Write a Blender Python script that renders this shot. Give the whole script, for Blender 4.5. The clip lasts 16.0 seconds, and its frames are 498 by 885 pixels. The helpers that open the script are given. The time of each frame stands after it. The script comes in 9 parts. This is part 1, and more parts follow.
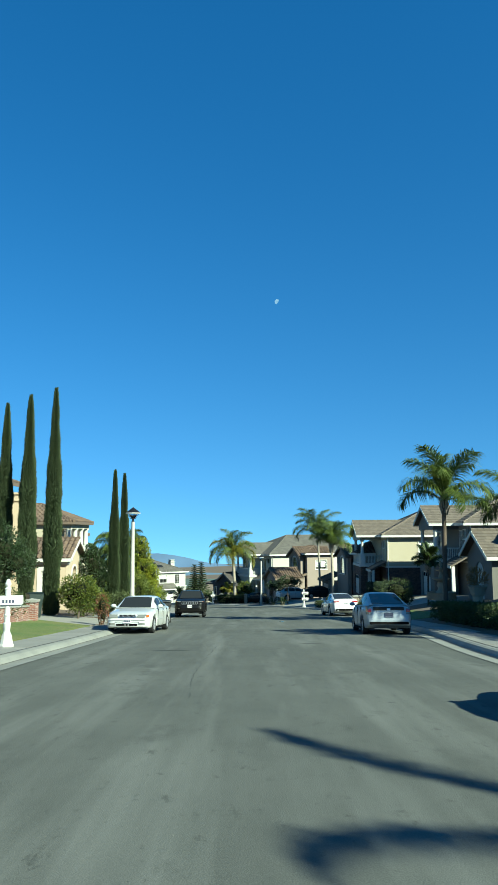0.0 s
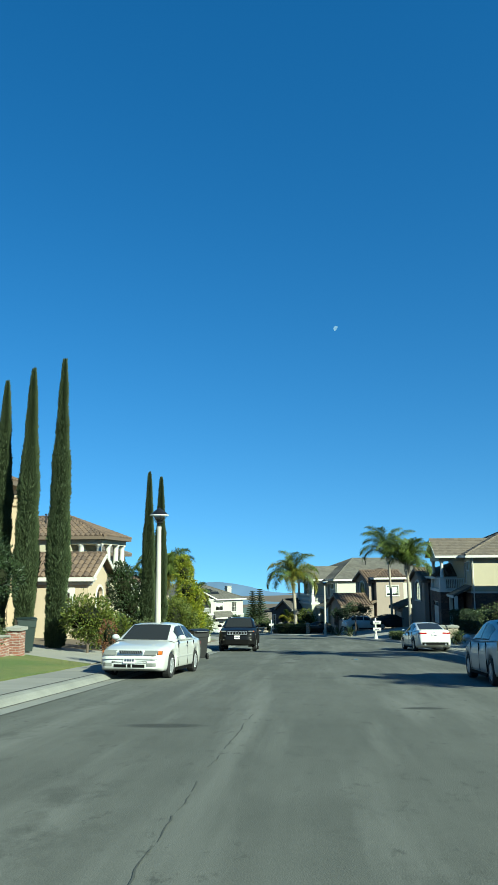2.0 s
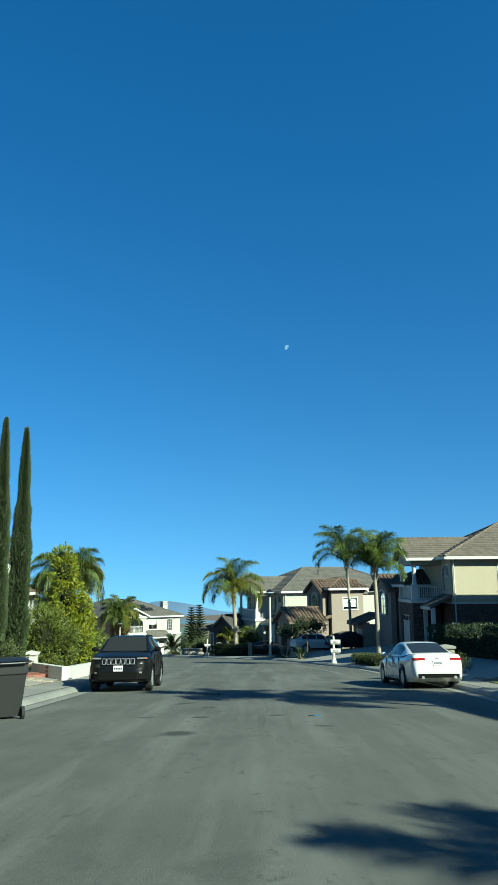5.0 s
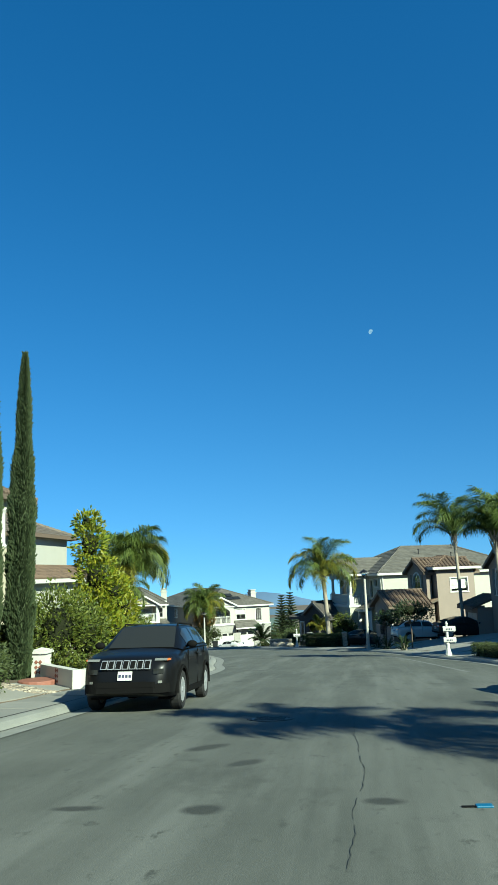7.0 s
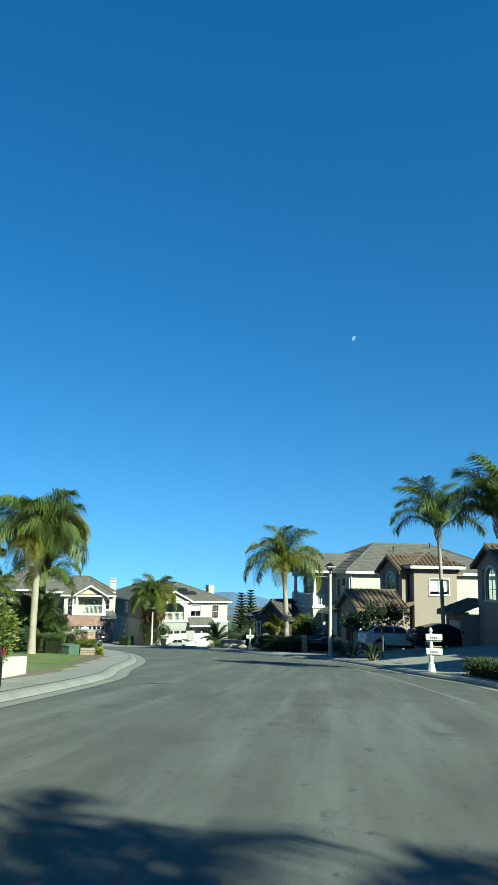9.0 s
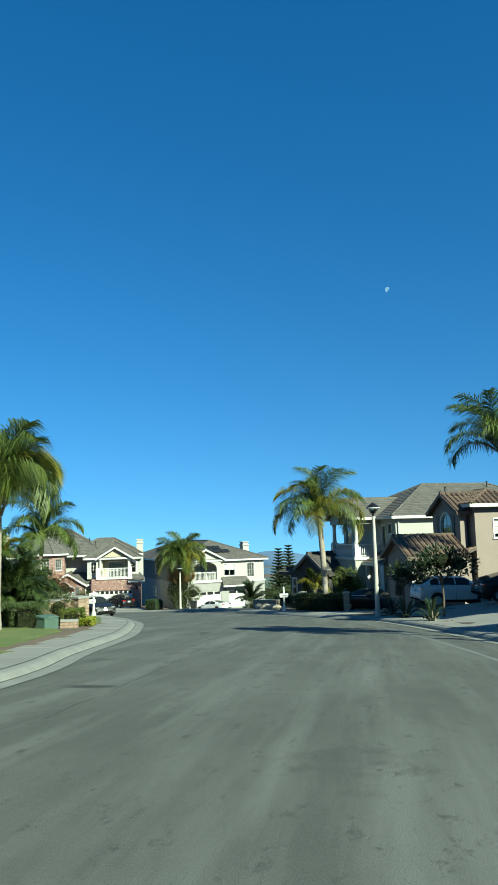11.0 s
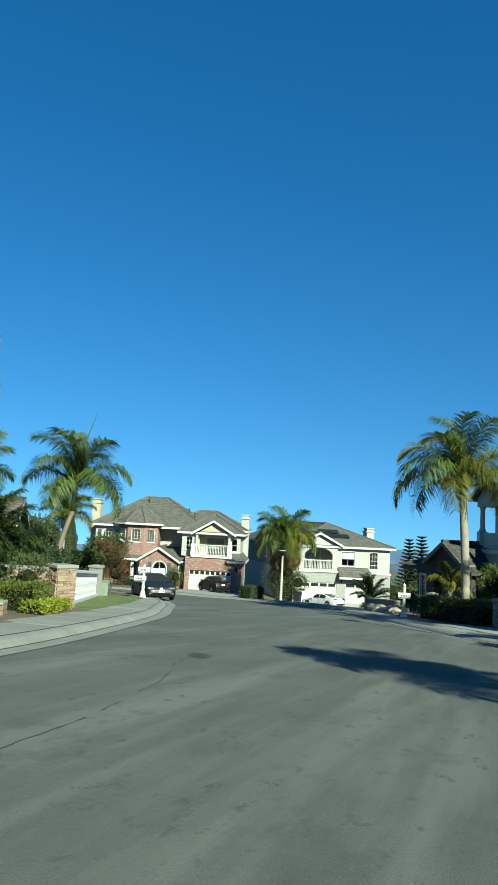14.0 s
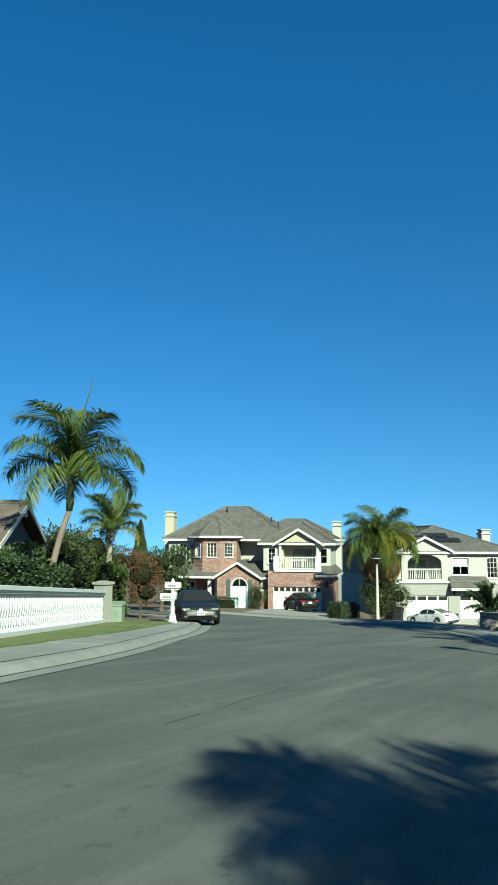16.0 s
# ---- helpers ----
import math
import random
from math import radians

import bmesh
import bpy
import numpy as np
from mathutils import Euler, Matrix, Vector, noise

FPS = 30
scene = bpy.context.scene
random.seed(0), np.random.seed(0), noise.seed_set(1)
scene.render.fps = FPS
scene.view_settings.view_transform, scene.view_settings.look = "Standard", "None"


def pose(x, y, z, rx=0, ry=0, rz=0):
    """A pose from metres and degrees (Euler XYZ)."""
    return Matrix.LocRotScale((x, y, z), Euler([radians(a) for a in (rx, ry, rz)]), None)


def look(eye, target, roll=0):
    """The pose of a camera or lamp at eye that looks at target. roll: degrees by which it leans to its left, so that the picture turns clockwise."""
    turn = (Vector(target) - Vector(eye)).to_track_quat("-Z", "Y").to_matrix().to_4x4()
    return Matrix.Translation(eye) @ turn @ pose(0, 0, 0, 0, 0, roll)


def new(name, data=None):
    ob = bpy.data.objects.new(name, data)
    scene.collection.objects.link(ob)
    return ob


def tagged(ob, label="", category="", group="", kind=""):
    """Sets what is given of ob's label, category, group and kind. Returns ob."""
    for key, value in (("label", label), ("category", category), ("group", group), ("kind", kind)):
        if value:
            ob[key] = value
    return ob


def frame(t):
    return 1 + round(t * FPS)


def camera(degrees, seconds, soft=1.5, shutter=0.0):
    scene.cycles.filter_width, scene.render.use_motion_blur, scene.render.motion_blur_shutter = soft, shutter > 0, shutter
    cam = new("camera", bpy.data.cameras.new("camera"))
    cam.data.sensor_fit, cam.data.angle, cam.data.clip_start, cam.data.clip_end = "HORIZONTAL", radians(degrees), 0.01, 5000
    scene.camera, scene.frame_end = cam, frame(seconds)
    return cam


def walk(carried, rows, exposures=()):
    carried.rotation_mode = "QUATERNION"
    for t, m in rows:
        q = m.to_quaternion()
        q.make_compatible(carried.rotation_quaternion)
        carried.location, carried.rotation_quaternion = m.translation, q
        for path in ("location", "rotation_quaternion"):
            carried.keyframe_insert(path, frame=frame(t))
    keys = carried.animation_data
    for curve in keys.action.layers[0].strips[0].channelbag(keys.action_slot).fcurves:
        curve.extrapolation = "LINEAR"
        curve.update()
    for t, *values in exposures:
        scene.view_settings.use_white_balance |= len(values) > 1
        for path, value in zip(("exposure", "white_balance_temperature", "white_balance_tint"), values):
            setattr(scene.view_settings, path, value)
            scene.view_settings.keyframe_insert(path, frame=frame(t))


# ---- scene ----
cam = camera(37.7, 16.0, soft=0.75)
METRES, EYE, TILT, LEAN, TURN = 80.0, 1.55, 0.0, 0.0, 0.0
ROWS = [
    (0.0, 0.0, 0.0, 0.0, 0.04, 7.07, 0.35),
    (0.5, -0.001, 0.0289, -0.0029, 2.0, 6.79, -0.36),
    (1.0, -0.001, 0.059, -0.0055, 3.8, 7.21, -1.02),
    (1.5, -0.0009, 0.089, -0.0084, 5.13, 7.57, -1.26),
    (2.0, -0.0, 0.1193, -0.0106, 4.81, 9.3, 0.32),
    (2.5, 0.0012, 0.1499, -0.0135, 4.21, 11.49, 0.99),
    (3.0, 0.0021, 0.1821, -0.0166, 5.0, 12.13, 0.48),
    (3.5, 0.0031, 0.2133, -0.0192, 5.25, 11.43, -0.58),
    (4.0, 0.0053, 0.246, -0.0212, 2.57, 10.51, -0.25),
    (4.2, 0.0062, 0.2591, -0.022, 1.01, 10.72, 0.02),
    (6.3, 0.0083, 0.3828, -0.0312, 2.56, 10.67, 1.91),
    (6.5, 0.0087, 0.3943, -0.0322, 4.36, 10.28, 2.29),
    (7.0, 0.0097, 0.4231, -0.0346, 8.18, 10.12, 1.93),
    (7.5, 0.0111, 0.4546, -0.0375, 7.71, 11.17, -1.76),
    (8.0, 0.0123, 0.4861, -0.0404, 5.88, 11.33, -1.85),
    (8.2, 0.0128, 0.4987, -0.0416, 5.39, 11.58, -1.11),
    (10.3, 0.0141, 0.6204, -0.05, 7.85, 7.04, 0.03),
    (10.5, 0.0142, 0.6327, -0.051, 8.07, 7.09, 0.91),
    (11.0, 0.0144, 0.6635, -0.0536, 9.24, 7.02, 1.51),
    (11.5, 0.0139, 0.6959, -0.0566, 11.25, 6.98, -0.11),
    (12.0, 0.0124, 0.7288, -0.059, 13.1, 6.8, -1.38),
    (12.5, 0.0116, 0.7601, -0.0617, 14.31, 6.68, -1.94),
    (13.0, 0.0082, 0.7945, -0.0648, 15.79, 6.63, -2.25),
    (13.5, 0.0049, 0.828, -0.0676, 17.74, 6.35, -3.15),
    (14.0, 0.0019, 0.8599, -0.0702, 19.94, 6.2, -3.02),
    (14.5, -0.0026, 0.8934, -0.0733, 22.54, 6.27, -2.73),
    (15.0, -0.0071, 0.9268, -0.076, 24.94, 6.34, -1.82),
    (15.5, -0.0128, 0.961, -0.0788, 26.89, 6.83, -0.33),
    (16.0, -0.0176, 0.9943, -0.082, 28.7, 7.43, -0.18),
]
walk(cam, [(t, pose(0, 0, EYE, TILT, LEAN, TURN) @ pose(METRES * x, METRES * y, METRES * z, 90 + pitch, roll, yaw)) for t, x, y, z, yaw, pitch, roll in ROWS],
     exposures=[(t, 1.21 + d, 6480, -18.0) for t, d in ((0.0, 0.14), (1.5, 0.10), (3.0, 0.0), (7.0, 0.04), (8.2, 0.08), (11.0, 0.0), (13.5, -0.07), (16.0, -0.10))])

# ---- world and sun: low winter sun from behind and to the right ----
SUN_TO = Vector((0.74, -0.67, 0)).normalized()
SUN_ELEV = radians(31.0)
world = bpy.data.worlds.new("sky")
scene.world = world
world.use_nodes = True
wn = world.node_tree
sky = wn.nodes.new("ShaderNodeTexSky")
sky.sky_type = "NISHITA"
sky.sun_disc = False
sky.sun_elevation = SUN_ELEV
sky.sun_rotation = math.atan2(SUN_TO.x, SUN_TO.y)
sky.altitude, sky.air_density, sky.dust_density, sky.ozone_density = 0, 1.0, 0.0, 3.0
dirs = wn.nodes.new("ShaderNodeTexCoord")
lift = wn.nodes.new("ShaderNodeMapping")
lift.inputs["Location"].default_value = (0, 0, 0.20)
unit = wn.nodes.new("ShaderNodeVectorMath")
unit.operation = "NORMALIZE"
wn.links.new(dirs.outputs["Generated"], lift.inputs["Vector"])
wn.links.new(lift.outputs[0], unit.inputs[0])
wn.links.new(unit.outputs[0], sky.inputs["Vector"])
rich = wn.nodes.new("ShaderNodeHueSaturation")
rich.inputs["Saturation"].default_value = 1.32
rich.inputs["Hue"].default_value = 0.508
wn.nodes["Background"].inputs["Strength"].default_value = 0.079
wn.links.new(sky.outputs[0], rich.inputs["Color"])
wn.links.new(rich.outputs[0], wn.nodes["Background"].inputs["Color"])
sun = new("sun", bpy.data.lights.new("sun", "SUN"))
sun.data.energy, sun.data.angle, sun.data.color = 5.0, radians(0.53), (0.98, 0.95, 0.89)
sun_dir = SUN_TO * math.cos(SUN_ELEV) + Vector((0, 0, math.sin(SUN_ELEV)))
sun.matrix_world = look(sun_dir * 100, (0, 0, 0))

# ---- mesh tools ----
class Shape:
    """Vertices and faces, gathered and then linked as one mesh."""

    def __init__(self):
        self.v, self.f = [], []

    def add(self, verts, faces, m=None):
        n = len(self.v)
        self.v.extend([tuple(m @ Vector(p)) for p in verts] if m else [tuple(p) for p in verts])
        self.f.extend([tuple(i + n for i in f) for f in faces])
        return self

    def box(self, x0, x1, y0, y1, z0, z1, m=None):
        return self.add([(x0, y0, z0), (x1, y0, z0), (x1, y1, z0), (x0, y1, z0), (x0, y0, z1), (x1, y0, z1), (x1, y1, z1), (x0, y1, z1)],
                        [(0, 3, 2, 1), (4, 5, 6, 7), (0, 1, 5, 4), (1, 2, 6, 5), (2, 3, 7, 6), (3, 0, 4, 7)], m)

    def prism(self, poly, z0, z1, m=None):
        """A flat outline in x and y, drawn up from z0 to z1."""
        n = len(poly)
        v = [(x, y, z0) for x, y in poly] + [(x, y, z1) for x, y in poly]
        f = [tuple(range(n - 1, -1, -1)), tuple(range(n, 2 * n))] + [(i, (i + 1) % n, n + (i + 1) % n, n + i) for i in range(n)]
        return self.add(v, f, m)

    def slab(self, pts, thick):
        """A flat polygon in space, with thickness downwards along its normal."""
        p = [Vector(q) for q in pts]
        nrm = (p[1] - p[0]).cross(p[-1] - p[0]).normalized()
        n = len(p)
        v = p + [q - nrm * thick for q in p]
        f = [tuple(range(n)), tuple(range(2 * n - 1, n - 1, -1))] + [(i, n + i, n + (i + 1) % n, (i + 1) % n) for i in range(n)]
        return self.add(v, f)

    def beam(self, a, b, w, h, up=(0, 0, 1)):
        """A straight bar of width w and height h from a to b."""
        a, b = Vector(a), Vector(b)
        d = (b - a).normalized()
        s = d.cross(Vector(up)).normalized() * w / 2
        u = s.cross(d).normalized() * h / 2
        v = [a - s - u, a + s - u, a + s + u, a - s + u, b - s - u, b + s - u, b + s + u, b - s + u]
        return self.add(v, [(3, 2, 1, 0), (4, 5, 6, 7), (0, 1, 5, 4), (1, 2, 6, 5), (2, 3, 7, 6), (3, 0, 4, 7)])

    def tube(self, path, radii, n=8, caps=True):
        path = [Vector(p) for p in path]
        rings = []
        side = None
        for i, p in enumerate(path):
            d = (path[min(i + 1, len(path) - 1)] - path[max(i - 1, 0)]).normalized()
            if side is None:
                side = d.cross(Vector((0, 1, 0.1)) if abs(d.y) < 0.9 else Vector((1, 0, 0))).normalized()
            side = (side - d * side.dot(d)).normalized()
            up = d.cross(side)
            r = radii[i] if hasattr(radii, "__len__") else radii
            rings.append([p + (side * math.cos(k * 2 * math.pi / n) + up * math.sin(k * 2 * math.pi / n)) * r for k in range(n)])
        v = [q for ring in rings for q in ring]
        f = [(i * n + k, i * n + (k + 1) % n, (i + 1) * n + (k + 1) % n, (i + 1) * n + k) for i in range(len(path) - 1) for k in range(n)]
        if caps:
            f += [tuple(range(n - 1, -1, -1)), tuple(range((len(path) - 1) * n, len(path) * n))]
        return self.add(v, f)

    def lathe(self, profile, n=16, m=None, ends=True):
        """Rings of radius r at height z about the z axis."""
        v = [(r * math.cos(k * 2 * math.pi / n), r * math.sin(k * 2 * math.pi / n), z) for r, z in profile for k in range(n)]
        f = [(i * n + k, i * n + (k + 1) % n, (i + 1) * n + (k + 1) % n, (i + 1) * n + k) for i in range(len(profile) - 1) for k in range(n)]
        if ends:
            f += [tuple(range(n - 1, -1, -1)), tuple(range((len(profile) - 1) * n, len(profile) * n))]
        return self.add(v, f, m)

    def grid(self, rows):
        """A sheet through rows of points."""
        k = len(rows[0])
        v = [p for r in rows for p in r]
        f = [(i * k + j, i * k + j + 1, (i + 1) * k + j + 1, (i + 1) * k + j) for i in range(len(rows) - 1) for j in range(k - 1)]
        return self.add(v, f)


def mesh_of(name, shape, mat, smooth=False):
    me = bpy.data.meshes.new(name)
    me.from_pydata(shape.v, [], shape.f)
    if mat:
        me.materials.append(mat)
    if smooth:
        me.polygons.foreach_set("use_smooth", [True] * len(me.polygons))
    me.update()
    return me


def part(name, shape, mat, parent=None, label="", smooth=False, bevel=0.0):
    """One mesh object, under a thing or a part."""
    ob = new(name, mesh_of(name, shape, mat, smooth))
    if parent is not None:
        ob.parent = parent
    if label:
        tagged(ob, label)
    if bevel:
        mod = ob.modifiers.new("edge", "BEVEL")
        mod.width, mod.segments, mod.limit_method = bevel, 2, "ANGLE"
    return ob


def thing(name, m, label, category, group=""):
    ob = new(name)
    ob.empty_display_size = 0.3
    ob.matrix_basis = m
    return tagged(ob, label, category, group)


def structure(name, shape, mat, label, category, smooth=False):
    return tagged(part(name, shape, mat, None, "", smooth), label, category, "", "structure")


def sm(x, a, b):
    """A soft step from 0 at a to 1 at b."""
    t = min(1, max(0, (x - a) / (b - a)))
    return t * t * (3 - 2 * t)


def gz(x, y):
    """Height of the road's plane: the street falls away from the start, and past its bend the ground dips to the farthest drive."""
    z = 0.05 - 0.0815 * min(y, 160) - 0.012 * max(0.0, -8 - x) * sm(y, 80, 100)
    z -= 0.04 * max(0.0, min(y, 160) - 122) * sm(x, -30, -20)
    return z - 0.05 * max(0.0, y - 160)


def curve(points, step=1.0):
    """An even walk along a smooth line through the points."""
    p = [Vector((x, y, 0)) for x, y in points]
    p = [2 * p[0] - p[1]] + p + [2 * p[-1] - p[-2]]
    fine = []
    for i in range(1, len(p) - 2):
        for k in range(20):
            t = k / 20
            fine.append(0.5 * (2 * p[i] + (p[i + 1] - p[i - 1]) * t + (2 * p[i - 1] - 5 * p[i] + 4 * p[i + 1] - p[i + 2]) * t * t + (3 * p[i] - p[i - 1] - 3 * p[i + 1] + p[i + 2]) * t ** 3))
    fine.append(p[-2])
    out, left = [fine[0]], step
    for a, b in zip(fine, fine[1:]):
        d = (b - a).length
        while d > 1e-9 and left <= d:
            out.append(a + (b - a) * (left / d))
            a, d, left = out[-1], d - left, step
        left -= d
    return [(q.x, q.y) for q in out]


def offset(line, d):
    """The line moved to its left by d."""
    out = []
    for i, (x, y) in enumerate(line):
        a, b = line[max(i - 1, 0)], line[min(i + 1, len(line) - 1)]
        t = Vector((b[0] - a[0], b[1] - a[1])).normalized()
        out.append((x - t.y * d, y + t.x * d))
    return out

# ---- materials ----
def mat_new(name):
    m = bpy.data.materials.new(name)
    m.use_nodes = True
    return m, m.node_tree, m.node_tree.nodes["Principled BSDF"]


def ramp_mix(nt, fac, a, b):
    mix = nt.nodes.new("ShaderNodeMix")
    mix.data_type = "RGBA"
    nt.links.new(fac, mix.inputs["Factor"])
    for socket, value in ((mix.inputs[6], a), (mix.inputs[7], b)):
        if isinstance(value, tuple):
            socket.default_value = (*value, 1)
        else:
            nt.links.new(value, socket)
    return mix.outputs[2]


def noise_tex(nt, scale, detail=4.0, rough=0.55, coords=None, stretch=None):
    n = nt.nodes.new("ShaderNodeTexNoise")
    n.inputs["Scale"].default_value, n.inputs["Detail"].default_value, n.inputs["Roughness"].default_value = scale, detail, rough
    c = nt.nodes.new("ShaderNodeTexCoord").outputs["Object"] if coords is None else coords
    if stretch:
        mp = nt.nodes.new("ShaderNodeMapping")
        mp.inputs["Scale"].default_value = stretch
        nt.links.new(c, mp.inputs["Vector"])
        c = mp.outputs[0]
    nt.links.new(c, n.inputs["Vector"])
    return n.outputs["Fac"]


def contrast(nt, fac, lo, hi):
    r = nt.nodes.new("ShaderNodeMapRange")
    r.inputs["From Min"].default_value, r.inputs["From Max"].default_value = lo, hi
    nt.links.new(fac, r.inputs["Value"])
    return r.outputs[0]


def bump(nt, b, height, strength, dist):
    n = nt.nodes.new("ShaderNodeBump")
    n.inputs["Strength"].default_value, n.inputs["Distance"].default_value = strength, dist
    nt.links.new(height, n.inputs["Height"])
    nt.links.new(n.outputs[0], b.inputs["Normal"])


def plain(name, color, rough=0.6, metal=0.0, var=0.12, scale=6.0, fine=60.0, bump_at=0.15, coat=0.0, spec=0.5, world=False):
    """A surface with two scales of variation in colour, and a fine relief."""
    m, nt, b = mat_new(name)
    co = nt.nodes.new("ShaderNodeNewGeometry").outputs["Position"] if world else None
    big = contrast(nt, noise_tex(nt, scale, 3, coords=co), 0.3, 0.7)
    small = contrast(nt, noise_tex(nt, fine, 3, coords=co), 0.3, 0.7)
    dark, light = tuple(c * (1 - var) for c in color), tuple(min(1, c * (1 + var)) for c in color)
    c1 = ramp_mix(nt, big, dark, light)
    c2 = ramp_mix(nt, small, tuple(c * (1 - var * 0.7) for c in color), tuple(min(1, c * (1 + var * 0.7)) for c in color))
    mix = nt.nodes.new("ShaderNodeMix")
    mix.data_type = "RGBA"
    mix.inputs["Factor"].default_value = 0.5
    nt.links.new(c1, mix.inputs[6])
    nt.links.new(c2, mix.inputs[7])
    nt.links.new(mix.outputs[2], b.inputs["Base Color"])
    b.inputs["Roughness"].default_value, b.inputs["Metallic"].default_value = rough, metal
    b.inputs["Coat Weight"].default_value = coat
    b.inputs["Coat Roughness"].default_value = 0.04
    b.inputs["Specular IOR Level"].default_value = spec
    if bump_at:
        bump(nt, b, small, bump_at, 0.01)
    return m


def island_mat(name, a, b_, rough=0.7, bump_at=0.3, fine=40.0, trans=0.0, spec=0.4, by="island"):
    """Pieces that differ from one another between two colours."""
    m, nt, b = mat_new(name)
    if by == "island":
        r = nt.nodes.new("ShaderNodeNewGeometry").outputs["Random Per Island"]
    else:
        r = nt.nodes.new("ShaderNodeObjectInfo").outputs["Random"]
    col = ramp_mix(nt, r, a, b_)
    n = noise_tex(nt, fine, 3)
    col2 = ramp_mix(nt, contrast(nt, n, 0.35, 0.7), col, tuple(0.5 * (x + y) * 0.75 for x, y in zip(a, b_)))
    mix = nt.nodes.new("ShaderNodeMix")
    mix.data_type = "RGBA"
    mix.inputs["Factor"].default_value = 0.45
    nt.links.new(col, mix.inputs[6])
    nt.links.new(col2, mix.inputs[7])
    nt.links.new(mix.outputs[2], b.inputs["Base Color"])
    b.inputs["Roughness"].default_value, b.inputs["Specular IOR Level"].default_value = rough, spec
    if bump_at:
        bump(nt, b, n, bump_at, 0.01)
    if trans:
        t = nt.nodes.new("ShaderNodeBsdfTranslucent")
        nt.links.new(col, t.inputs["Color"])
        sh = nt.nodes.new("ShaderNodeMixShader")
        sh.inputs[0].default_value = trans
        nt.links.new(b.outputs[0], sh.inputs[1])
        nt.links.new(t.outputs[0], sh.inputs[2])
        nt.links.new(sh.outputs[0], nt.nodes["Material Output"].inputs["Surface"])
    return m


STAINS = ((-2.15, 20.4, 0.8, 0.3, 5), (-1.37, 44.2, 0.5, 0.25, 60), (-0.66, 43.0, 0.4, 0.2, 60), (-3.64, 65.3, 0.6, 0.3, 0), (-5.39, 81.7, 0.65, 0.3, 115), (-0.85, 37.8, 0.5, 0.4, 70), (-1.83, 40.6, 0.3, 0.14, 5), (-0.68, 40.6, 0.25, 0.25, 20), (0.91, 41.0, 0.25, 0.2, 0), (1.75, 38.9, 0.3, 0.15, -5), (1.9, 23.0, 0.5, 0.25, 5))


def asphalt():
    """Worn asphalt: grain, pale tyre tracks along the street, dark oily blotches and fine rough patches."""
    m, nt, b = mat_new("asphalt")
    co = nt.nodes.new("ShaderNodeNewGeometry").outputs["Position"]
    grain = noise_tex(nt, 90, 2, coords=co)
    blot = contrast(nt, noise_tex(nt, 0.28, 6, 0.62, coords=co), 0.36, 0.66)
    streak = contrast(nt, noise_tex(nt, 0.8, 5, 0.6, coords=co, stretch=(1.5, 0.10, 1)), 0.47, 0.68)
    fine_streak = contrast(nt, noise_tex(nt, 2.4, 5, 0.65, coords=co, stretch=(1.3, 0.14, 1)), 0.4, 0.72)
    stain = contrast(nt, noise_tex(nt, 0.75, 7, 0.7, coords=co, stretch=(1.0, 0.6, 1)), 0.57, 0.70)
    speck = contrast(nt, noise_tex(nt, 5.0, 6, 0.75, coords=co, stretch=(1.0, 0.5, 1)), 0.58, 0.68)
    c = ramp_mix(nt, blot, (0.0844, 0.0877, 0.0753), (0.119, 0.121, 0.105))
    c = ramp_mix(nt, fine_streak, tuple_mix(nt, c, 0.82), c)
    c = ramp_mix(nt, streak, c, (0.148, 0.149, 0.131))
    c = ramp_mix(nt, stain, c, (0.0612, 0.0635, 0.0546))
    c = ramp_mix(nt, speck, c, (0.0531, 0.0551, 0.0477))
    flat = nt.nodes.new("ShaderNodeVectorMath")
    flat.operation = "MULTIPLY"
    flat.inputs[1].default_value = (1, 1, 0)
    nt.links.new(co, flat.inputs[0])
    ragged = noise_tex(nt, 3.5, 5, 0.7, coords=co)
    for x, y, a, b_, turn in STAINS:
        mp = nt.nodes.new("ShaderNodeMapping")
        mp.vector_type = "TEXTURE"
        mp.inputs["Location"].default_value, mp.inputs["Rotation"].default_value, mp.inputs["Scale"].default_value = (x, y, 0), (0, 0, radians(turn)), (a, b_, 1)
        nt.links.new(flat.outputs[0], mp.inputs["Vector"])
        spot = nt.nodes.new("ShaderNodeTexGradient")
        spot.gradient_type = "SPHERICAL"
        nt.links.new(mp.outputs[0], spot.inputs["Vector"])
        soak = nt.nodes.new("ShaderNodeMath")
        soak.operation = "MULTIPLY"
        nt.links.new(spot.outputs["Fac"], soak.inputs[0])
        nt.links.new(ragged, soak.inputs[1])
        c = ramp_mix(nt, contrast(nt, soak.outputs[0], 0.04, 0.26), c, (0.026, 0.027, 0.025))
    g = ramp_mix(nt, contrast(nt, grain, 0.3, 0.75), (0.0531, 0.0544, 0.0471), (0.15, 0.151, 0.131))
    mix = nt.nodes.new("ShaderNodeMix")
    mix.data_type = "RGBA"
    mix.inputs["Factor"].default_value = 0.3
    nt.links.new(c, mix.inputs[6])
    nt.links.new(g, mix.inputs[7])
    nt.links.new(mix.outputs[2], b.inputs["Base Color"])
    b.inputs["Roughness"].default_value = 0.9
    b.inputs["Specular IOR Level"].default_value = 0.15
    bump(nt, b, grain, 0.35, 0.012)
    return m


def tuple_mix(nt, col, k):
    """A colour darkened evenly by k."""
    n = nt.nodes.new("ShaderNodeMix")
    n.data_type, n.blend_type = "RGBA", "MULTIPLY"
    n.inputs["Factor"].default_value = 1.0
    nt.links.new(col, n.inputs[6])
    n.inputs[7].default_value = (k, k, k, 1)
    return n.outputs[2]


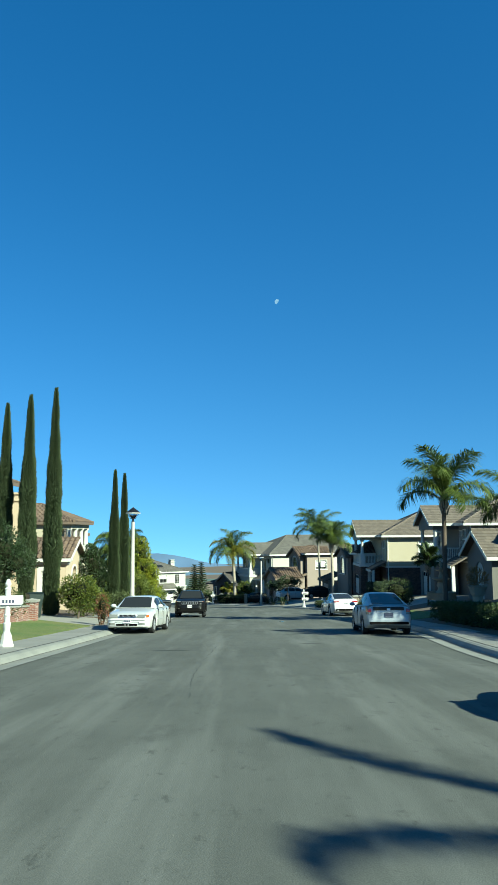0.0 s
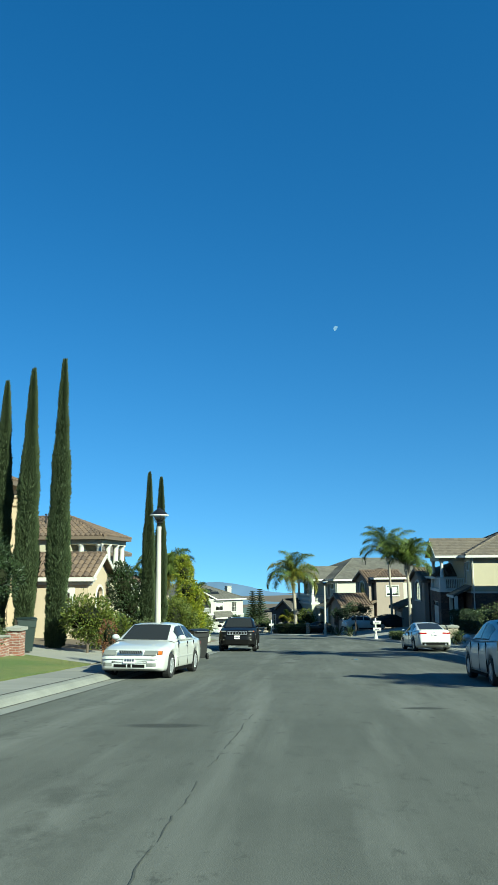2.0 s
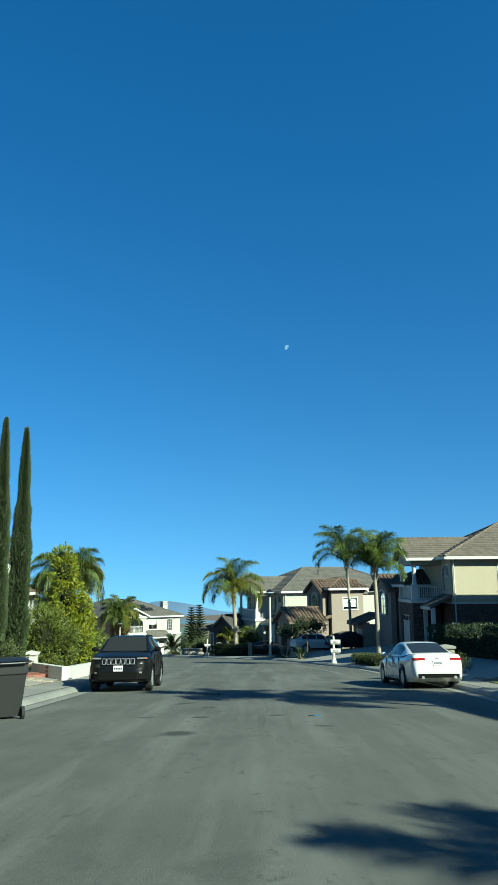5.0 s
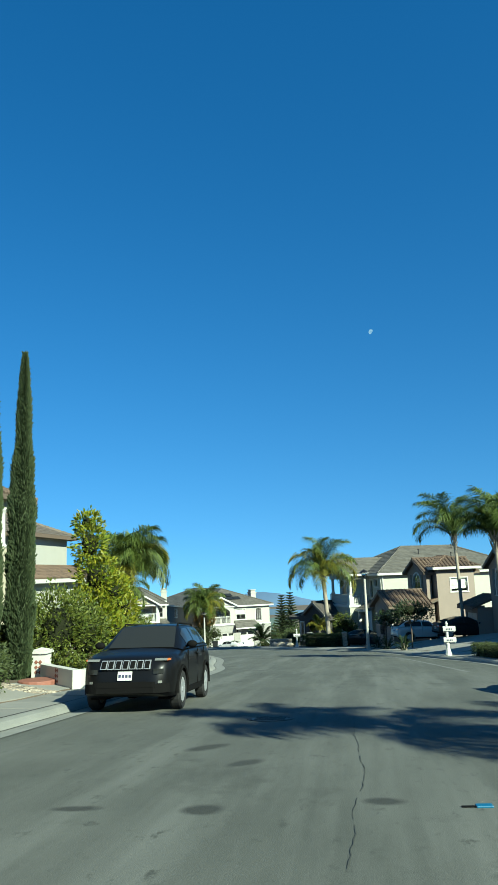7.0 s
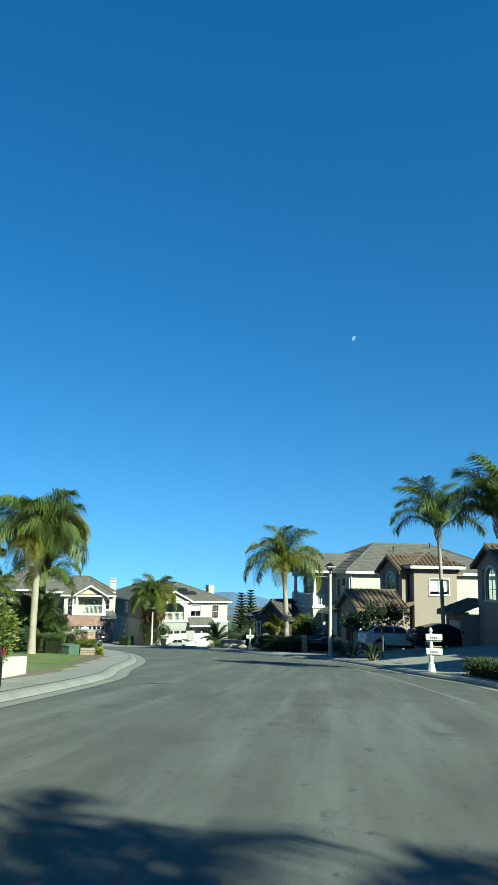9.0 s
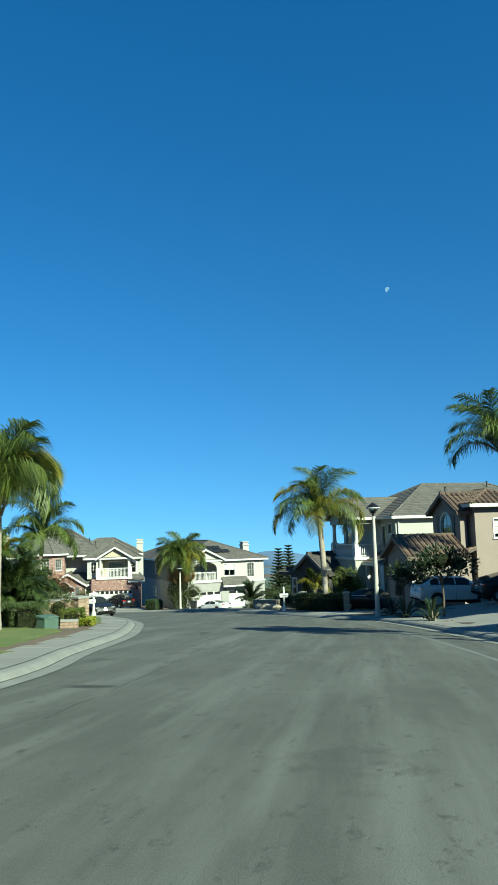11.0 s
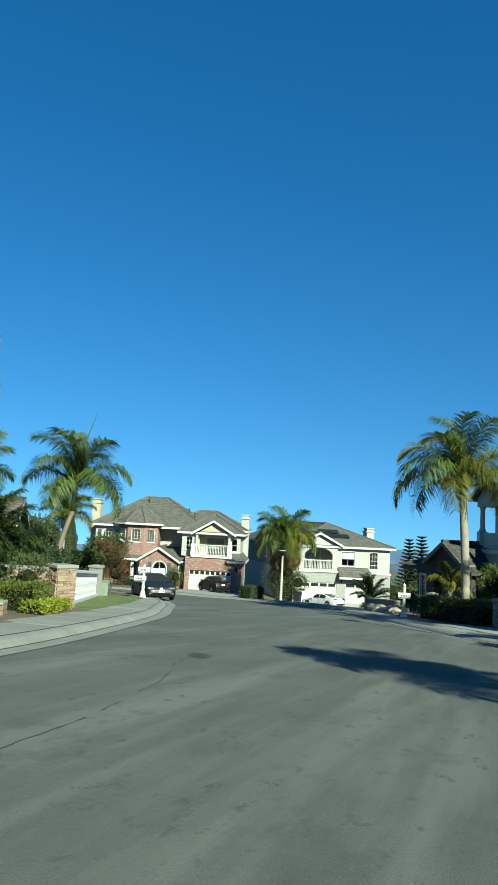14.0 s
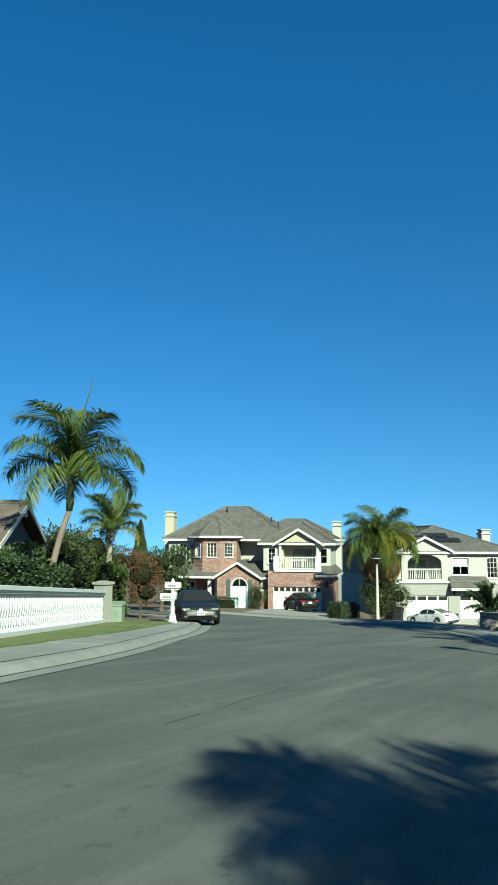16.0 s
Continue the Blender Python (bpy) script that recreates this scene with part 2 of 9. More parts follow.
def brick_mat():
    m, nt, b = mat_new("brick_masonry")
    co = nt.nodes.new("ShaderNodeTexCoord").outputs["Object"]
    comb = nt.nodes.new("ShaderNodeSeparateXYZ")
    nt.links.new(co, comb.inputs[0])
    add = nt.nodes.new("ShaderNodeMath")
    nt.links.new(comb.outputs[0], add.inputs[0])
    nt.links.new(comb.outputs[1], add.inputs[1])
    cv = nt.nodes.new("ShaderNodeCombineXYZ")
    nt.links.new(add.outputs[0], cv.inputs[0])
    nt.links.new(comb.outputs[2], cv.inputs[1])
    br = nt.nodes.new("ShaderNodeTexBrick")
    nt.links.new(cv.outputs[0], br.inputs["Vector"])
    br.inputs["Scale"].default_value = 1.0
    br.inputs["Brick Width"].default_value, br.inputs["Row Height"].default_value, br.inputs["Mortar Size"].default_value = 0.24, 0.085, 0.011
    br.inputs["Color1"].default_value, br.inputs["Color2"].default_value = (0.225, 0.0786, 0.0489, 1), (0.138, 0.0514, 0.0374, 1)
    br.inputs["Mortar"].default_value = (0.263, 0.224, 0.19, 1)
    pale = contrast(nt, noise_tex(nt, 3.4, 2, coords=cv.outputs[0], stretch=(1.0, 2.6, 1)), 0.57, 0.62)
    c = ramp_mix(nt, pale, br.outputs[0], (0.344, 0.278, 0.23))
    nt.links.new(c, b.inputs["Base Color"])
    b.inputs["Roughness"].default_value = 0.85
    bump(nt, b, br.outputs[1], -0.4, 0.01)
    return m


def stone_mat(name, a, b_, size=3.2):
    m, nt, b = mat_new(name)
    co = nt.nodes.new("ShaderNodeTexCoord").outputs["Object"]
    mp = nt.nodes.new("ShaderNodeMapping")
    mp.inputs["Scale"].default_value = (1, 1, 2.4)
    nt.links.new(co, mp.inputs["Vector"])
    v = nt.nodes.new("ShaderNodeTexVoronoi")
    v.inputs["Scale"].default_value = size
    nt.links.new(mp.outputs[0], v.inputs["Vector"])
    sep = nt.nodes.new("ShaderNodeSeparateColor")
    nt.links.new(v.outputs["Color"], sep.inputs[0])
    c = ramp_mix(nt, sep.outputs[0], a, b_)
    e = nt.nodes.new("ShaderNodeTexVoronoi")
    e.feature = "DISTANCE_TO_EDGE"
    e.inputs["Scale"].default_value = size
    nt.links.new(mp.outputs[0], e.inputs["Vector"])
    joint = contrast(nt, e.outputs["Distance"], 0.02, 0.07)
    c2 = ramp_mix(nt, joint, tuple(x * 0.35 for x in a), c)
    nt.links.new(c2, b.inputs["Base Color"])
    b.inputs["Roughness"].default_value = 0.85
    bump(nt, b, joint, 0.7, 0.03)
    return m


def ledge_mat(name, a, b_, w=0.42, h=0.13, deep=0.35):
    """Stacked ledge stone: long thin pieces in level courses."""
    m, nt, b = mat_new(name)
    co = nt.nodes.new("ShaderNodeTexCoord").outputs["Object"]
    sep = nt.nodes.new("ShaderNodeSeparateXYZ")
    nt.links.new(co, sep.inputs[0])
    add = nt.nodes.new("ShaderNodeMath")
    nt.links.new(sep.outputs[0], add.inputs[0])
    nt.links.new(sep.outputs[1], add.inputs[1])
    cv = nt.nodes.new("ShaderNodeCombineXYZ")
    nt.links.new(add.outputs[0], cv.inputs[0])
    nt.links.new(sep.outputs[2], cv.inputs[1])
    br = nt.nodes.new("ShaderNodeTexBrick")
    br.offset_frequency, br.squash_frequency, br.squash = 2, 3, 0.6
    nt.links.new(cv.outputs[0], br.inputs["Vector"])
    br.inputs["Scale"].default_value = 1.0
    br.inputs["Brick Width"].default_value, br.inputs["Row Height"].default_value, br.inputs["Mortar Size"].default_value = w, h, 0.012
    br.inputs["Color1"].default_value, br.inputs["Color2"].default_value = (*a, 1), (*b_, 1)
    br.inputs["Mortar"].default_value = (*[v * deep for v in b_], 1)
    grain = noise_tex(nt, 9, 4)
    c = ramp_mix(nt, contrast(nt, grain, 0.35, 0.75), br.outputs[0], tuple(0.6 * v for v in a))
    nt.links.new(c, b.inputs["Base Color"])
    b.inputs["Roughness"].default_value = 0.9
    bump(nt, b, br.outputs[1], -0.8, 0.03)
    return m


def glass_mat(name, tint, rough=0.02):
    m, nt, b = mat_new(name)
    b.inputs["Base Color"].default_value = (*tint, 1)
    b.inputs["Roughness"].default_value = rough
    b.inputs["Transmission Weight"].default_value = 1.0
    b.inputs["IOR"].default_value = 1.45
    return m


def dark_glass():
    m, nt, b = mat_new("tinted_glass")
    b.inputs["Base Color"].default_value = (0.02, 0.021, 0.020, 1)
    b.inputs["Roughness"].default_value = 0.05
    b.inputs["Specular IOR Level"].default_value = 0.14
    return m


def lawn_mat():
    m, nt, b = mat_new("lawn")
    co = nt.nodes.new("ShaderNodeNewGeometry").outputs["Position"]
    big = contrast(nt, noise_tex(nt, 0.5, 4, coords=co), 0.35, 0.65)
    fine = contrast(nt, noise_tex(nt, 45, 3, coords=co), 0.3, 0.7)
    a = ramp_mix(nt, big, (0.109, 0.169, 0.0301), (0.219, 0.212, 0.0604))
    c = ramp_mix(nt, fine, (0.0656, 0.0952, 0.0201), a)
    nt.links.new(c, b.inputs["Base Color"])
    b.inputs["Roughness"].default_value = 0.9
    bump(nt, b, fine, 0.8, 0.03)
    return m


ASPHALT = asphalt()
CONCRETE = plain("concrete", (0.225, 0.218, 0.187), 0.85, var=0.2, scale=0.9, fine=50, bump_at=0.2, world=True)
GUTTER = plain("gutter_concrete", (0.188, 0.185, 0.158), 0.85, var=0.25, scale=1.4, fine=40, bump_at=0.2, world=True)
DRIVE = plain("driveway_concrete", (0.237, 0.224, 0.19), 0.85, var=0.15, scale=0.7, fine=40, bump_at=0.2, world=True)
SOIL = plain("dry_soil", (0.1, 0.0726, 0.046), 0.95, var=0.35, scale=0.25, fine=14, bump_at=0.5, world=True)
LAWN = lawn_mat()
STUCCO_TAN = plain("tan_stucco", (0.40, 0.315, 0.22), 0.9, var=0.06, scale=1.2, fine=70, bump_at=0.3)
STUCCO_CREAM = plain("cream_stucco", (0.375, 0.327, 0.23), 0.9, var=0.05, scale=1.2, fine=70, bump_at=0.3)
STUCCO_WHITE = plain("white_stucco", (0.349, 0.338, 0.29), 0.9, var=0.05, scale=1.2, fine=70, bump_at=0.3)
# Grey stucco, base colour darkened for fronts in shade and the white house's flank.
STUCCO_GREY_SHADE = plain("grey_stucco_and_shade", (0.143, 0.134, 0.115), 0.9, var=0.07, scale=1.2, fine=70, bump_at=0.3)
STUCCO_PINK = plain("rosy_stucco", (0.235, 0.188, 0.152), 0.9, var=0.06, scale=1.2, fine=70, bump_at=0.3)
STUCCO_SAGE = plain("pale_sage_stucco", (0.344, 0.339, 0.276), 0.9, var=0.05, scale=1.2, fine=70, bump_at=0.3)
# Taupe darkened to near black: the bungalow front's lack of sun, as colour.
STUCCO_UNLIT = plain("unlit_taupe_stucco", (0.0469, 0.0436, 0.0403), 0.9, var=0.08, scale=1.2, fine=70, bump_at=0.3)
TRIM = plain("white_paint", (0.489, 0.473, 0.423), 0.55, var=0.04, scale=2, fine=40, bump_at=0.05)
BROWN = plain("brown_fascia_paint", (0.119, 0.0847, 0.0575), 0.7, var=0.1, scale=2, fine=40, bump_at=0.05)
TILE_CLAY = island_mat("clay_roof_tile", (0.15, 0.0992, 0.0644), (0.075, 0.0508, 0.0368), 0.8)
TILE_TAUPE = island_mat("taupe_roof_tile", (0.15, 0.121, 0.092), (0.1, 0.0799, 0.0621), 0.85)
TILE_GREY = island_mat("grey_roof_tile", (0.122, 0.111, 0.0919), (0.0804, 0.0731, 0.0605), 0.85)
TILE_SLATE = island_mat("dark_roof_tile", (0.075, 0.0635, 0.0546), (0.0438, 0.0393, 0.0345), 0.85)
DECK = plain("roof_underlay", (0.1, 0.0786, 0.0575), 0.9)
BRICK = brick_mat()
STONE_TAN = ledge_mat("stacked_tan_stone", (0.288, 0.2, 0.135), (0.169, 0.115, 0.0834))
STONE_BROWN = stone_mat("brown_ledge_stone", (0.125, 0.0726, 0.0517), (0.0625, 0.0393, 0.0316), 2.6)
STONE_PALE = stone_mat("pale_rubble_stone", (0.344, 0.29, 0.218), (0.225, 0.181, 0.132), 2.2)
GLASS = glass_mat("window_glass", (0.85, 0.92, 0.92))
BLIND = plain("window_blind", (0.426, 0.413, 0.361), 0.8, var=0.06, scale=1, fine=30)
# Floor slabs coloured near black, so that the rooms look unlit.
DARK_ROOM = plain("unlit_interior", (0.0312, 0.0272, 0.023), 0.9)
SHUTTER = plain("slate_green_shutter_paint", (0.0562, 0.0696, 0.0661), 0.6)
DOOR_PALE = plain("pale_blue_door_paint", (0.344, 0.399, 0.38), 0.5, var=0.05)
IRON = plain("black_iron", (0.0125, 0.0121, 0.0115), 0.5, metal=0.6)
POLE = plain("precast_concrete_pole", (0.375, 0.351, 0.299), 0.8, var=0.1, scale=2, fine=80, bump_at=0.25)
LAMP_METAL = plain("dark_bronze_metal", (0.0312, 0.0302, 0.0316), 0.4, metal=0.7)
LAMP_GLASS = glass_mat("lamp_glass", (0.8, 0.82, 0.8), 0.15)
TYRE = plain("tyre_rubber", (0.0112, 0.0109, 0.0103), 0.85)
RIM = plain("alloy", (0.42, 0.425, 0.43), 0.45, metal=0.6, var=0.05)
CHROME = plain("chrome", (0.62, 0.62, 0.61), 0.32, metal=1.0, var=0.02, bump_at=0)
BLACK_PLASTIC = plain("black_plastic", (0.005, 0.00484, 0.0046), 0.85, spec=0.08)
CAR_GLASS = dark_glass()
LENS = plain("clear_lamp_lens", (0.17, 0.17, 0.15), 0.25, coat=0.3, bump_at=0, metal=0.1)
LENS_RED = plain("red_lamp_lens", (0.263, 0.00726, 0.0069), 0.12, coat=1.0, bump_at=0)
LENS_AMBER = plain("amber_lamp_lens", (0.388, 0.0968, 0.0172), 0.12, coat=1.0, bump_at=0)
PLATE = plain("plate_white", (0.54, 0.523, 0.483), 0.5, var=0.03)
INK = plain("dark_ink", (0.0312, 0.0363, 0.069), 0.6)
LEAF_CYPRESS = island_mat("cypress_foliage", (0.0219, 0.0393, 0.0126), (0.0531, 0.0696, 0.023), 0.8, 0, trans=0.15)
LEAF_DARK = island_mat("dark_glossy_leaf", (0.0137, 0.0272, 0.00805), (0.0312, 0.0514, 0.0144), 0.5, 0, trans=0.15)
LEAF_CITRUS = island_mat("citrus_leaf", (0.0438, 0.0786, 0.0126), (0.138, 0.145, 0.0201), 0.45, 0, trans=0.3)
LEAF_LIME = island_mat("lime_green_leaf", (0.1, 0.163, 0.0115), (0.312, 0.284, 0.0259), 0.45, 0, trans=0.35)
LEAF_PRIVET = island_mat("privet_leaf", (0.0531, 0.0847, 0.0144), (0.15, 0.163, 0.0259), 0.5, 0, trans=0.25)
LEAF_OLIVE = island_mat("olive_leaf", (0.0344, 0.0514, 0.0138), (0.075, 0.0907, 0.0259), 0.6, 0, trans=0.25)
LEAF_RED = island_mat("reddish_leaf", (0.1, 0.0363, 0.0172), (0.163, 0.0726, 0.0287), 0.6, 0, trans=0.25)
LEAF_HEDGE = island_mat("hedge_leaf", (0.025, 0.0454, 0.0103), (0.0625, 0.0847, 0.0172), 0.55, 0, trans=0.2)
FROND = island_mat("palm_frond", (0.048, 0.085, 0.0184), (0.152, 0.18, 0.034), 0.5, 0, trans=0.3)
FROND_GOLD = island_mat("yellowing_palm_frond", (0.1, 0.121, 0.0172), (0.25, 0.206, 0.0287), 0.5, 0, trans=0.3)
# Near-black filler: the shade inside bushes and hedges, put into the colour.
SHADE_CORE = plain("shade_core", (0.0137, 0.0157, 0.0069), 0.95, var=0.3, spec=0.1)
FROND_DRY = island_mat("drying_palm_frond", (0.15, 0.0907, 0.0287), (0.237, 0.151, 0.046), 0.6, 0, trans=0.3)
BARK = plain("palm_trunk", (0.263, 0.224, 0.172), 0.9, var=0.3, scale=3, fine=22, bump_at=0.6)
BARK_KING = plain("king_palm_trunk", (0.169, 0.133, 0.101), 0.9, var=0.3, scale=3, fine=22, bump_at=0.6)
BARK_DARK = plain("tree_bark", (0.0813, 0.0605, 0.0431), 0.9, var=0.3, scale=3, fine=22, bump_at=0.6)

# ---- ground, road, kerbs and pavements ----
LEFT = curve([(-5.6, -30), (-5.6, 0), (-5.5, 16), (-5.35, 27), (-5.3, 49), (-5.5, 65), (-6.7, 72), (-8.1, 80), (-10.3, 88), (-12, 93), (-14, 97.5), (-16, 102), (-18.8, 107), (-21.5, 111), (-26, 114.5), (-34, 116.5), (-48, 117)])
RIGHT = curve([(5.7, -30), (5.7, 0), (5.75, 17), (6.6, 29), (7.0, 46), (6.6, 67), (4.9, 76), (2.9, 87), (0.7, 94.5), (-2.0, 98), (-5.5, 105), (-8.2, 111.5), (-11.0, 116.4), (-14.5, 119.3), (-20, 122.5), (-26, 124.8), (-34, 126), (-48, 126.5)])
ROAD_POLY = LEFT + RIGHT[::-1]


def inside(x, y, poly):
    hit = False
    for (x0, y0), (x1, y1) in zip(poly, poly[1:] + poly[:1]):
        if (y0 > y) != (y1 > y) and x < (x1 - x0) * (y - y0) / (y1 - y0) + x0:
            hit = not hit
    return hit


WIDE_POLY = offset(LEFT, 1.35) + offset(RIGHT, -1.35)[::-1]


def far_fall(x, y):
    """The hill drops to the valley beyond the houses."""
    d = max(0.0, y - 185, abs(x + 10) - 75, -60 - y)
    return -min(170.0, 0.28 * d)


RIGHT_XY, LEFT_XY = [p for p in RIGHT if p[1] < 97], [p for p in LEFT if p[1] < 108]


def rise(x, y):
    """Gardens climb from the pavement: steeper up to the houses on the right than on the left."""
    d = x - float(np.interp(y, [p[1] for p in RIGHT_XY], [p[0] for p in RIGHT_XY])) - 1.8
    r = 0.15 * min(max(d, 0), 7.5) * sm(y, -20, 20) * (1 - sm(y, 88, 112))
    d = float(np.interp(y, [p[1] for p in LEFT_XY], [p[0] for p in LEFT_XY])) - x - 1.8
    return r + 0.07 * min(max(d, 0), 7.0) * sm(y, -20, 20) * (1 - sm(y, 60, 80))


def yz(x, y):
    return gz(x, max(-60, min(y, 185))) + 0.14 + rise(x, y)


def yard(x, y):
    return yz(x, y) + far_fall(x, y)


def ground_sheet():
    xs = [-4500, -2500, -1200, -600, -300, -180, -120, -95, -75] + list(np.arange(-60, -44.9, 3.0)) + list(np.arange(-44.4, 20.1, 0.6)) + list(np.arange(22, 60, 3.0)) + [75, 95, 120, 180, 300, 600, 1200, 2500, 4500]
    ys = [-4500, -2000, -900, -400, -200, -100, -60] + list(np.arange(-40, -0.1, 4.0)) + list(np.arange(0, 130, 0.6)) + list(np.arange(130, 165, 1.0)) + list(np.arange(166, 200, 3.0)) + [210, 240, 300, 400, 600, 900, 1500, 2500, 4500]
    rows = []
    for y in ys:
        row = []
        for x in xs:
            x, y = float(x), float(y)
            z = yard(x, y)
            if -49 < x < 12 and -31 < y < 128 and inside(x, y, WIDE_POLY):
                z = gz(x, y) - 0.3
            elif d_noise(x, y):
                z += 0.02 * noise.noise((x * 0.7, y * 0.7, 0))
            row.append((x, y, z))
        rows.append(row)
    s = Shape()
    s.grid(rows)
    return structure("ground", s, SOIL, "dry brown earth of the gardens and the hill beyond", "ground", True)


def d_noise(x, y):
    return abs(x) < 60 and 0 < y < 200


ground_sheet()


def strip(line_a, line_b, lift_a, lift_b, thick=0.0, cols=1):
    """A sheet between two lines that keep pace with one another, laid on the slope."""
    s = Shape()
    rows = []
    for (xa, ya), (xb, yb) in zip(line_a, line_b):
        row = []
        for k in range(cols + 1):
            f = k / cols
            x, y = xa + (xb - xa) * f, ya + (yb - ya) * f
            row.append((x, y, gz(x, y) + lift_a + (lift_b - lift_a) * f))
        rows.append(row)
    s.grid(rows)
    return s


def resample(line, n):
    acc = [0.0]
    for a, b in zip(line, line[1:]):
        acc.append(acc[-1] + math.dist(a, b))
    out = []
    for k in range(n):
        s = acc[-1] * k / (n - 1)
        out.append((float(np.interp(s, acc, [p[0] for p in line])), float(np.interp(s, acc, [p[1] for p in line]))))
    return out


road = structure("road", strip(resample(offset(LEFT, -0.45), 160)[::1], resample(offset(RIGHT, 0.45), 160), 0, 0, cols=14), ASPHALT, "worn grey asphalt street with darker stains and pale tyre tracks", "road", True)


def kerb_run(line, side):
    """Gutter pan and rolled kerb; side is +1 where the pavement lies to the left of the line."""
    profile = [(-0.47, -0.012), (-0.45, 0.003), (-0.05, -0.012), (0.0, 0.0), (0.05, 0.05), (0.14, 0.11), (0.24, 0.135), (0.34, 0.14), (0.36, -0.2)]
    s = Shape()
    rows = []
    cols = [offset(line, side * d) for d, _ in profile]
    for i in range(len(line)):
        row = [(c[i][0], c[i][1], gz(*c[i]) + h) for c, (_, h) in zip(cols, profile)]
        rows.append(row if side > 0 else row)
    s.grid(rows)
    return s


def kerb_joint(line, side):
    """Dark dirt line in the gutter, and the seam where the asphalt meets the pan."""
    s = Shape()
    for d, w, lift in ((-0.015, 0.022, 0.002), (-0.462, 0.02, 0.008), (0.355, 0.016, 0.147)):
        a, b = offset(line, side * (d - w)), offset(line, side * (d + w))
        s.grid([[(*p, gz(*p) + lift), (*q, gz(*q) + lift)] for p, q in zip(a, b)])
    return s


JOINT = plain("gutter_dirt", (0.0531, 0.0532, 0.046), 0.95, var=0.35, scale=1.5, fine=20, world=True)
structure("kerb_joint_left", kerb_joint(LEFT, 1), JOINT, "dark dirt lines along the gutter and kerb", "joint")
structure("kerb_joint_right", kerb_joint(RIGHT, -1), JOINT, "dark dirt lines along the gutter and kerb", "joint")
kerb_left = structure("kerb_left", kerb_run(LEFT, 1), GUTTER, "pale concrete gutter and rolled kerb, stained", "kerb")
kerb_right = structure("kerb_right", kerb_run(RIGHT, -1), GUTTER, "pale concrete gutter and rolled kerb, stained", "kerb")


def pavement(name, line, side, first, last):
    """Concrete flags about 1.5 m long, each one an object of its own, with sunk joints."""
    bed = Shape()
    a, b = offset(line, side * 0.36), offset(line, side * 1.75)
    bed.grid([[(*p, gz(*p) + 0.115), (*q, gz(*q) + 0.115)] for p, q in zip(a, b)])
    top = structure(name, bed, GUTTER, "concrete pavement of square flags beside the kerb", "pavement")
    n = 0
    fine = resample(line, int(len(line) / 1.5))
    fa, fb = offset(fine, side * 0.375), offset(fine, side * 1.74)
    for i in range(len(fine) - 1):
        if not first < fine[i][1] < last:
            continue
        s = Shape()
        q = []
        for (x0, y0), (x1, y1), inset in ((fa[i], fa[i + 1], 0.008), (fa[i + 1], fa[i], 0.008), (fb[i + 1], fb[i], 0.008), (fb[i], fb[i + 1], 0.008)):
            d = math.dist((x0, y0), (x1, y1))
            q.append((x0 + (x1 - x0) * inset / d, y0 + (y1 - y0) * inset / d))
        lift = 0.142 + 0.004 * math.sin(i * 2.7)
        tops = [(x, y, gz(x, y) + lift) for x, y in q]
        base = [(x, y, gz(x, y) + 0.09) for x, y in q]
        s.add(tops + base, [(0, 1, 2, 3) if side < 0 else (3, 2, 1, 0), (0, 4, 5, 1), (1, 5, 6, 2), (2, 6, 7, 3), (3, 7, 4, 0)])
        part("paving_flag", s, FLAG, top)
        n += 1
    return top


FLAG = island_mat("paving_flag_concrete", (0.231, 0.221, 0.19), (0.188, 0.181, 0.156), 0.85, 0.2, 1.3, by="object")


def patch(name, poly, mat, label, category, lift=0.16, cell=0.8):
    """A surface within an outline, laid on the slope, with an edge of its own."""
    s = Shape()
    bm = bmesh.new()
    vs = [bm.verts.new((x, y, 0)) for x, y in poly]
    bm.faces.new(vs)
    xs, ys = [p[0] for p in poly], [p[1] for p in poly]
    for axis, lo, hi in ((0, min(xs), max(xs)), (1, min(ys), max(ys))):
        k = lo + cell
        while k < hi:
            co, no = ((k, 0, 0), (1, 0, 0)) if axis == 0 else ((0, k, 0), (0, 1, 0))
            bmesh.ops.bisect_plane(bm, geom=bm.verts[:] + bm.edges[:] + bm.faces[:], plane_co=co, plane_no=no)
            k += cell * (1 if axis == 0 else 2)
    edge = [e for e in bm.edges if e.is_boundary]
    ret = bmesh.ops.extrude_edge_only(bm, edges=edge)
    low = {v for v in ret["geom"] if isinstance(v, bmesh.types.BMVert)}
    for v in bm.verts:
        v.co.z = yz(v.co.x, v.co.y) + (lift - 0.14 if v not in low else -0.3)
    bmesh.ops.recalc_face_normals(bm, faces=bm.faces)
    me = bpy.data.meshes.new(name)
    bm.to_mesh(me)
    bm.free()
    me.materials.append(mat)
    up = sum(p.normal.z * p.area for p in me.polygons)
    if up < 0:
        me.flip_normals()
    ob = new(name, me)
    return tagged(ob, label, category, "", "structure")


# drives, paths and lawns
patch("path", [(-11.6, 83.2), (-12.0, 84.6), (-15.4, 85.8), (-15.4, 84.6)], DRIVE, "pale concrete path between lawn and hedge", "path", 0.155)
patch("bed", [(-8.0, 58.0), (-7.9, 71.0), (-14.0, 71.5), (-14.0, 57.5)], LAWN, "green planted bed below the shrubs", "garden bed", 0.15)
patch("driveway", [(-7.2, 33.6), (-7.2, 40.5), (-13.6, 42.0), (-13.6, 36.8)], DRIVE, "pale concrete driveway up to the tan stucco house", "driveway", 0.155)
patch("lawn", [(-7.15, 21.5), (-7.15, 33.3), (-10.0, 35.2), (-10.6, 29.5), (-9.4, 27.6), (-8.9, 21.5)], LAWN, "short green front lawn with a strip of bare path", "lawn", 0.165)
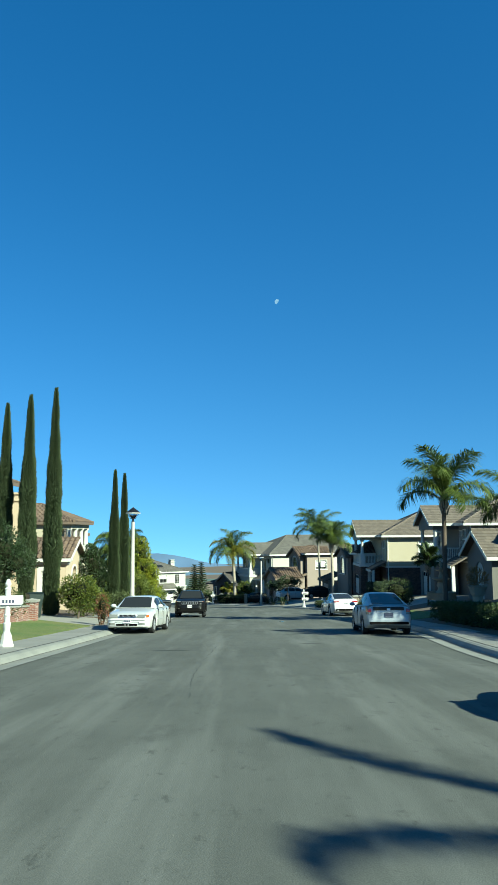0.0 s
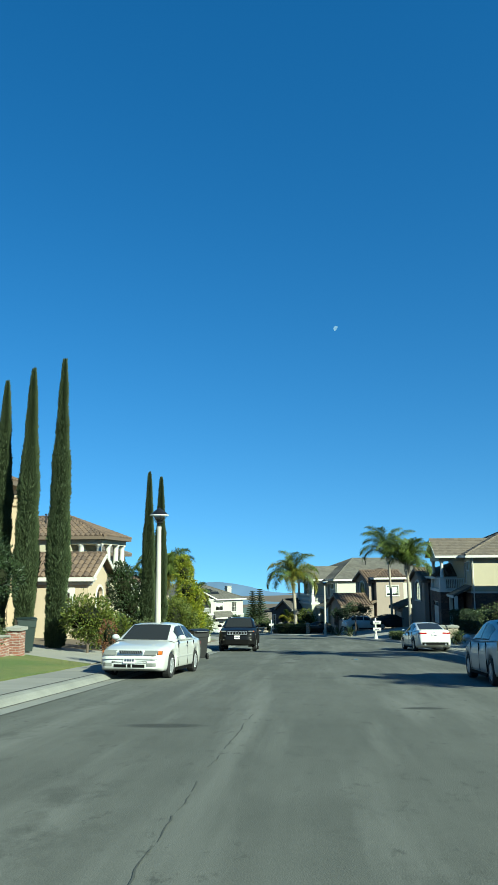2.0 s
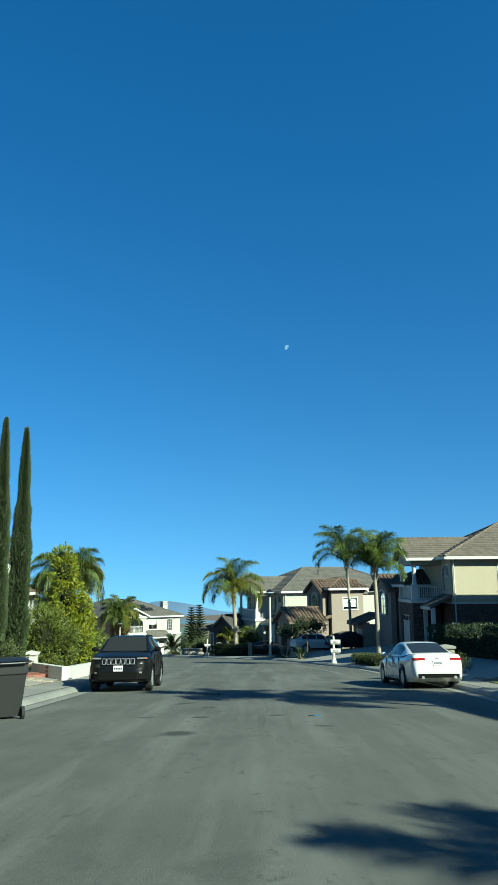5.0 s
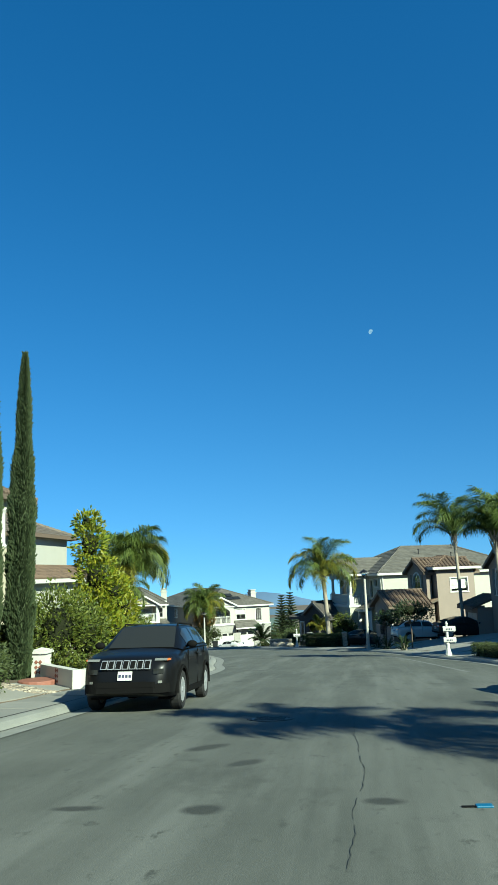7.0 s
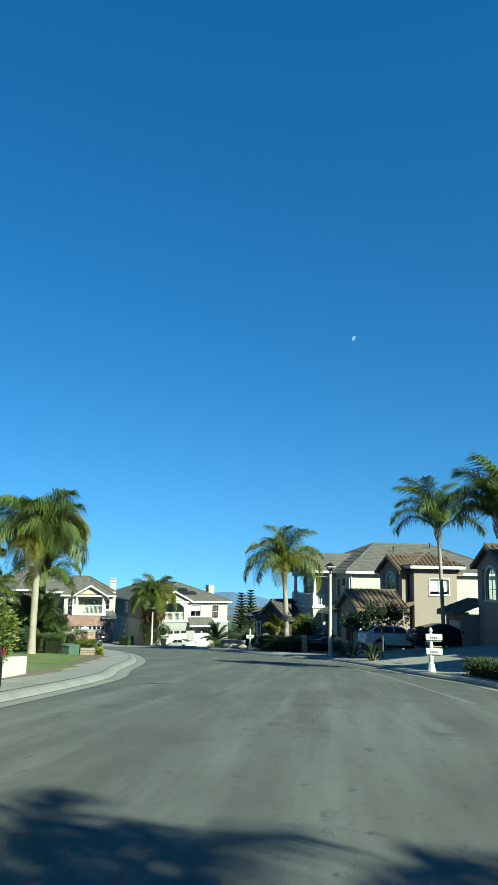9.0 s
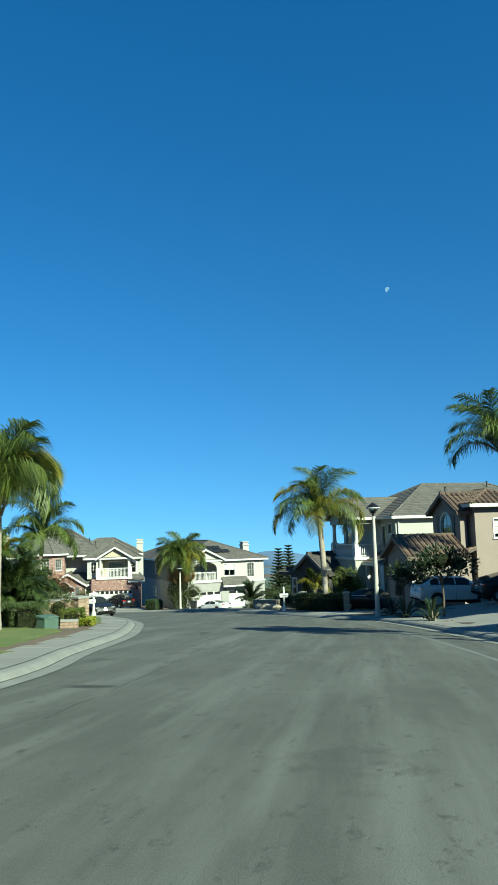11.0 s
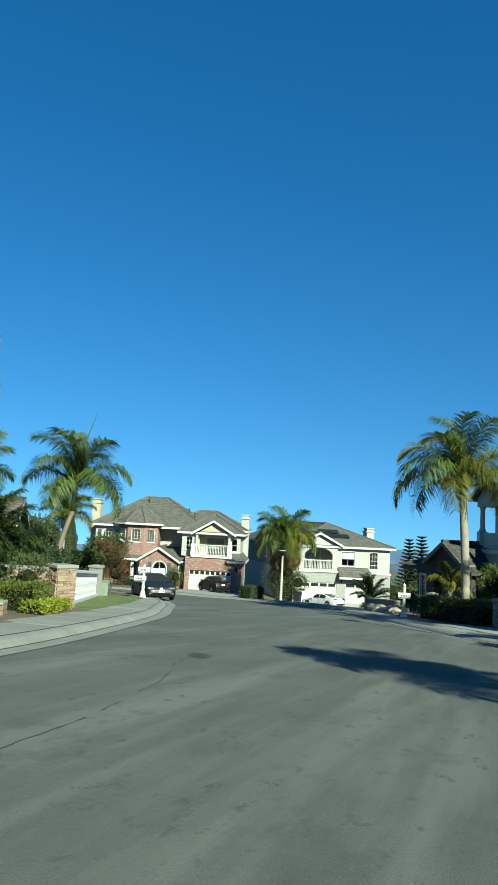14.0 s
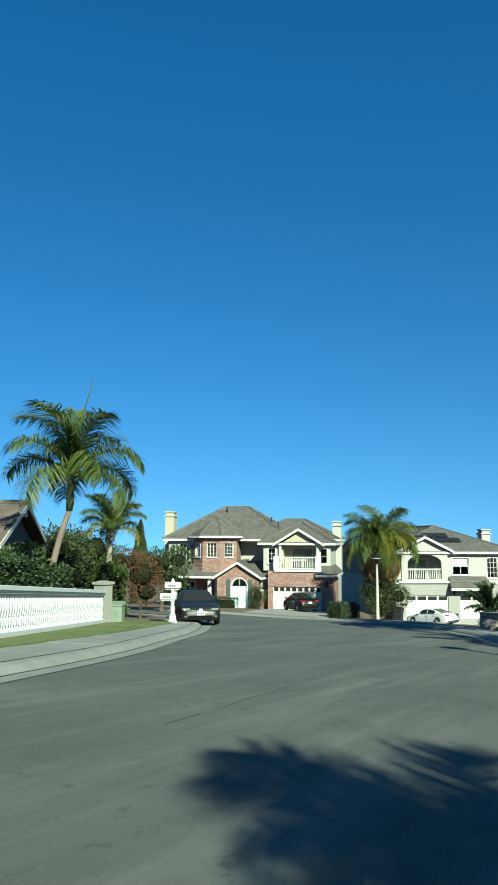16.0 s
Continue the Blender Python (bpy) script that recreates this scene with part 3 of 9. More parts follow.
patch("driveway", [(-7.2, 5.0), (-7.2, 21.0), (-15.0, 21.0), (-15.0, 5.0)], DRIVE, "pale concrete driveway beside the lawn", "driveway", 0.15)
patch("driveway", [(-7.2, 41.6), (-7.2, 57.5), (-9.0, 57.0), (-9.4, 42.0)], DRIVE, "wide pale concrete apron of the next driveway", "driveway", 0.152)
patch("lawn", [(-8.9, 72.5), (-10.8, 80.6), (-12.6, 83.4), (-16.0, 84.6), (-20.0, 82.0), (-17.0, 71.0)], LAWN, "sloping green front lawn beside a hedge", "lawn", 0.17)
patch("lawn", [(-13.4, 89.4), (-19.9, 102.0), (-20.6, 105.0), (-19.0, 105.4), (-15.6, 97.6), (-12.6, 89.6)], LAWN, "narrow strip of sun-dried lawn before the balustrade", "lawn", 0.165)
patch("driveway", [(-20.6, 123.6), (-27.6, 126.4), (-32.6, 140.4), (-27.0, 143.2)], DRIVE, "pale concrete driveway up to the brick house", "driveway", 0.2)
patch("driveway", [(-12.0, 119.5), (-19.4, 123.6), (-23.6, 151.0), (-17.0, 155.0)], DRIVE, "pale concrete driveway dipping to the white house", "driveway", 0.2)
patch("driveway", [(8.4, 52.5), (8.1, 66.0), (16.0, 66.5), (16.0, 56.0)], DRIVE, "concrete driveway in the shade of the houses", "driveway", 0.15)
patch("driveway", [(7.2, 70.0), (5.0, 84.5), (12.0, 86.5), (14.0, 72.0)], DRIVE, "shaded concrete driveway behind the mailboxes", "driveway", 0.15)
patch("driveway", [(5.4, 84.6), (3.4, 90.0), (1.5, 97.4), (8.6, 101.0), (12.0, 87.0)], DRIVE, "shaded concrete driveway with parked cars", "driveway", 0.15)
patch("driveway", [(-0.6, 99.6), (-3.4, 104.2), (1.0, 112.0), (6.0, 108.0)], DRIVE, "concrete driveway beside a low hedge", "driveway", 0.15)
patch("lawn", [(8.2, 38.6), (8.4, 50.8), (10.4, 50.6), (10.6, 39.0)], LAWN, "shaded strip of front lawn", "lawn", 0.165)

# ---- house kit: walls with real openings, windows, tiled roofs ----
def wall_matrix(p0, p1):
    """Local frame of a wall: u along it, outward towards -v, z up."""
    d = Vector((p1[0] - p0[0], p1[1] - p0[1], 0))
    a = math.atan2(d.y, d.x)
    return Matrix.Translation((p0[0], p0[1], 0)) @ Matrix.Rotation(a, 4, "Z"), d.length


def wall(parent, name, p0, p1, z0, z1, mat, holes=(), thick=0.22, label="", trim=(0.0, 0.0)):
    """A wall from p0 to p1 (outside is to the right of that way), pierced by holes (u0, u1, za, zb, arched)."""
    m, length = wall_matrix(p0, p1)
    s = Shape()
    us = sorted({trim[0], length - trim[1], *[h[0] for h in holes], *[h[1] for h in holes]})
    zs = sorted({z0, z1, *[h[2] for h in holes], *[h[3] for h in holes]})
    for ua, ub in zip(us, us[1:]):
        run = None
        for za, zb in list(zip(zs, zs[1:])) + [(None, None)]:
            solid = za is not None and not any(h[0] <= ua + 1e-6 and ub <= h[1] + 1e-6 and h[2] <= za + 1e-6 and zb <= h[3] + 1e-6 for h in holes)
            if solid:
                run = (run[0], zb) if run else (za, zb)
            elif run:
                s.box(ua, ub, 0, thick, run[0], run[1], m)
                run = None
    for h in holes:
        if len(h) > 4 and h[4]:
            u0, u1, za, zb = h[:4]
            c, r = (u0 + u1) / 2, (u1 - u0) / 2
            zc = zb - r * h[4]
            for sgn in (-1, 1):
                arc = [(c + sgn * r * math.cos(a), zc + r * h[4] * math.sin(a)) for a in np.linspace(0, math.pi / 2, 7)]
                poly = [(c + sgn * r, zb)] + arc
                n = len(poly)
                v = [(u, 0, z) for u, z in poly] + [(u, thick, z) for u, z in poly]
                f = [tuple(range(n)), tuple(range(2 * n - 1, n - 1, -1))] + [(i, (i + 1) % n, n + (i + 1) % n, n + i) for i in range(n)]
                s.add(v, f, m)
    return part(name, s, mat, parent, label)


def arch_ring(s, u0, u1, zb, rise, w, v0, v1, m):
    c, r = (u0 + u1) / 2, (u1 - u0) / 2
    pts = [(math.cos(a), math.sin(a)) for a in np.linspace(0, math.pi, 13)]
    for (ca, sa), (cb, sb) in zip(pts, pts[1:]):
        zc = zb - r * rise
        q = [(c + r * ca, zc + r * rise * sa), (c + (r + w) * ca, zc + (r * rise + w) * sa), (c + (r + w) * cb, zc + (r * rise + w) * sb), (c + r * cb, zc + r * rise * sb)]
        v = [(u, v0, z) for u, z in q] + [(u, v1, z) for u, z in q]
        s.add(v, [(0, 1, 2, 3), (7, 6, 5, 4), (0, 4, 5, 1), (1, 5, 6, 2), (2, 6, 7, 3), (3, 7, 4, 0)], m)


def window(parent, p0, p1, u0, u1, z0, z1, cols=2, rows=2, arch=0.0, trim=0.09, blind=0.0, frame_mat=None, sill=True, shutters=False):
    """A window in a wall's hole: outer trim, frame with glazing bars, glass and, where it has one, a blind behind."""
    m, _ = wall_matrix(p0, p1)
    fm = frame_mat or TRIM
    fr = Shape()
    w = 0.055
    for a, b in ((u0, u0 + w), (u1 - w, u1)):
        fr.box(a, b, 0.05, 0.12, z0, z1, m)
    fr.box(u0 + w, u1 - w, 0.05, 0.12, z0, z0 + w, m)
    fr.box(u0 + w, u1 - w, 0.05, 0.12, z1 - w, z1, m)
    if arch:
        arch_ring(fr, u0 + w, u1 - w, z1 - w, arch, w, 0.05, 0.12, m)
    for k in range(1, cols):
        u = u0 + (u1 - u0) * k / cols
        fr.box(u - 0.018, u + 0.018, 0.06, 0.11, z0 + w, z1 - w, m)
    for k in range(1, rows):
        z = z0 + (z1 - z0) * k / rows
        fr.box(u0 + w, u1 - w, 0.062, 0.108, z - 0.016, z + 0.016, m)
    win = part("window", fr, fm, parent)
    g = Shape()
    g.box(u0 + 0.02, u1 - 0.02, 0.08, 0.09, z0 + 0.02, z1 - 0.02, m)
    pane = part("pane", g, GLASS, win)
    pane.visible_shadow = False
    if trim:
        t = Shape()
        top = z1 - ((u1 - u0) / 2 * arch if arch else 0)
        t.box(u0 - trim, u0, -0.035, 0.03, z0, top, m)
        t.box(u1, u1 + trim, -0.035, 0.03, z0, top, m)
        if arch:
            arch_ring(t, u0, u1, z1, arch, trim, -0.035, 0.03, m)
        else:
            t.box(u0 - trim, u1 + trim, -0.035, 0.03, z1, z1 + trim, m)
        if sill:
            t.box(u0 - trim - 0.04, u1 + trim + 0.04, -0.07, 0.03, z0 - 0.09, z0, m)
        part("trim", t, TRIM, win)
    if blind:
        b = Shape()
        n = max(3, int((z1 - z0) * blind / 0.09))
        for k in range(n):
            z = z1 - 0.05 - k * 0.09
            b.box(u0 + 0.06, u1 - 0.06, 0.15, 0.165, z - 0.075, z, m)
        part("blind", b, BLIND, win)
    if shutters:
        for a, b_ in ((u0 - trim - 0.42, u0 - trim - 0.02), (u1 + trim + 0.02, u1 + trim + 0.42)):
            s = Shape()
            s.box(a, b_, -0.05, 0.0, z0 - 0.05, z1 - 0.1, m)
            for k in range(int((z1 - z0 - 0.3) / 0.14)):
                s.box(a + 0.05, b_ - 0.05, -0.065, -0.05, z0 + 0.08 + k * 0.14, z0 + 0.17 + k * 0.14, m)
            part("shutter", s, SHUTTER, win, "dark grey-green louvred shutter")
    return win


def garage_door(parent, p0, p1, u0, u1, z0, z1, lights=6):
    m, _ = wall_matrix(p0, p1)
    d = Shape()
    rows = 4
    h = (z1 - z0) / rows
    for k in range(rows):
        d.box(u0, u1, 0.1, 0.14, z0 + k * h + 0.008, z0 + (k + 1) * h - 0.008, m)
        if k < rows - 1 or not lights:
            n = max(2, int((u1 - u0) / 0.6))
            for i in range(n):
                a, b = u0 + (u1 - u0) * i / n + 0.06, u0 + (u1 - u0) * (i + 1) / n - 0.06
                d.box(a, b, 0.085, 0.1, z0 + k * h + 0.09, z0 + (k + 1) * h - 0.09, m)
    door = part("garage_door", d, TRIM, parent, "white panelled roll-up garage door")
    for i in range(lights):
        a, b = u0 + (u1 - u0) * i / lights + 0.09, u0 + (u1 - u0) * (i + 1) / lights - 0.09
        g = Shape()
        g.box(a, b, 0.09, 0.1, z1 - h + 0.1, z1 - 0.1, m)
        part("pane", g, CAR_GLASS, door)
    return door


def tile_plane(pts, kind):
    """Roof tiles laid in courses over a sloping polygon; its first edge is the eave."""
    p = [Vector(q) for q in pts]
    u = (p[1] - p[0]).normalized()
    nrm = u.cross(p[-1] - p[0]).normalized()
    if nrm.z < 0:
        nrm = -nrm
    v = nrm.cross(u).normalized()
    if v.z < 0:
        v = -v
    q = [((a - p[0]).dot(u), (a - p[0]).dot(v)) for a in p]
    top = max(b for _, b in q)
    s = Shape()
    course, width = (0.36, 0.34) if kind == "flat" else (0.46, 0.36)
    y, row = 0.0, 0
    rnd = random.Random(len(pts) + int(abs(top) * 97))
    while y < top - 0.02:
        mid = y + min(course, top - y) * 0.5
        xs = []
        for (a0, b0), (a1, b1) in zip(q, q[1:] + q[:1]):
            if (b0 > mid) != (b1 > mid):
                xs.append(a0 + (a1 - a0) * (mid - b0) / (b1 - b0))
        if len(xs) >= 2:
            lo, hi = min(xs), max(xs)
            x = lo - (width / 2 if row % 2 and kind == "flat" else 0)
            y1 = min(y + course + 0.05, top)
            while x < hi - 0.02:
                a, b = max(x, lo), min(x + width, hi)
                if b - a > 0.04:
                    j = rnd.uniform(-0.006, 0.006)
                    if kind == "flat":
                        prof = [(a + 0.004, 0.045 + j), (b - 0.004, 0.045 + j)]
                    else:
                        c, r = (a + b) / 2, (b - a) / 2
                        prof = [(c - r, 0.012), (c - r * 0.72, 0.10 + j), (c - 0.1 * r, 0.15 + j), (c + r * 0.5, 0.09 + j), (c + r, 0.012)]
                    n = len(prof)
                    lowv = [p[0] + u * i + v * y + nrm * h for i, h in prof]
                    upv = [p[0] + u * i + v * y1 + nrm * (h * (0.35 if kind == "flat" else 0.75)) for i, h in prof]
                    foot = [p[0] + u * i + v * y for i, h in prof]
                    vs = lowv + upv + foot
                    fs = [(k, k + 1, n + k + 1, n + k) for k in range(n - 1)] + [(k + 1, k, 2 * n + k, 2 * n + k + 1) for k in range(n - 1)]
                    s.add(vs, fs)
                x += width
        y += course
        row += 1
    return s


def single_tiles(parent, pts, mat, width=0.36, course=0.46):
    """Barrel tiles over a sloping rectangle, each one an object on one shared mesh."""
    p = [Vector(q) for q in pts]
    u = (p[1] - p[0]).normalized()
    nrm = u.cross(p[-1] - p[0]).normalized()
    if nrm.z < 0:
        nrm = -nrm
    v = nrm.cross(u).normalized()
    if v.z < 0:
        v = -v
    wide, deep = (p[1] - p[0]).length, (p[-1] - p[0]).length
    cols, rows = round(wide / width), round(deep / course)
    w, c = wide / cols, deep / rows
    s = Shape()
    prof = [(-w / 2, 0.012), (-w * 0.36, 0.10), (-w * 0.05, 0.15), (w * 0.25, 0.09), (w / 2, 0.012)]
    n = len(prof)
    s.add([(i, 0, h) for i, h in prof] + [(i, c + 0.05, h * 0.75) for i, h in prof] + [(i, 0, 0) for i, h in prof],
          [(k, k + 1, n + k + 1, n + k) for k in range(n - 1)] + [(k + 1, k, 2 * n + k, 2 * n + k + 1) for k in range(n - 1)])
    me = mesh_of("roof_tile", s, mat)
    rnd = random.Random(cols * rows)
    for j in range(rows):
        for i in range(cols):
            o = p[0] + u * (i + 0.5) * w + v * j * c + nrm * rnd.uniform(-0.004, 0.006)
            ob = new("roof_tile", me)
            ob.parent = parent
            a = rnd.uniform(-0.012, 0.012)
            uu, vv = (u + v * a).normalized(), (v - u * a).normalized()
            ob.matrix_basis = Matrix(((uu.x, vv.x, nrm.x, o.x), (uu.y, vv.y, nrm.y, o.y), (uu.z, vv.z, nrm.z, o.z), (0, 0, 0, 1)))


def caps(path, kind):
    s = Shape()
    a, b = Vector(path[0]), Vector(path[1])
    n = max(1, int((b - a).length / 0.4))
    for k in range(n):
        q0, q1 = a + (b - a) * (k / n), a + (b - a) * ((k + 1.12) / n)
        up = Vector((0, 0, 0.035))
        s.tube([q0 + up, q1 + up * 0.5], [0.13, 0.11], 6)
    return s


def roof(parent, planes, ridges, kind, tile_mat, fascia=None, over_edges=(), single=None):
    """Roof deck, tile courses, ridge caps and fascia boards."""
    deck = Shape()
    for pl in planes:
        q = [Vector(a) for a in pl]
        n = (q[1] - q[0]).cross(q[-1] - q[0])
        deck.slab(pl if n.z > 0 else pl[::-1], 0.14)
    r = part("roof", deck, DECK, parent)
    tiles = Shape()
    for pl in planes:
        if single:
            single_tiles(r, pl, single)
            continue
        t = tile_plane(pl, kind)
        tiles.add(t.v, t.f)
    if not single:
        tagged(part("roof_tiles", tiles, tile_mat, r), kind="stuff")
    cp = Shape()
    for rd in ridges:
        c = caps(rd, kind)
        cp.add(c.v, c.f)
    if ridges:
        tagged(part("ridge_capping", cp, tile_mat, r), kind="stuff")
    for a, b in over_edges:
        fs = Shape()
        fs.beam(Vector(a) + Vector((0, 0, -0.1)), Vector(b) + Vector((0, 0, -0.1)), 0.06, 0.22)
        part("fascia", fs, fascia or TRIM, r)
    return r


def hip(x0, x1, y0, y1, z, pitch, o=0.5):
    x0, x1, y0, y1 = x0 - o, x1 + o, y0 - o, y1 + o
    w, d = x1 - x0, y1 - y0
    h = min(w, d) / 2 * pitch
    A, B, C, D = (x0, y0, z), (x1, y0, z), (x1, y1, z), (x0, y1, z)
    if w >= d:
        R, S = (x0 + d / 2, (y0 + y1) / 2, z + h), (x1 - d / 2 - 1e-3, (y0 + y1) / 2, z + h)
        planes = [[A, B, S, R], [C, D, R, S], [D, A, R], [B, C, S]]
        ridges = [(R, S), (A, R), (D, R), (B, S), (C, S)]
    else:
        R, S = ((x0 + x1) / 2, y0 + w / 2, z + h), ((x0 + x1) / 2, y1 - w / 2 - 1e-3, z + h)
        planes = [[A, B, R], [B, C, S, R], [C, D, S], [D, A, R, S]]
        ridges = [(R, S), (A, R), (B, R), (C, S), (D, S)]
    return planes, ridges, [(A, B), (B, C), (C, D), (D, A)]


def gable(x0, x1, y0, y1, z, pitch, axis, o=0.4):
    """A gabled roof whose ridge runs along axis 'x' or 'y'."""
    x0, x1, y0, y1 = x0 - o, x1 + o, y0 - o, y1 + o
    if axis == "y":
        h = (x1 - x0) / 2 * pitch
        xm = (x0 + x1) / 2
        A, B, C, D, R, S = (x0, y0, z), (x1, y0, z), (x1, y1, z), (x0, y1, z), (xm, y0, z + h), (xm, y1, z + h)
        return [[B, C, S, R], [D, A, R, S]], [(R, S)], [(B, C), (D, A), (A, R), (R, B), (C, S), (S, D)]
    h = (y1 - y0) / 2 * pitch
    ym = (y0 + y1) / 2
    A, B, C, D, R, S = (x0, y0, z), (x1, y0, z), (x1, y1, z), (x0, y1, z), (x0, ym, z + h), (x1, ym, z + h)
    return [[A, B, S, R], [C, D, R, S]], [(R, S)], [(A, B), (C, D), (A, R), (R, D), (B, S), (S, C)]


def gable_wall(parent, p0, p1, z, h, mat, thick=0.22):
    m, length = wall_matrix(p0, p1)
    s = Shape()
    q = [(0, z), (length, z), (length / 2, z + h)]
    v = [(u, 0, a) for u, a in q] + [(u, thick, a) for u, a in q]
    s.add(v, [(0, 1, 2), (5, 4, 3), (0, 3, 4, 1), (1, 4, 5, 2), (2, 5, 3, 0)], m)
    return part("gable", s, mat, parent)


def box_walls(parent, x0, x1, y0, y1, z0, z1, mat, front=(), right=(), back=(), left=(), names=("front_wall", "right_wall", "back_wall", "left_wall")):
    """Four walls of a block; hole positions run left to right as seen from outside. Returns their ends."""
    ends = {"front": ((x0, y0), (x1, y0)), "right": ((x1, y0), (x1, y1)), "back": ((x1, y1), (x0, y1)), "left": ((x0, y1), (x0, y0))}
    for (key, (p0, p1)), holes, n in zip(ends.items(), (front, right, back, left), names):
        if holes is not None:
            wall(parent, n, p0, p1, z0, z1, mat, holes, trim=(0.221, 0.221) if key in ("right", "left") else (0.0, 0.0))
    return ends


def slab_floor(parent, x0, x1, y0, y1, z):
    s = Shape()
    s.box(x0 + 0.1, x1 - 0.1, y0 + 0.1, y1 - 0.1, z - 0.15, z)
    part("floor_slab", s, DARK_ROOM, parent)


def baluster_rail(parent, p0, p1, z0, z1, mat, step=0.16, name="railing"):
    m, length = wall_matrix(p0, p1)
    s = Shape()
    s.box(0, length, -0.06, 0.06, z1 - 0.09, z1, m)
    s.box(0, length, -0.05, 0.05, z0 + 0.04, z0 + 0.12, m)
    rail = part(name, s, mat, parent)
    n = int(length / step)
    for k in range(n):
        b = Shape()
        u = (k + 0.5) * length / n
        b.lathe([(0.035, z0 + 0.12), (0.03, z0 + 0.2), (0.05, z0 + 0.35), (0.028, z1 - 0.3), (0.04, z1 - 0.14), (0.04, z1 - 0.09)], 6, m @ Matrix.Translation((u, 0, 0)))
        part("baluster", b, mat, rail)
    return rail


def column(parent, x, y, z0, z1, r, mat):
    s = Shape()
    s.lathe([(r * 1.35, z0), (r * 1.35, z0 + 0.1), (r * 1.05, z0 + 0.16), (r, z0 + 0.3), (r * 0.88, z1 - 0.25), (r * 1.15, z1 - 0.14), (r * 1.3, z1 - 0.1), (r * 1.3, z1)], 14, Matrix.Translation((x, y, 0)))
    return part("column", s, mat, parent, smooth=True)


def chimney(parent, x, y, z0, z1, w, d, mat):
    s = Shape()
    s.box(x - w / 2, x + w / 2, y - d / 2, y + d / 2, z0, z1 - 0.55)
    s.box(x - w / 2 - 0.1, x + w / 2 + 0.1, y - d / 2 - 0.1, y + d / 2 + 0.1, z1 - 0.55, z1 - 0.4)
    s.box(x - w / 2 + 0.05, x + w / 2 - 0.05, y - d / 2 + 0.05, y + d / 2 - 0.05, z1 - 0.4, z1 - 0.12)
    s.box(x - w / 2 - 0.05, x + w / 2 + 0.05, y - d / 2 - 0.05, y + d / 2 + 0.05, z1 - 0.12, z1)
    return part("chimney", s, mat, parent)


def roof_vent(parent, x, y, z):
    s = Shape()
    s.lathe([(0.05, z - 0.3), (0.05, z + 0.35), (0.09, z + 0.36), (0.09, z + 0.46)], 8, Matrix.Translation((x, y, 0)))
    part("roof_vent", s, LAMP_METAL, parent)

# ---- houses ----
def at_corner(corner, local, theta, z):
    """Pose of a house whose local point stands at a known corner."""
    a = radians(theta)
    x, y = local
    return pose(corner[0] - (x * math.cos(a) - y * math.sin(a)), corner[1] - (x * math.sin(a) + y * math.cos(a)), z, 0, 0, theta)


def hipped(parent, args, kind, tile, fascia=None):
    pl, rd, ed = hip(*args)
    return roof(parent, pl, rd, kind, tile, fascia, ed)


def gabled(parent, args, kind, tile, fascia=None, single=None):
    pl, rd, ed = gable(*args)
    return roof(parent, pl, rd, kind, tile, fascia, ed, single)


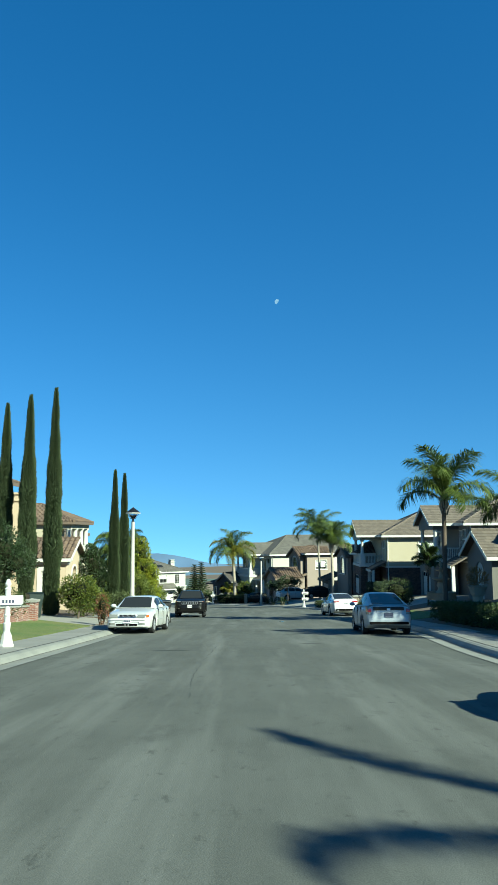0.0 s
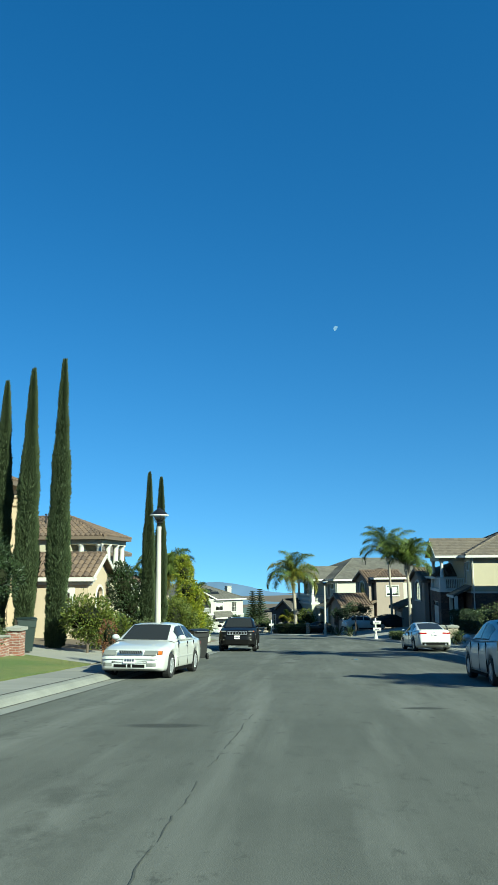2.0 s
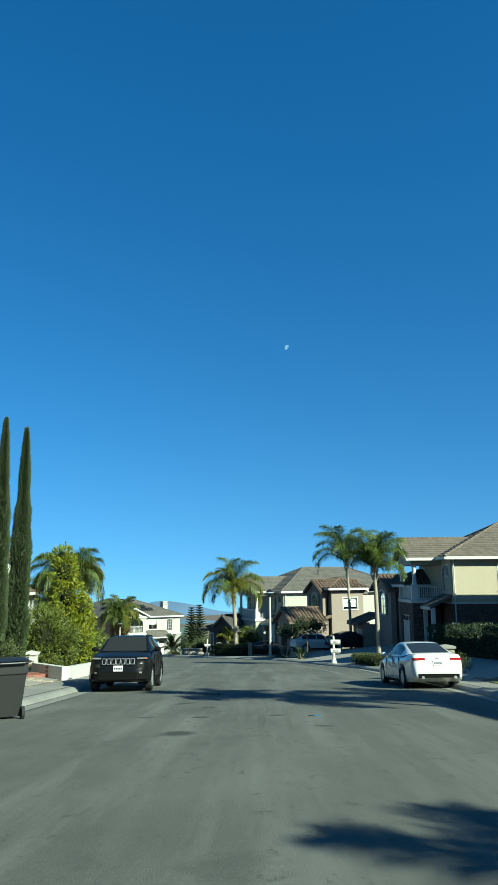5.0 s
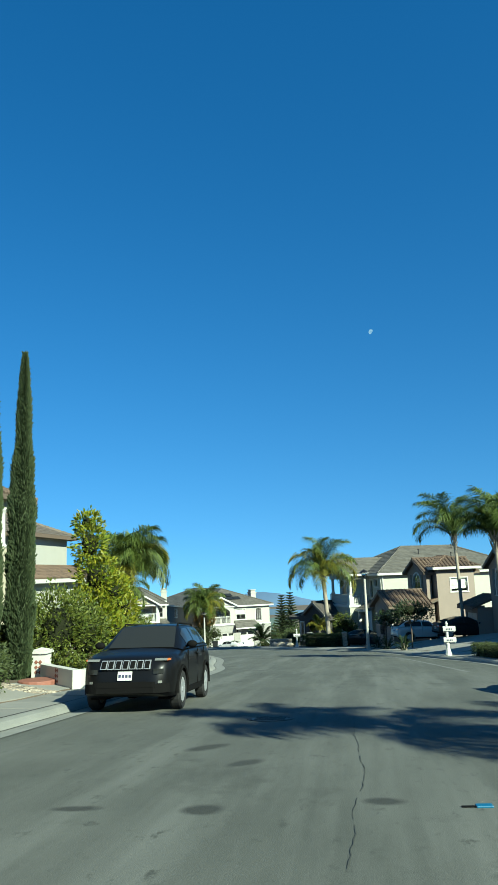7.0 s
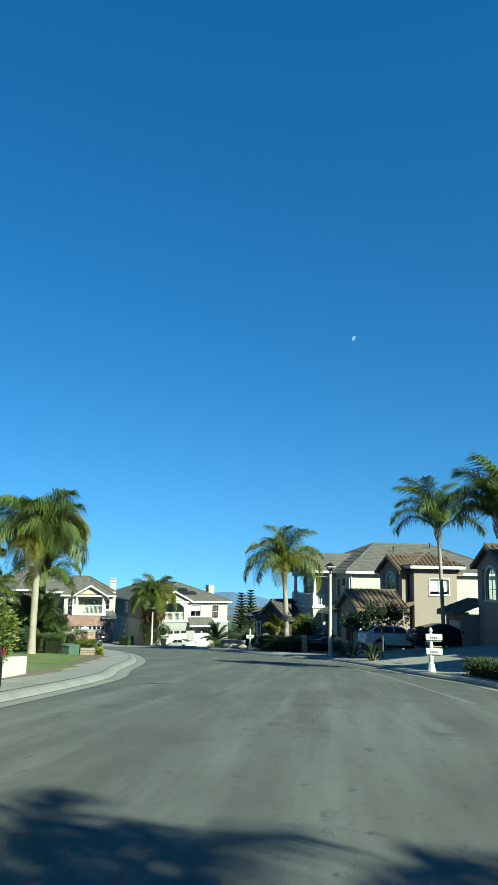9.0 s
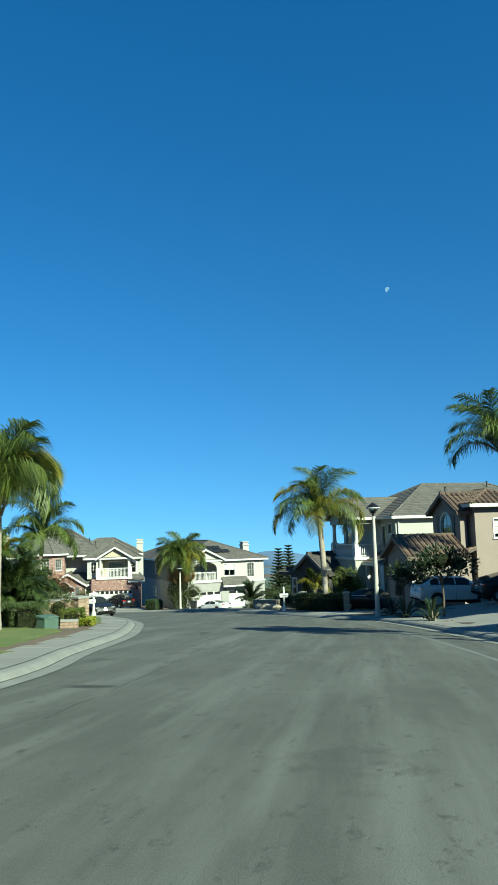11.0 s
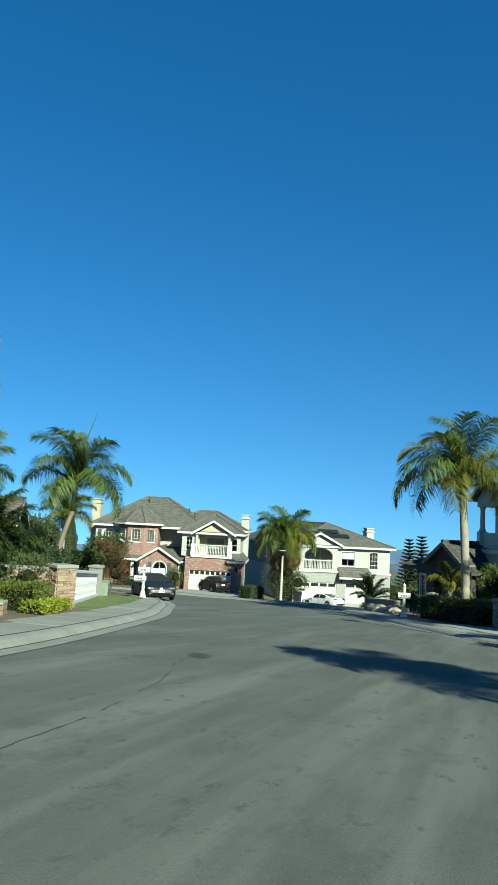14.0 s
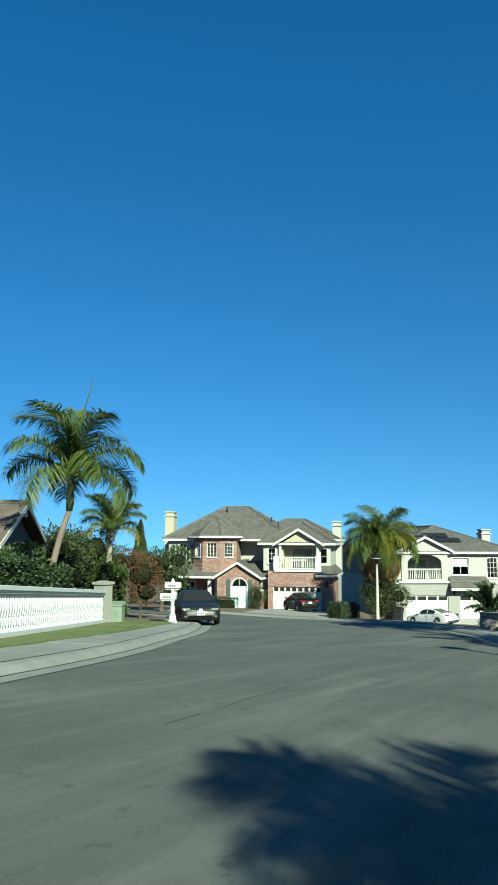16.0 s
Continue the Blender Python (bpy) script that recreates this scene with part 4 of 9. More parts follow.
def balcony_house(m, label, upper, lower, tile, shade_win=True):
    """Two storeys with a gabled balcony wing towards the street over a garage, and a hipped main roof."""
    h = thing("house", m, label, "house", "houses along the street")
    E, D = 6.7, 2.4
    # main body
    B = 20
    fr = [(0.6, 2.0, 4.3, 5.9), (9.6, 10.3, 5.3, 6.1), (8.4, 9.1, 4.1, 6.0)]
    ri = [(3.6, 5.6, 4.2, 6.0), (9.0, 10.6, 4.3, 6.0)]
    ends = box_walls(h, 3, 14, D, B, 3.3, E, upper, fr, ri)
    for u0, u1, a, b in fr:
        window(h, *ends["front"], u0, u1, a, b, 2 if u1 - u0 > 1 else 1, 2 if b - a > 1 else 1, blind=0.5 if u1 - u0 > 1 else 0)
    for u0, u1, a, b in ri:
        window(h, *ends["right"], u0, u1, a, b, 2, 2, blind=0.9)
    box_walls(h, 3, 14, D, B, -2.0, 3.25, lower, [(0.8, 2.2, 0, 2.3)], [(4, 5.5, 1.0, 2.2)])
    window(h, (3, D), (14, D), 0.8, 2.2, 0.05, 2.3, 2, 3)
    window(h, (14, D), (14, B), 4, 5.5, 1.0, 2.2, 2, 2)
    slab_floor(h, 3, 14, D, B, 3.3)
    slab_floor(h, 3, 14, D, B, 0.0)
    hipped(h, (3, 14, D, B, E, 0.47, 0.55), "flat", tile)
    # band between storeys
    s = Shape()
    s.box(2.95, 14.05, D - 0.05, B + 0.05, 3.2, 3.36)
    part("band", s, TRIM, h)
    # wing with garage and balcony
    x0, x1 = 5.8, 11.2
    e2 = box_walls(h, x0, x1, 0, D - 0.01, -2.0, 3.2, lower, [(0.9, 3.9, 0, 2.2)], (), None, ())
    garage_door(h, *e2["front"], 0.9, 3.9, 0, 2.2, 4)
    s = Shape()
    s.box(x0 - 0.1, x1 + 0.1, -0.1, D, 3.2, 3.45)
    part("balcony_floor", s, TRIM, h)
    s = Shape()
    s.box(x0, x1, 0, D + 0.3, 6.15, E)
    part("balcony_beam", s, upper, h)
    for x in (x0 + 0.25, x1 - 0.25):
        s = Shape()
        s.box(x - 0.27, x + 0.27, 0.0, 0.54, 3.45, 4.55)
        part("pedestal", s, TRIM, h)
        column(h, x, 0.27, 4.55, 6.2, 0.17, TRIM)
    baluster_rail(h, (x0 + 0.52, 0.25), (x1 - 0.52, 0.25), 3.45, 4.5, TRIM)
    baluster_rail(h, (x1 - 0.25, 0.54), (x1 - 0.25, D), 3.45, 4.5, TRIM)
    baluster_rail(h, (x0 + 0.25, D), (x0 + 0.25, 0.54), 3.45, 4.5, TRIM)
    gabled(h, (x0, x1, 0, 6.6, E, 0.52, "y", 0.45), "flat", tile)
    gable_wall(h, (x0, 0.02), (x1, 0.02), E, (x1 - x0) / 2 * 0.52, upper)
    # low pent roof over the entry beside the wing
    pl = [[(x1, 0.6, 3.0), (14.5, 0.6, 3.0), (14.0, D, 3.9), (x1, D, 3.9)]]
    roof(h, pl, [], "flat", tile, TRIM, [((x1, 0.6, 3.0), (14.5, 0.6, 3.0))])
    for x in (11.6, 14.2):
        s = Shape()
        s.box(x - 0.14, x + 0.14, 0.75, 1.03, -2.0, 2.95)
        part("porch_post", s, TRIM, h)
    roof_vent(h, 10.5, 9.0, 8.75)
    roof_vent(h, 11.5, 12.5, 8.3)
    roof_vent(h, 9.2, 14.0, 9.3)
    for y in (0.0, 20.2):
        s = Shape()
        s.tube([(14.12, D + 0.2 + y * 0.8, 6.5), (14.12, D + 0.2 + y * 0.8, 0)], 0.05, 6)
        part("downpipe", s, TRIM, h)
    return h


# H2: cream house above the white saloon car
balcony_house(at_corner((14.9, 80.6), (14, 2.4), -90, -5.5), "cream stucco two-storey house with white balcony and stone garage", STUCCO_CREAM, STONE_BROWN, TILE_TAUPE)
# H4: pale house behind the bent street
balcony_house(at_corner((3.3, 112.9), (14, 2.4), -66, -8.45), "pale sage two-storey house with white corner balcony", STUCCO_SAGE, STUCCO_SAGE, TILE_GREY)
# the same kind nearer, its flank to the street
balcony_house(at_corner((19.2, 64.6), (14, 2.4), -90, -4.4), "taupe two-storey house with tiled gables, in shade", STUCCO_GREY_SHADE, STUCCO_GREY_SHADE, TILE_TAUPE)


def entry_gable(m, label, mat):
    """A one-storey tiled wing with a white-edged gable and an arched doorway."""
    h = thing("house_wing", m, label, "house", "houses along the street")
    ends = box_walls(h, 0, 5, 0, 9, -1.5, 2.9, mat, [(1.7, 3.3, 0, 2.5, 0.8)], [(2, 3.2, 0.8, 2.2)])
    s = Shape()
    s.box(1.75, 3.25, 0.1, 0.15, 0, 2.45)
    for x in (1.85, 2.55):
        s.box(x, x + 0.6, 0.08, 0.1, 0.2, 1.1)
        s.box(x, x + 0.6, 0.08, 0.1, 1.3, 2.2)
    part("door", s, DOOR_PALE, h)
    window(h, *ends["right"], 2, 3.2, 0.8, 2.2)
    gabled(h, (0, 5, 0, 9, 2.9, 0.55, "y", 0.45), "flat", TILE_TAUPE)
    gable_wall(h, (0, 0.02), (5, 0.02), 2.9, 2.5 * 0.55, mat)
    slab_floor(h, 0, 5, 0, 9, 0)
    return h


def two_storey(m, w, d, label, mat, tile):
    """A plain two-storey block with windows and a hipped tile roof."""
    h = thing("house", m, label, "house", "houses along the street")
    ho = [(1.5, 3.0, 4.0, 5.4), (w - 3.5, w - 2.0, 4.0, 5.4), (2.0, 4.0, 0.8, 2.2)]
    e = box_walls(h, 0, w, 0, d, -2.5, 6.2, mat, ho, (), (), ())
    for u0, u1, a, b in ho:
        window(h, *e["front"], u0, u1, a, b)
    hipped(h, (0, w, 0, d, 6.2, 0.42, 0.5), "flat", tile)
    slab_floor(h, 0, w, 0, d, 3)
    return h


# the body behind the gabled entry, and an unseen house uphill added to throw shade
two_storey(pose(19.2, 54.5, -2.7, 0, 0, -90), 10.5, 10, "grey stucco house with tiled hip roof, in shade", STUCCO_GREY_SHADE, TILE_TAUPE)
two_storey(pose(15.6, 36.5, -1.4, 0, 0, -90), 15, 11, "unseen taupe stucco house added to shade the pavement's hedge", STUCCO_GREY_SHADE, TILE_TAUPE)
entry_gable(at_corner((14.9, 48.0), (2.5, 0), -90, -2.9), "grey stucco house wing with a gabled arched entry", STUCCO_GREY_SHADE)


def mission_house(m, label, wall_mat, low=True, start=0):
    """Rosy stucco: an upper gable with an arched shuttered window, clay tiles, and a low gabled wing to the street."""
    h = thing("house", m, label, "house", "houses along the street")
    E = 6.3
    X1, Y1 = (11.3, 8.6) if low else (13, 15)
    ri = [(2.0, 3.9, 4.1, 5.3), (6.5, 8.0, 4.1, 5.3)]
    ends = box_walls(h, start, X1, 5, Y1, -2.0, E, wall_mat, (), ri if not low else [(1.3, 2.9, 4.1, 5.3)])
    for u0, u1, a, b in ri if not low else [(1.3, 2.9, 4.1, 5.3)]:
        window(h, *ends["right"], u0, u1, a, b, 2, 2, frame_mat=TRIM, blind=0.8)
    slab_floor(h, start, X1, 5, Y1, 2.9)
    slab_floor(h, start, X1, 5, Y1, 0)
    hipped(h, (start, X1, 5, Y1, E, 0.42, 0.5), "barrel", TILE_CLAY, TRIM)
    # upper gable with arch
    G = 5.85
    e = box_walls(h, 6.2, 10.6, 4.3, 4.99, -2.0, G, wall_mat, [(1.35, 3.05, 3.7, 5.75, 1.0)], (), None, ())
    window(h, *e["front"], 1.35, 3.05, 3.7, 5.75, 2, 3, arch=1.0, trim=0.16, shutters=True)
    gabled(h, (6.2, 10.6, 4.3, 9.0 if low else 6.0, G, 0.5, "y", 0.35), "barrel", TILE_CLAY, BROWN)
    gable_wall(h, (6.2, 4.32), (10.6, 4.32), G, 2.2 * 0.5, wall_mat)
    # low tiled roof over the garage front
    if not low:
        g0 = 3.0
        ff = box_walls(h, g0, 6.0, 3.2, 4.99, -2.0, 2.7, wall_mat, [(0.3, 5.7 - g0, 0, 2.25)], (), None, ())
        garage_door(h, *ff["front"], 0.3, 5.7 - g0, 0, 2.25, 0)
        roof(h, [[(g0 - 0.4, 2.7, 2.75), (6.2, 2.7, 2.75), (6.2, 5.0, 3.6), (g0 - 0.4, 5.0, 3.6)]], [], "barrel", TILE_CLAY, BROWN, [((g0 - 0.4, 2.7, 2.75), (6.2, 2.7, 2.75))])
    if low:
        e = box_walls(h, 8.6, 12.8, 0, 3.3, -2.0, 3.1, wall_mat, [(1.3, 2.9, 0.6, 2.8, 0.9)], (), (), ())
        box_walls(h, 8.6, 10.9, 3.31, 4.99, -2.0, 3.0, wall_mat, None, (), None, ())
        roof(h, [[(8.3, 3.7, 3.0), (11.3, 3.7, 3.0), (11.3, 5.0, 3.5), (8.3, 5.0, 3.5)]], [], "barrel", TILE_CLAY, BROWN)
        s = Shape()
        s.box(9.9, 11.5, 0.3, 0.36, 0.6, 2.9)
        part("niche_back", s, wall_mat, h)
        s = Shape()
        for k in range(9):
            s.box(9.95 + k * 0.185, 9.98 + k * 0.185, -0.1, -0.07, 0.6, 1.35)
        s.box(9.9, 11.5, -0.1, -0.07, 1.32, 1.37)
        part("iron_grille", s, IRON, h)
        s = Shape()
        mm, _ = wall_matrix(*e["front"])
        arch_ring(s, 1.3, 2.9, 2.9, 0.9, 0.14, -0.05, 0.02, mm)
        s.box(8.5, 12.9, -0.08, 0.0, -0.2, 0.35)
        part("trim", s, wall_mat, h)
        gabled(h, (8.6, 12.8, 0, 3.3, 3.1, 0.5, "y", 0.4), "barrel", TILE_CLAY, BROWN)
        gable_wall(h, (8.6, 0.02), (12.8, 0.02), 3.1, 2.1 * 0.5, wall_mat)
        # quatrefoil vent in the gable
        s = Shape()
        for a in range(4):
            s.lathe([(0.1, -0.03), (0.1, 0.0)], 8, Matrix.Translation((10.7 + 0.11 * math.cos(a * math.pi / 2), 0.0, 3.85 + 0.11 * math.sin(a * math.pi / 2))) @ Matrix.Rotation(math.pi / 2, 4, "X"))
        part("gable_vent", s, STUCCO_UNLIT, h)
        s = Shape()
        s.tube([(12.95, -0.05, 0), (12.95, -0.05, 1.9)], 0.06, 6)
        s.box(12.8, 13.1, -0.2, 0.1, -0.05, 0.1)
        part("downpipe", s, TRIM, h)
    return h


mission_house(at_corner((3.0, 101.1), (10.7, 0), -72, -7.6), "rosy stucco house with clay tile roofs and arched niche", STUCCO_PINK, True, 5.9)
mission_house(at_corner((10.8, 91.6), (8.4, 3.6), -80, -7.2), "rosy stucco house with arched shuttered window, in shade", STUCCO_PINK, False, 7.4)


def dark_bungalow():
    h = thing("house", at_corner((-4.3, 117.3), (2.1, 0), -42, -9.3), "taupe single-storey house, coloured dark as unlit, with an arched gabled porch", "house", "houses along the street")
    fr = [(0.25, 0.75, 0.4, 2.4), (1.55, 2.65, 0, 2.7, 0.9)]
    ends = box_walls(h, 0, 4.4, 0, 6, -1.5, 3.2, STUCCO_UNLIT, fr, (), (), ())
    window(h, *ends["front"], 0.25, 0.75, 0.4, 2.4, 1, 3)
    s = Shape()
    s.box(1.55, 2.65, 0.6, 0.7, 0, 2.7)
    part("door", s, BROWN, h)
    gabled(h, (1.1, 4.0, -0.05, 6, 3.3, 0.75, "y", 0.3), "flat", TILE_SLATE, STUCCO_GREY_SHADE)
    gable_wall(h, (1.1, -0.04), (4.0, -0.04), 3.2, 1.25, STUCCO_UNLIT)
    hipped(h, (-1.2, 4.4, 0.4, 7, 2.9, 0.35, 0.4), "flat", TILE_SLATE, STUCCO_UNLIT)
    slab_floor(h, 0, 4.4, 0, 6, 0)


dark_bungalow()


TILE_CLAY_ONE = island_mat("clay_roof_tile_single", (0.15, 0.0992, 0.0644), (0.075, 0.0508, 0.0368), 0.8, by="object")


def tan_house():
    """The low gabled wing, the two-storey block with a columned loggia behind it, and the tall block nearer."""
    h = thing("house", at_corner((-12.5, 50.4), (0, 0), 90, -3.45), "tan stucco house with clay barrel tiles and white mouldings", "house", "houses along the street")
    e = box_walls(h, 0, 4.3, 0, 9, -1.0, 3.35, STUCCO_TAN, [(1.55, 2.85, 0.0, 2.75, 0.9)], (), (), [(7.3, 7.95, 0.9, 2.5)])
    s = Shape()
    s.box(1.5, 2.9, 0.35, 0.4, 0, 2.75)
    part("niche_back", s, STUCCO_TAN, h)
    s = Shape()
    mm, _ = wall_matrix(*e["front"])
    arch_ring(s, 1.55, 2.85, 2.75, 0.9, 0.14, -0.05, 0.02, mm)
    s.box(1.41, 1.55, -0.05, 0.02, 0, 2.17, mm)
    s.box(2.85, 2.99, -0.05, 0.02, 0, 2.17, mm)
    part("arch_moulding", s, TRIM, h)
    window(h, *e["left"], 7.3, 7.95, 0.9, 2.5, 1, 2, trim=0.28)
    gabled(h, (0, 4.3, 0, 8.4, 3.35, 0.52, "y", 0.4), "barrel", TILE_CLAY, TRIM, TILE_CLAY_ONE)
    gable_wall(h, (0, 0.02), (4.3, 0.02), 3.35, 2.15 * 0.52, STUCCO_TAN)
    s = Shape()
    for k, (o, z) in enumerate(((0.10, 2.95), (0.2, 3.07), (0.32, 3.2))):
        s.box(-o, 0.0, -o, 9, z, z + 0.11)
        s.box(0, 0.55, -o, 0.0, z, z + 0.11)
        s.box(3.75, 4.3 + o, -o, 0.0, z, z + 0.11)
    part("cornice", s, TRIM, h)
    s = Shape()
    s.tube([(-0.15, 1.2, 3.0), (-0.12, 1.2, 2.7), (-0.08, 1.2, -0.5)], 0.05, 6)
    part("downpipe", s, TRIM, h)
    slab_floor(h, 0, 4.3, 0, 9, 0)
    # upper block with loggia
    x0, x1, y0, y1 = 9.9, 16.6, 2.2, 14
    box_walls(h, x0, x1, y0 + 2.2, y1, -1.5, 6.0, STUCCO_CREAM, [(2.2, 4.0, 3.2, 5.0)], (), (), [(5.5, 7.0, 3.4, 4.8)])
    window(h, (x0, y0 + 2.2), (x1, y0 + 2.2), 2.2, 4.0, 3.2, 5.0)
    window(h, (x0, y1), (x0, y0 + 2.2), 5.5, 7.0, 3.4, 4.8)
    box_walls(h, x0, x1, y0, y0 + 2.19, -1.5, 2.9, STUCCO_CREAM, (), (), None, ())
    s = Shape()
    s.box(x0 - 0.05, x1 + 0.05, y0 - 0.05, y0 + 2.2, 5.45, 6.0)
    part("loggia_beam", s, STUCCO_CREAM, h)
    s = Shape()
    s.box(x0 - 0.05, x1 + 0.05, y0 - 0.05, y0 + 0.2, 2.9, 3.7)
    part("loggia_parapet", s, STUCCO_CREAM, h)
    for x in (x0 + 0.25, x0 + 2.4, x0 + 4.6, x1 - 0.25):
        column(h, x, y0 + 0.2, 3.7, 5.48, 0.22, TRIM)
    column(h, x0 + 0.25, y0 + 1.5, 2.95, 5.48, 0.22, TRIM)
    slab_floor(h, x0, x1, y0, y1, 2.95)
    hipped(h, (x0, x1, y0, y1, 6.0, 0.42, 0.38), "barrel", TILE_CLAY, BROWN)
    roof_vent(h, x0 + 2, 7, 7.3)
    # link block
    box_walls(h, 4.4, 9.8, 6.5, 14, -1.5, 4.2, STUCCO_CREAM, (), (), (), ())
    hipped(h, (4.4, 9.8, 6.5, 14, 4.2, 0.3, 0.2), "barrel", TILE_CLAY, BROWN)


tan_house()


def near_house():
    h = thing("house", at_corner((-15.5, 47.6), (12, 0), 90, -1.8), "tall tan house with brown soffits and tiled gables", "house", "houses along the street")
    e = box_walls(h, 0, 12, 0, 11, -1.5, 6.6, STUCCO_TAN, [(7.5, 9.0, 3.9, 5.5), (2.0, 3.5, 3.9, 5.5), (2.5, 4.5, 0.6, 2.2)], [(3, 5, 3.8, 5.4)], (), [(6, 8, 3.8, 5.4)])
    window(h, *e["front"], 7.5, 9.0, 3.9, 5.5)
    window(h, *e["front"], 2.0, 3.5, 3.9, 5.5)
    window(h, *e["front"], 2.5, 4.5, 0.6, 2.2)
    window(h, *e["right"], 3, 5, 3.8, 5.4)
    window(h, *e["left"], 6, 8, 3.8, 5.4)
    slab_floor(h, 0, 12, 0, 11, 3.2)
    slab_floor(h, 0, 12, 0, 11, 0)
    gabled(h, (0, 12, 0, 11, 6.6, 0.35, "x", 0.6), "barrel", TILE_CLAY, BROWN)
    gable_wall(h, (12, 0), (12, 11), 6.6, 5.5 * 0.35, STUCCO_TAN)
    gable_wall(h, (0, 11), (0, 0), 6.6, 5.5 * 0.35, STUCCO_TAN)
    e = box_walls(h, 0.4, 4.6, -1.6, -0.01, -1.5, 2.9, STUCCO_TAN, [(1.2, 3.0, 0.7, 2.2)], (), None, ())
    window(h, *e["front"], 1.2, 3.0, 0.7, 2.2)
    gabled(h, (0.4, 4.6, -1.6, 0.3, 2.9, 0.55, "y", 0.4), "barrel", TILE_TAUPE, TRIM)
    gable_wall(h, (0.4, -1.58), (4.6, -1.58), 2.9, 2.1 * 0.55, STUCCO_TAN)
    chimney(h, 11.2, -0.5, -1.5, 6.0, 0.9, 0.9, STUCCO_TAN)


near_house()


def brick_house():
    h = thing("house", pose(-42.6, 139.6, -11.75, 0, 0, 17), "red brick and white stucco house with grey tile roofs", "house", "houses at the bend")
    # garage block
    e = box_walls(h, 9.3, 15.5, 0, 6, -1.0, 3.6, BRICK, [(0.5, 5.1, 0, 2.15)], (), None, ())
    garage_door(h, *e["front"], 0.5, 5.1, 0, 2.15, 8)
    s = Shape()
    s.box(9.35, 9.8, -0.035, 0, 2.15, 2.3)
    s.box(9.8, 14.4, -0.05, 0.0, 2.15, 2.36)
    part("lintel", s, BRICK, h)
    roof(h, [[(13.9, -0.35, 3.35), (15.9, -0.35, 3.35), (15.3, 1.0, 4.1), (13.9, 1.0, 4.1)], [(15.9, -0.35, 3.35), (15.9, 6.5, 3.35), (15.2, 6.0, 4.1), (15.2, 1.0, 4.1)]], [], "flat", TILE_GREY, TRIM,
         [((13.9, -0.35, 3.3), (15.9, -0.35, 3.3)), ((15.9, -0.35, 3.3), (15.9, 6.5, 3.3))])
    # upper floor over the garage, with the balcony
    wl = [(0.45, 1.15, 4.3, 5.7)]
    wall(h, "front_wall", (8.7, 0.9), (10.4, 0.9), 3.6, 6.3, STUCCO_WHITE, wl)
    window(h, (8.7, 0.9), (10.4, 0.9), 0.45, 1.15, 4.3, 5.7, 2, 3)
    wl = [(0.3, 0.95, 4.3, 5.7)]
    wall(h, "front_wall", (13.9, 0.9), (15.2, 0.9), 3.6, 6.3, STUCCO_WHITE, wl)
    window(h, (13.9, 0.9), (15.2, 0.9), 0.3, 0.95, 4.3, 5.7, 1, 2)
    wall(h, "right_wall", (15.2, 1.13), (15.2, 8), 3.6, 6.3, STUCCO_WHITE)
    wall(h, "left_wall", (8.7, 4), (8.7, 1.13), 3.6, 6.3, STUCCO_WHITE)
    wl = [(0.9, 2.9, 3.65, 5.7)]
    wall(h, "balcony_wall", (10.4, 2.3), (13.9, 2.3), 3.6, 6.3, STUCCO_CREAM, wl)
    window(h, (10.4, 2.3), (13.9, 2.3), 0.9, 2.9, 3.65, 5.7, 2, 1, blind=0.6)
    for x in (10.41, 13.68):
        s = Shape()
        s.box(x, x + 0.21, 1.13, 2.29, 3.6, 6.3)
        part("balcony_cheek", s, STUCCO_CREAM, h)
    s = Shape()
    s.box(9.9, 14.4, -0.15, 2.3, 3.55, 3.75)
    part("balcony_floor", s, TRIM, h)
    for x in (10.1, 14.1):
        s = Shape()
        s.box(x - 0.25, x + 0.25, -0.1, 0.4, 3.75, 5.0)
        part("pedestal", s, TRIM, h)
    column(h, 10.35, 0.75, 3.75, 6.05, 0.17, TRIM)
    column(h, 13.95, 0.75, 3.75, 6.05, 0.17, TRIM)
    baluster_rail(h, (10.35, 0.1), (13.85, 0.1), 3.75, 4.95, TRIM, 0.17)
    gabled(h, (10.2, 14.2, 0.55, 7, 6.15, 0.6, "y", 0.45), "flat", TILE_GREY, TRIM)
    gable_wall(h, (10.2, 0.57), (14.2, 0.57), 6.1, 1.2, STUCCO_CREAM)
    hipped(h, (8.7, 15.2, 0.95, 9, 6.25, 0.55, 0.5), "flat", TILE_GREY, TRIM)
    # octagonal brick bay
    c, r = Vector((3.4, 3.6)), 2.45
    pts = [(c.x + r * math.cos(radians(-157.5 + 45 * k)), c.y + r * math.sin(radians(-157.5 + 45 * k))) for k in range(8)]
    for k in range(4):
        p0, p1 = pts[k], pts[k + 1]
        ln = math.dist(p0, p1)
        if k in (0, 1, 2):
            hole = [(ln / 2 - 0.5, ln / 2 + 0.5, 4.8, 6.2)]
            wall(h, "bay_wall", p0, p1, 3.2, 6.9, BRICK, hole)
            window(h, p0, p1, ln / 2 - 0.5, ln / 2 + 0.5, 4.8, 6.2, 3, 4, trim=0.02)
        else:
            wall(h, "bay_wall", p0, p1, 3.2, 6.9, BRICK)
    rr = r + 0.5
    op = [(c.x + rr * math.cos(radians(-157.5 + 45 * k)), c.y + rr * math.sin(radians(-157.5 + 45 * k)), 6.9) for k in range(8)]
    top = (c.x, c.y, 8.95)
    roof(h, [[op[k], op[(k + 1) % 8], top] for k in range(8)], [(op[k], top) for k in range(8)], "flat", TILE_GREY, TRIM, [(op[k], op[(k + 1) % 8]) for k in range(4)])
    # left upper wall with arched shuttered window
    hl = [(0.8, 2.2, 4.0, 6.1, 1.0)]
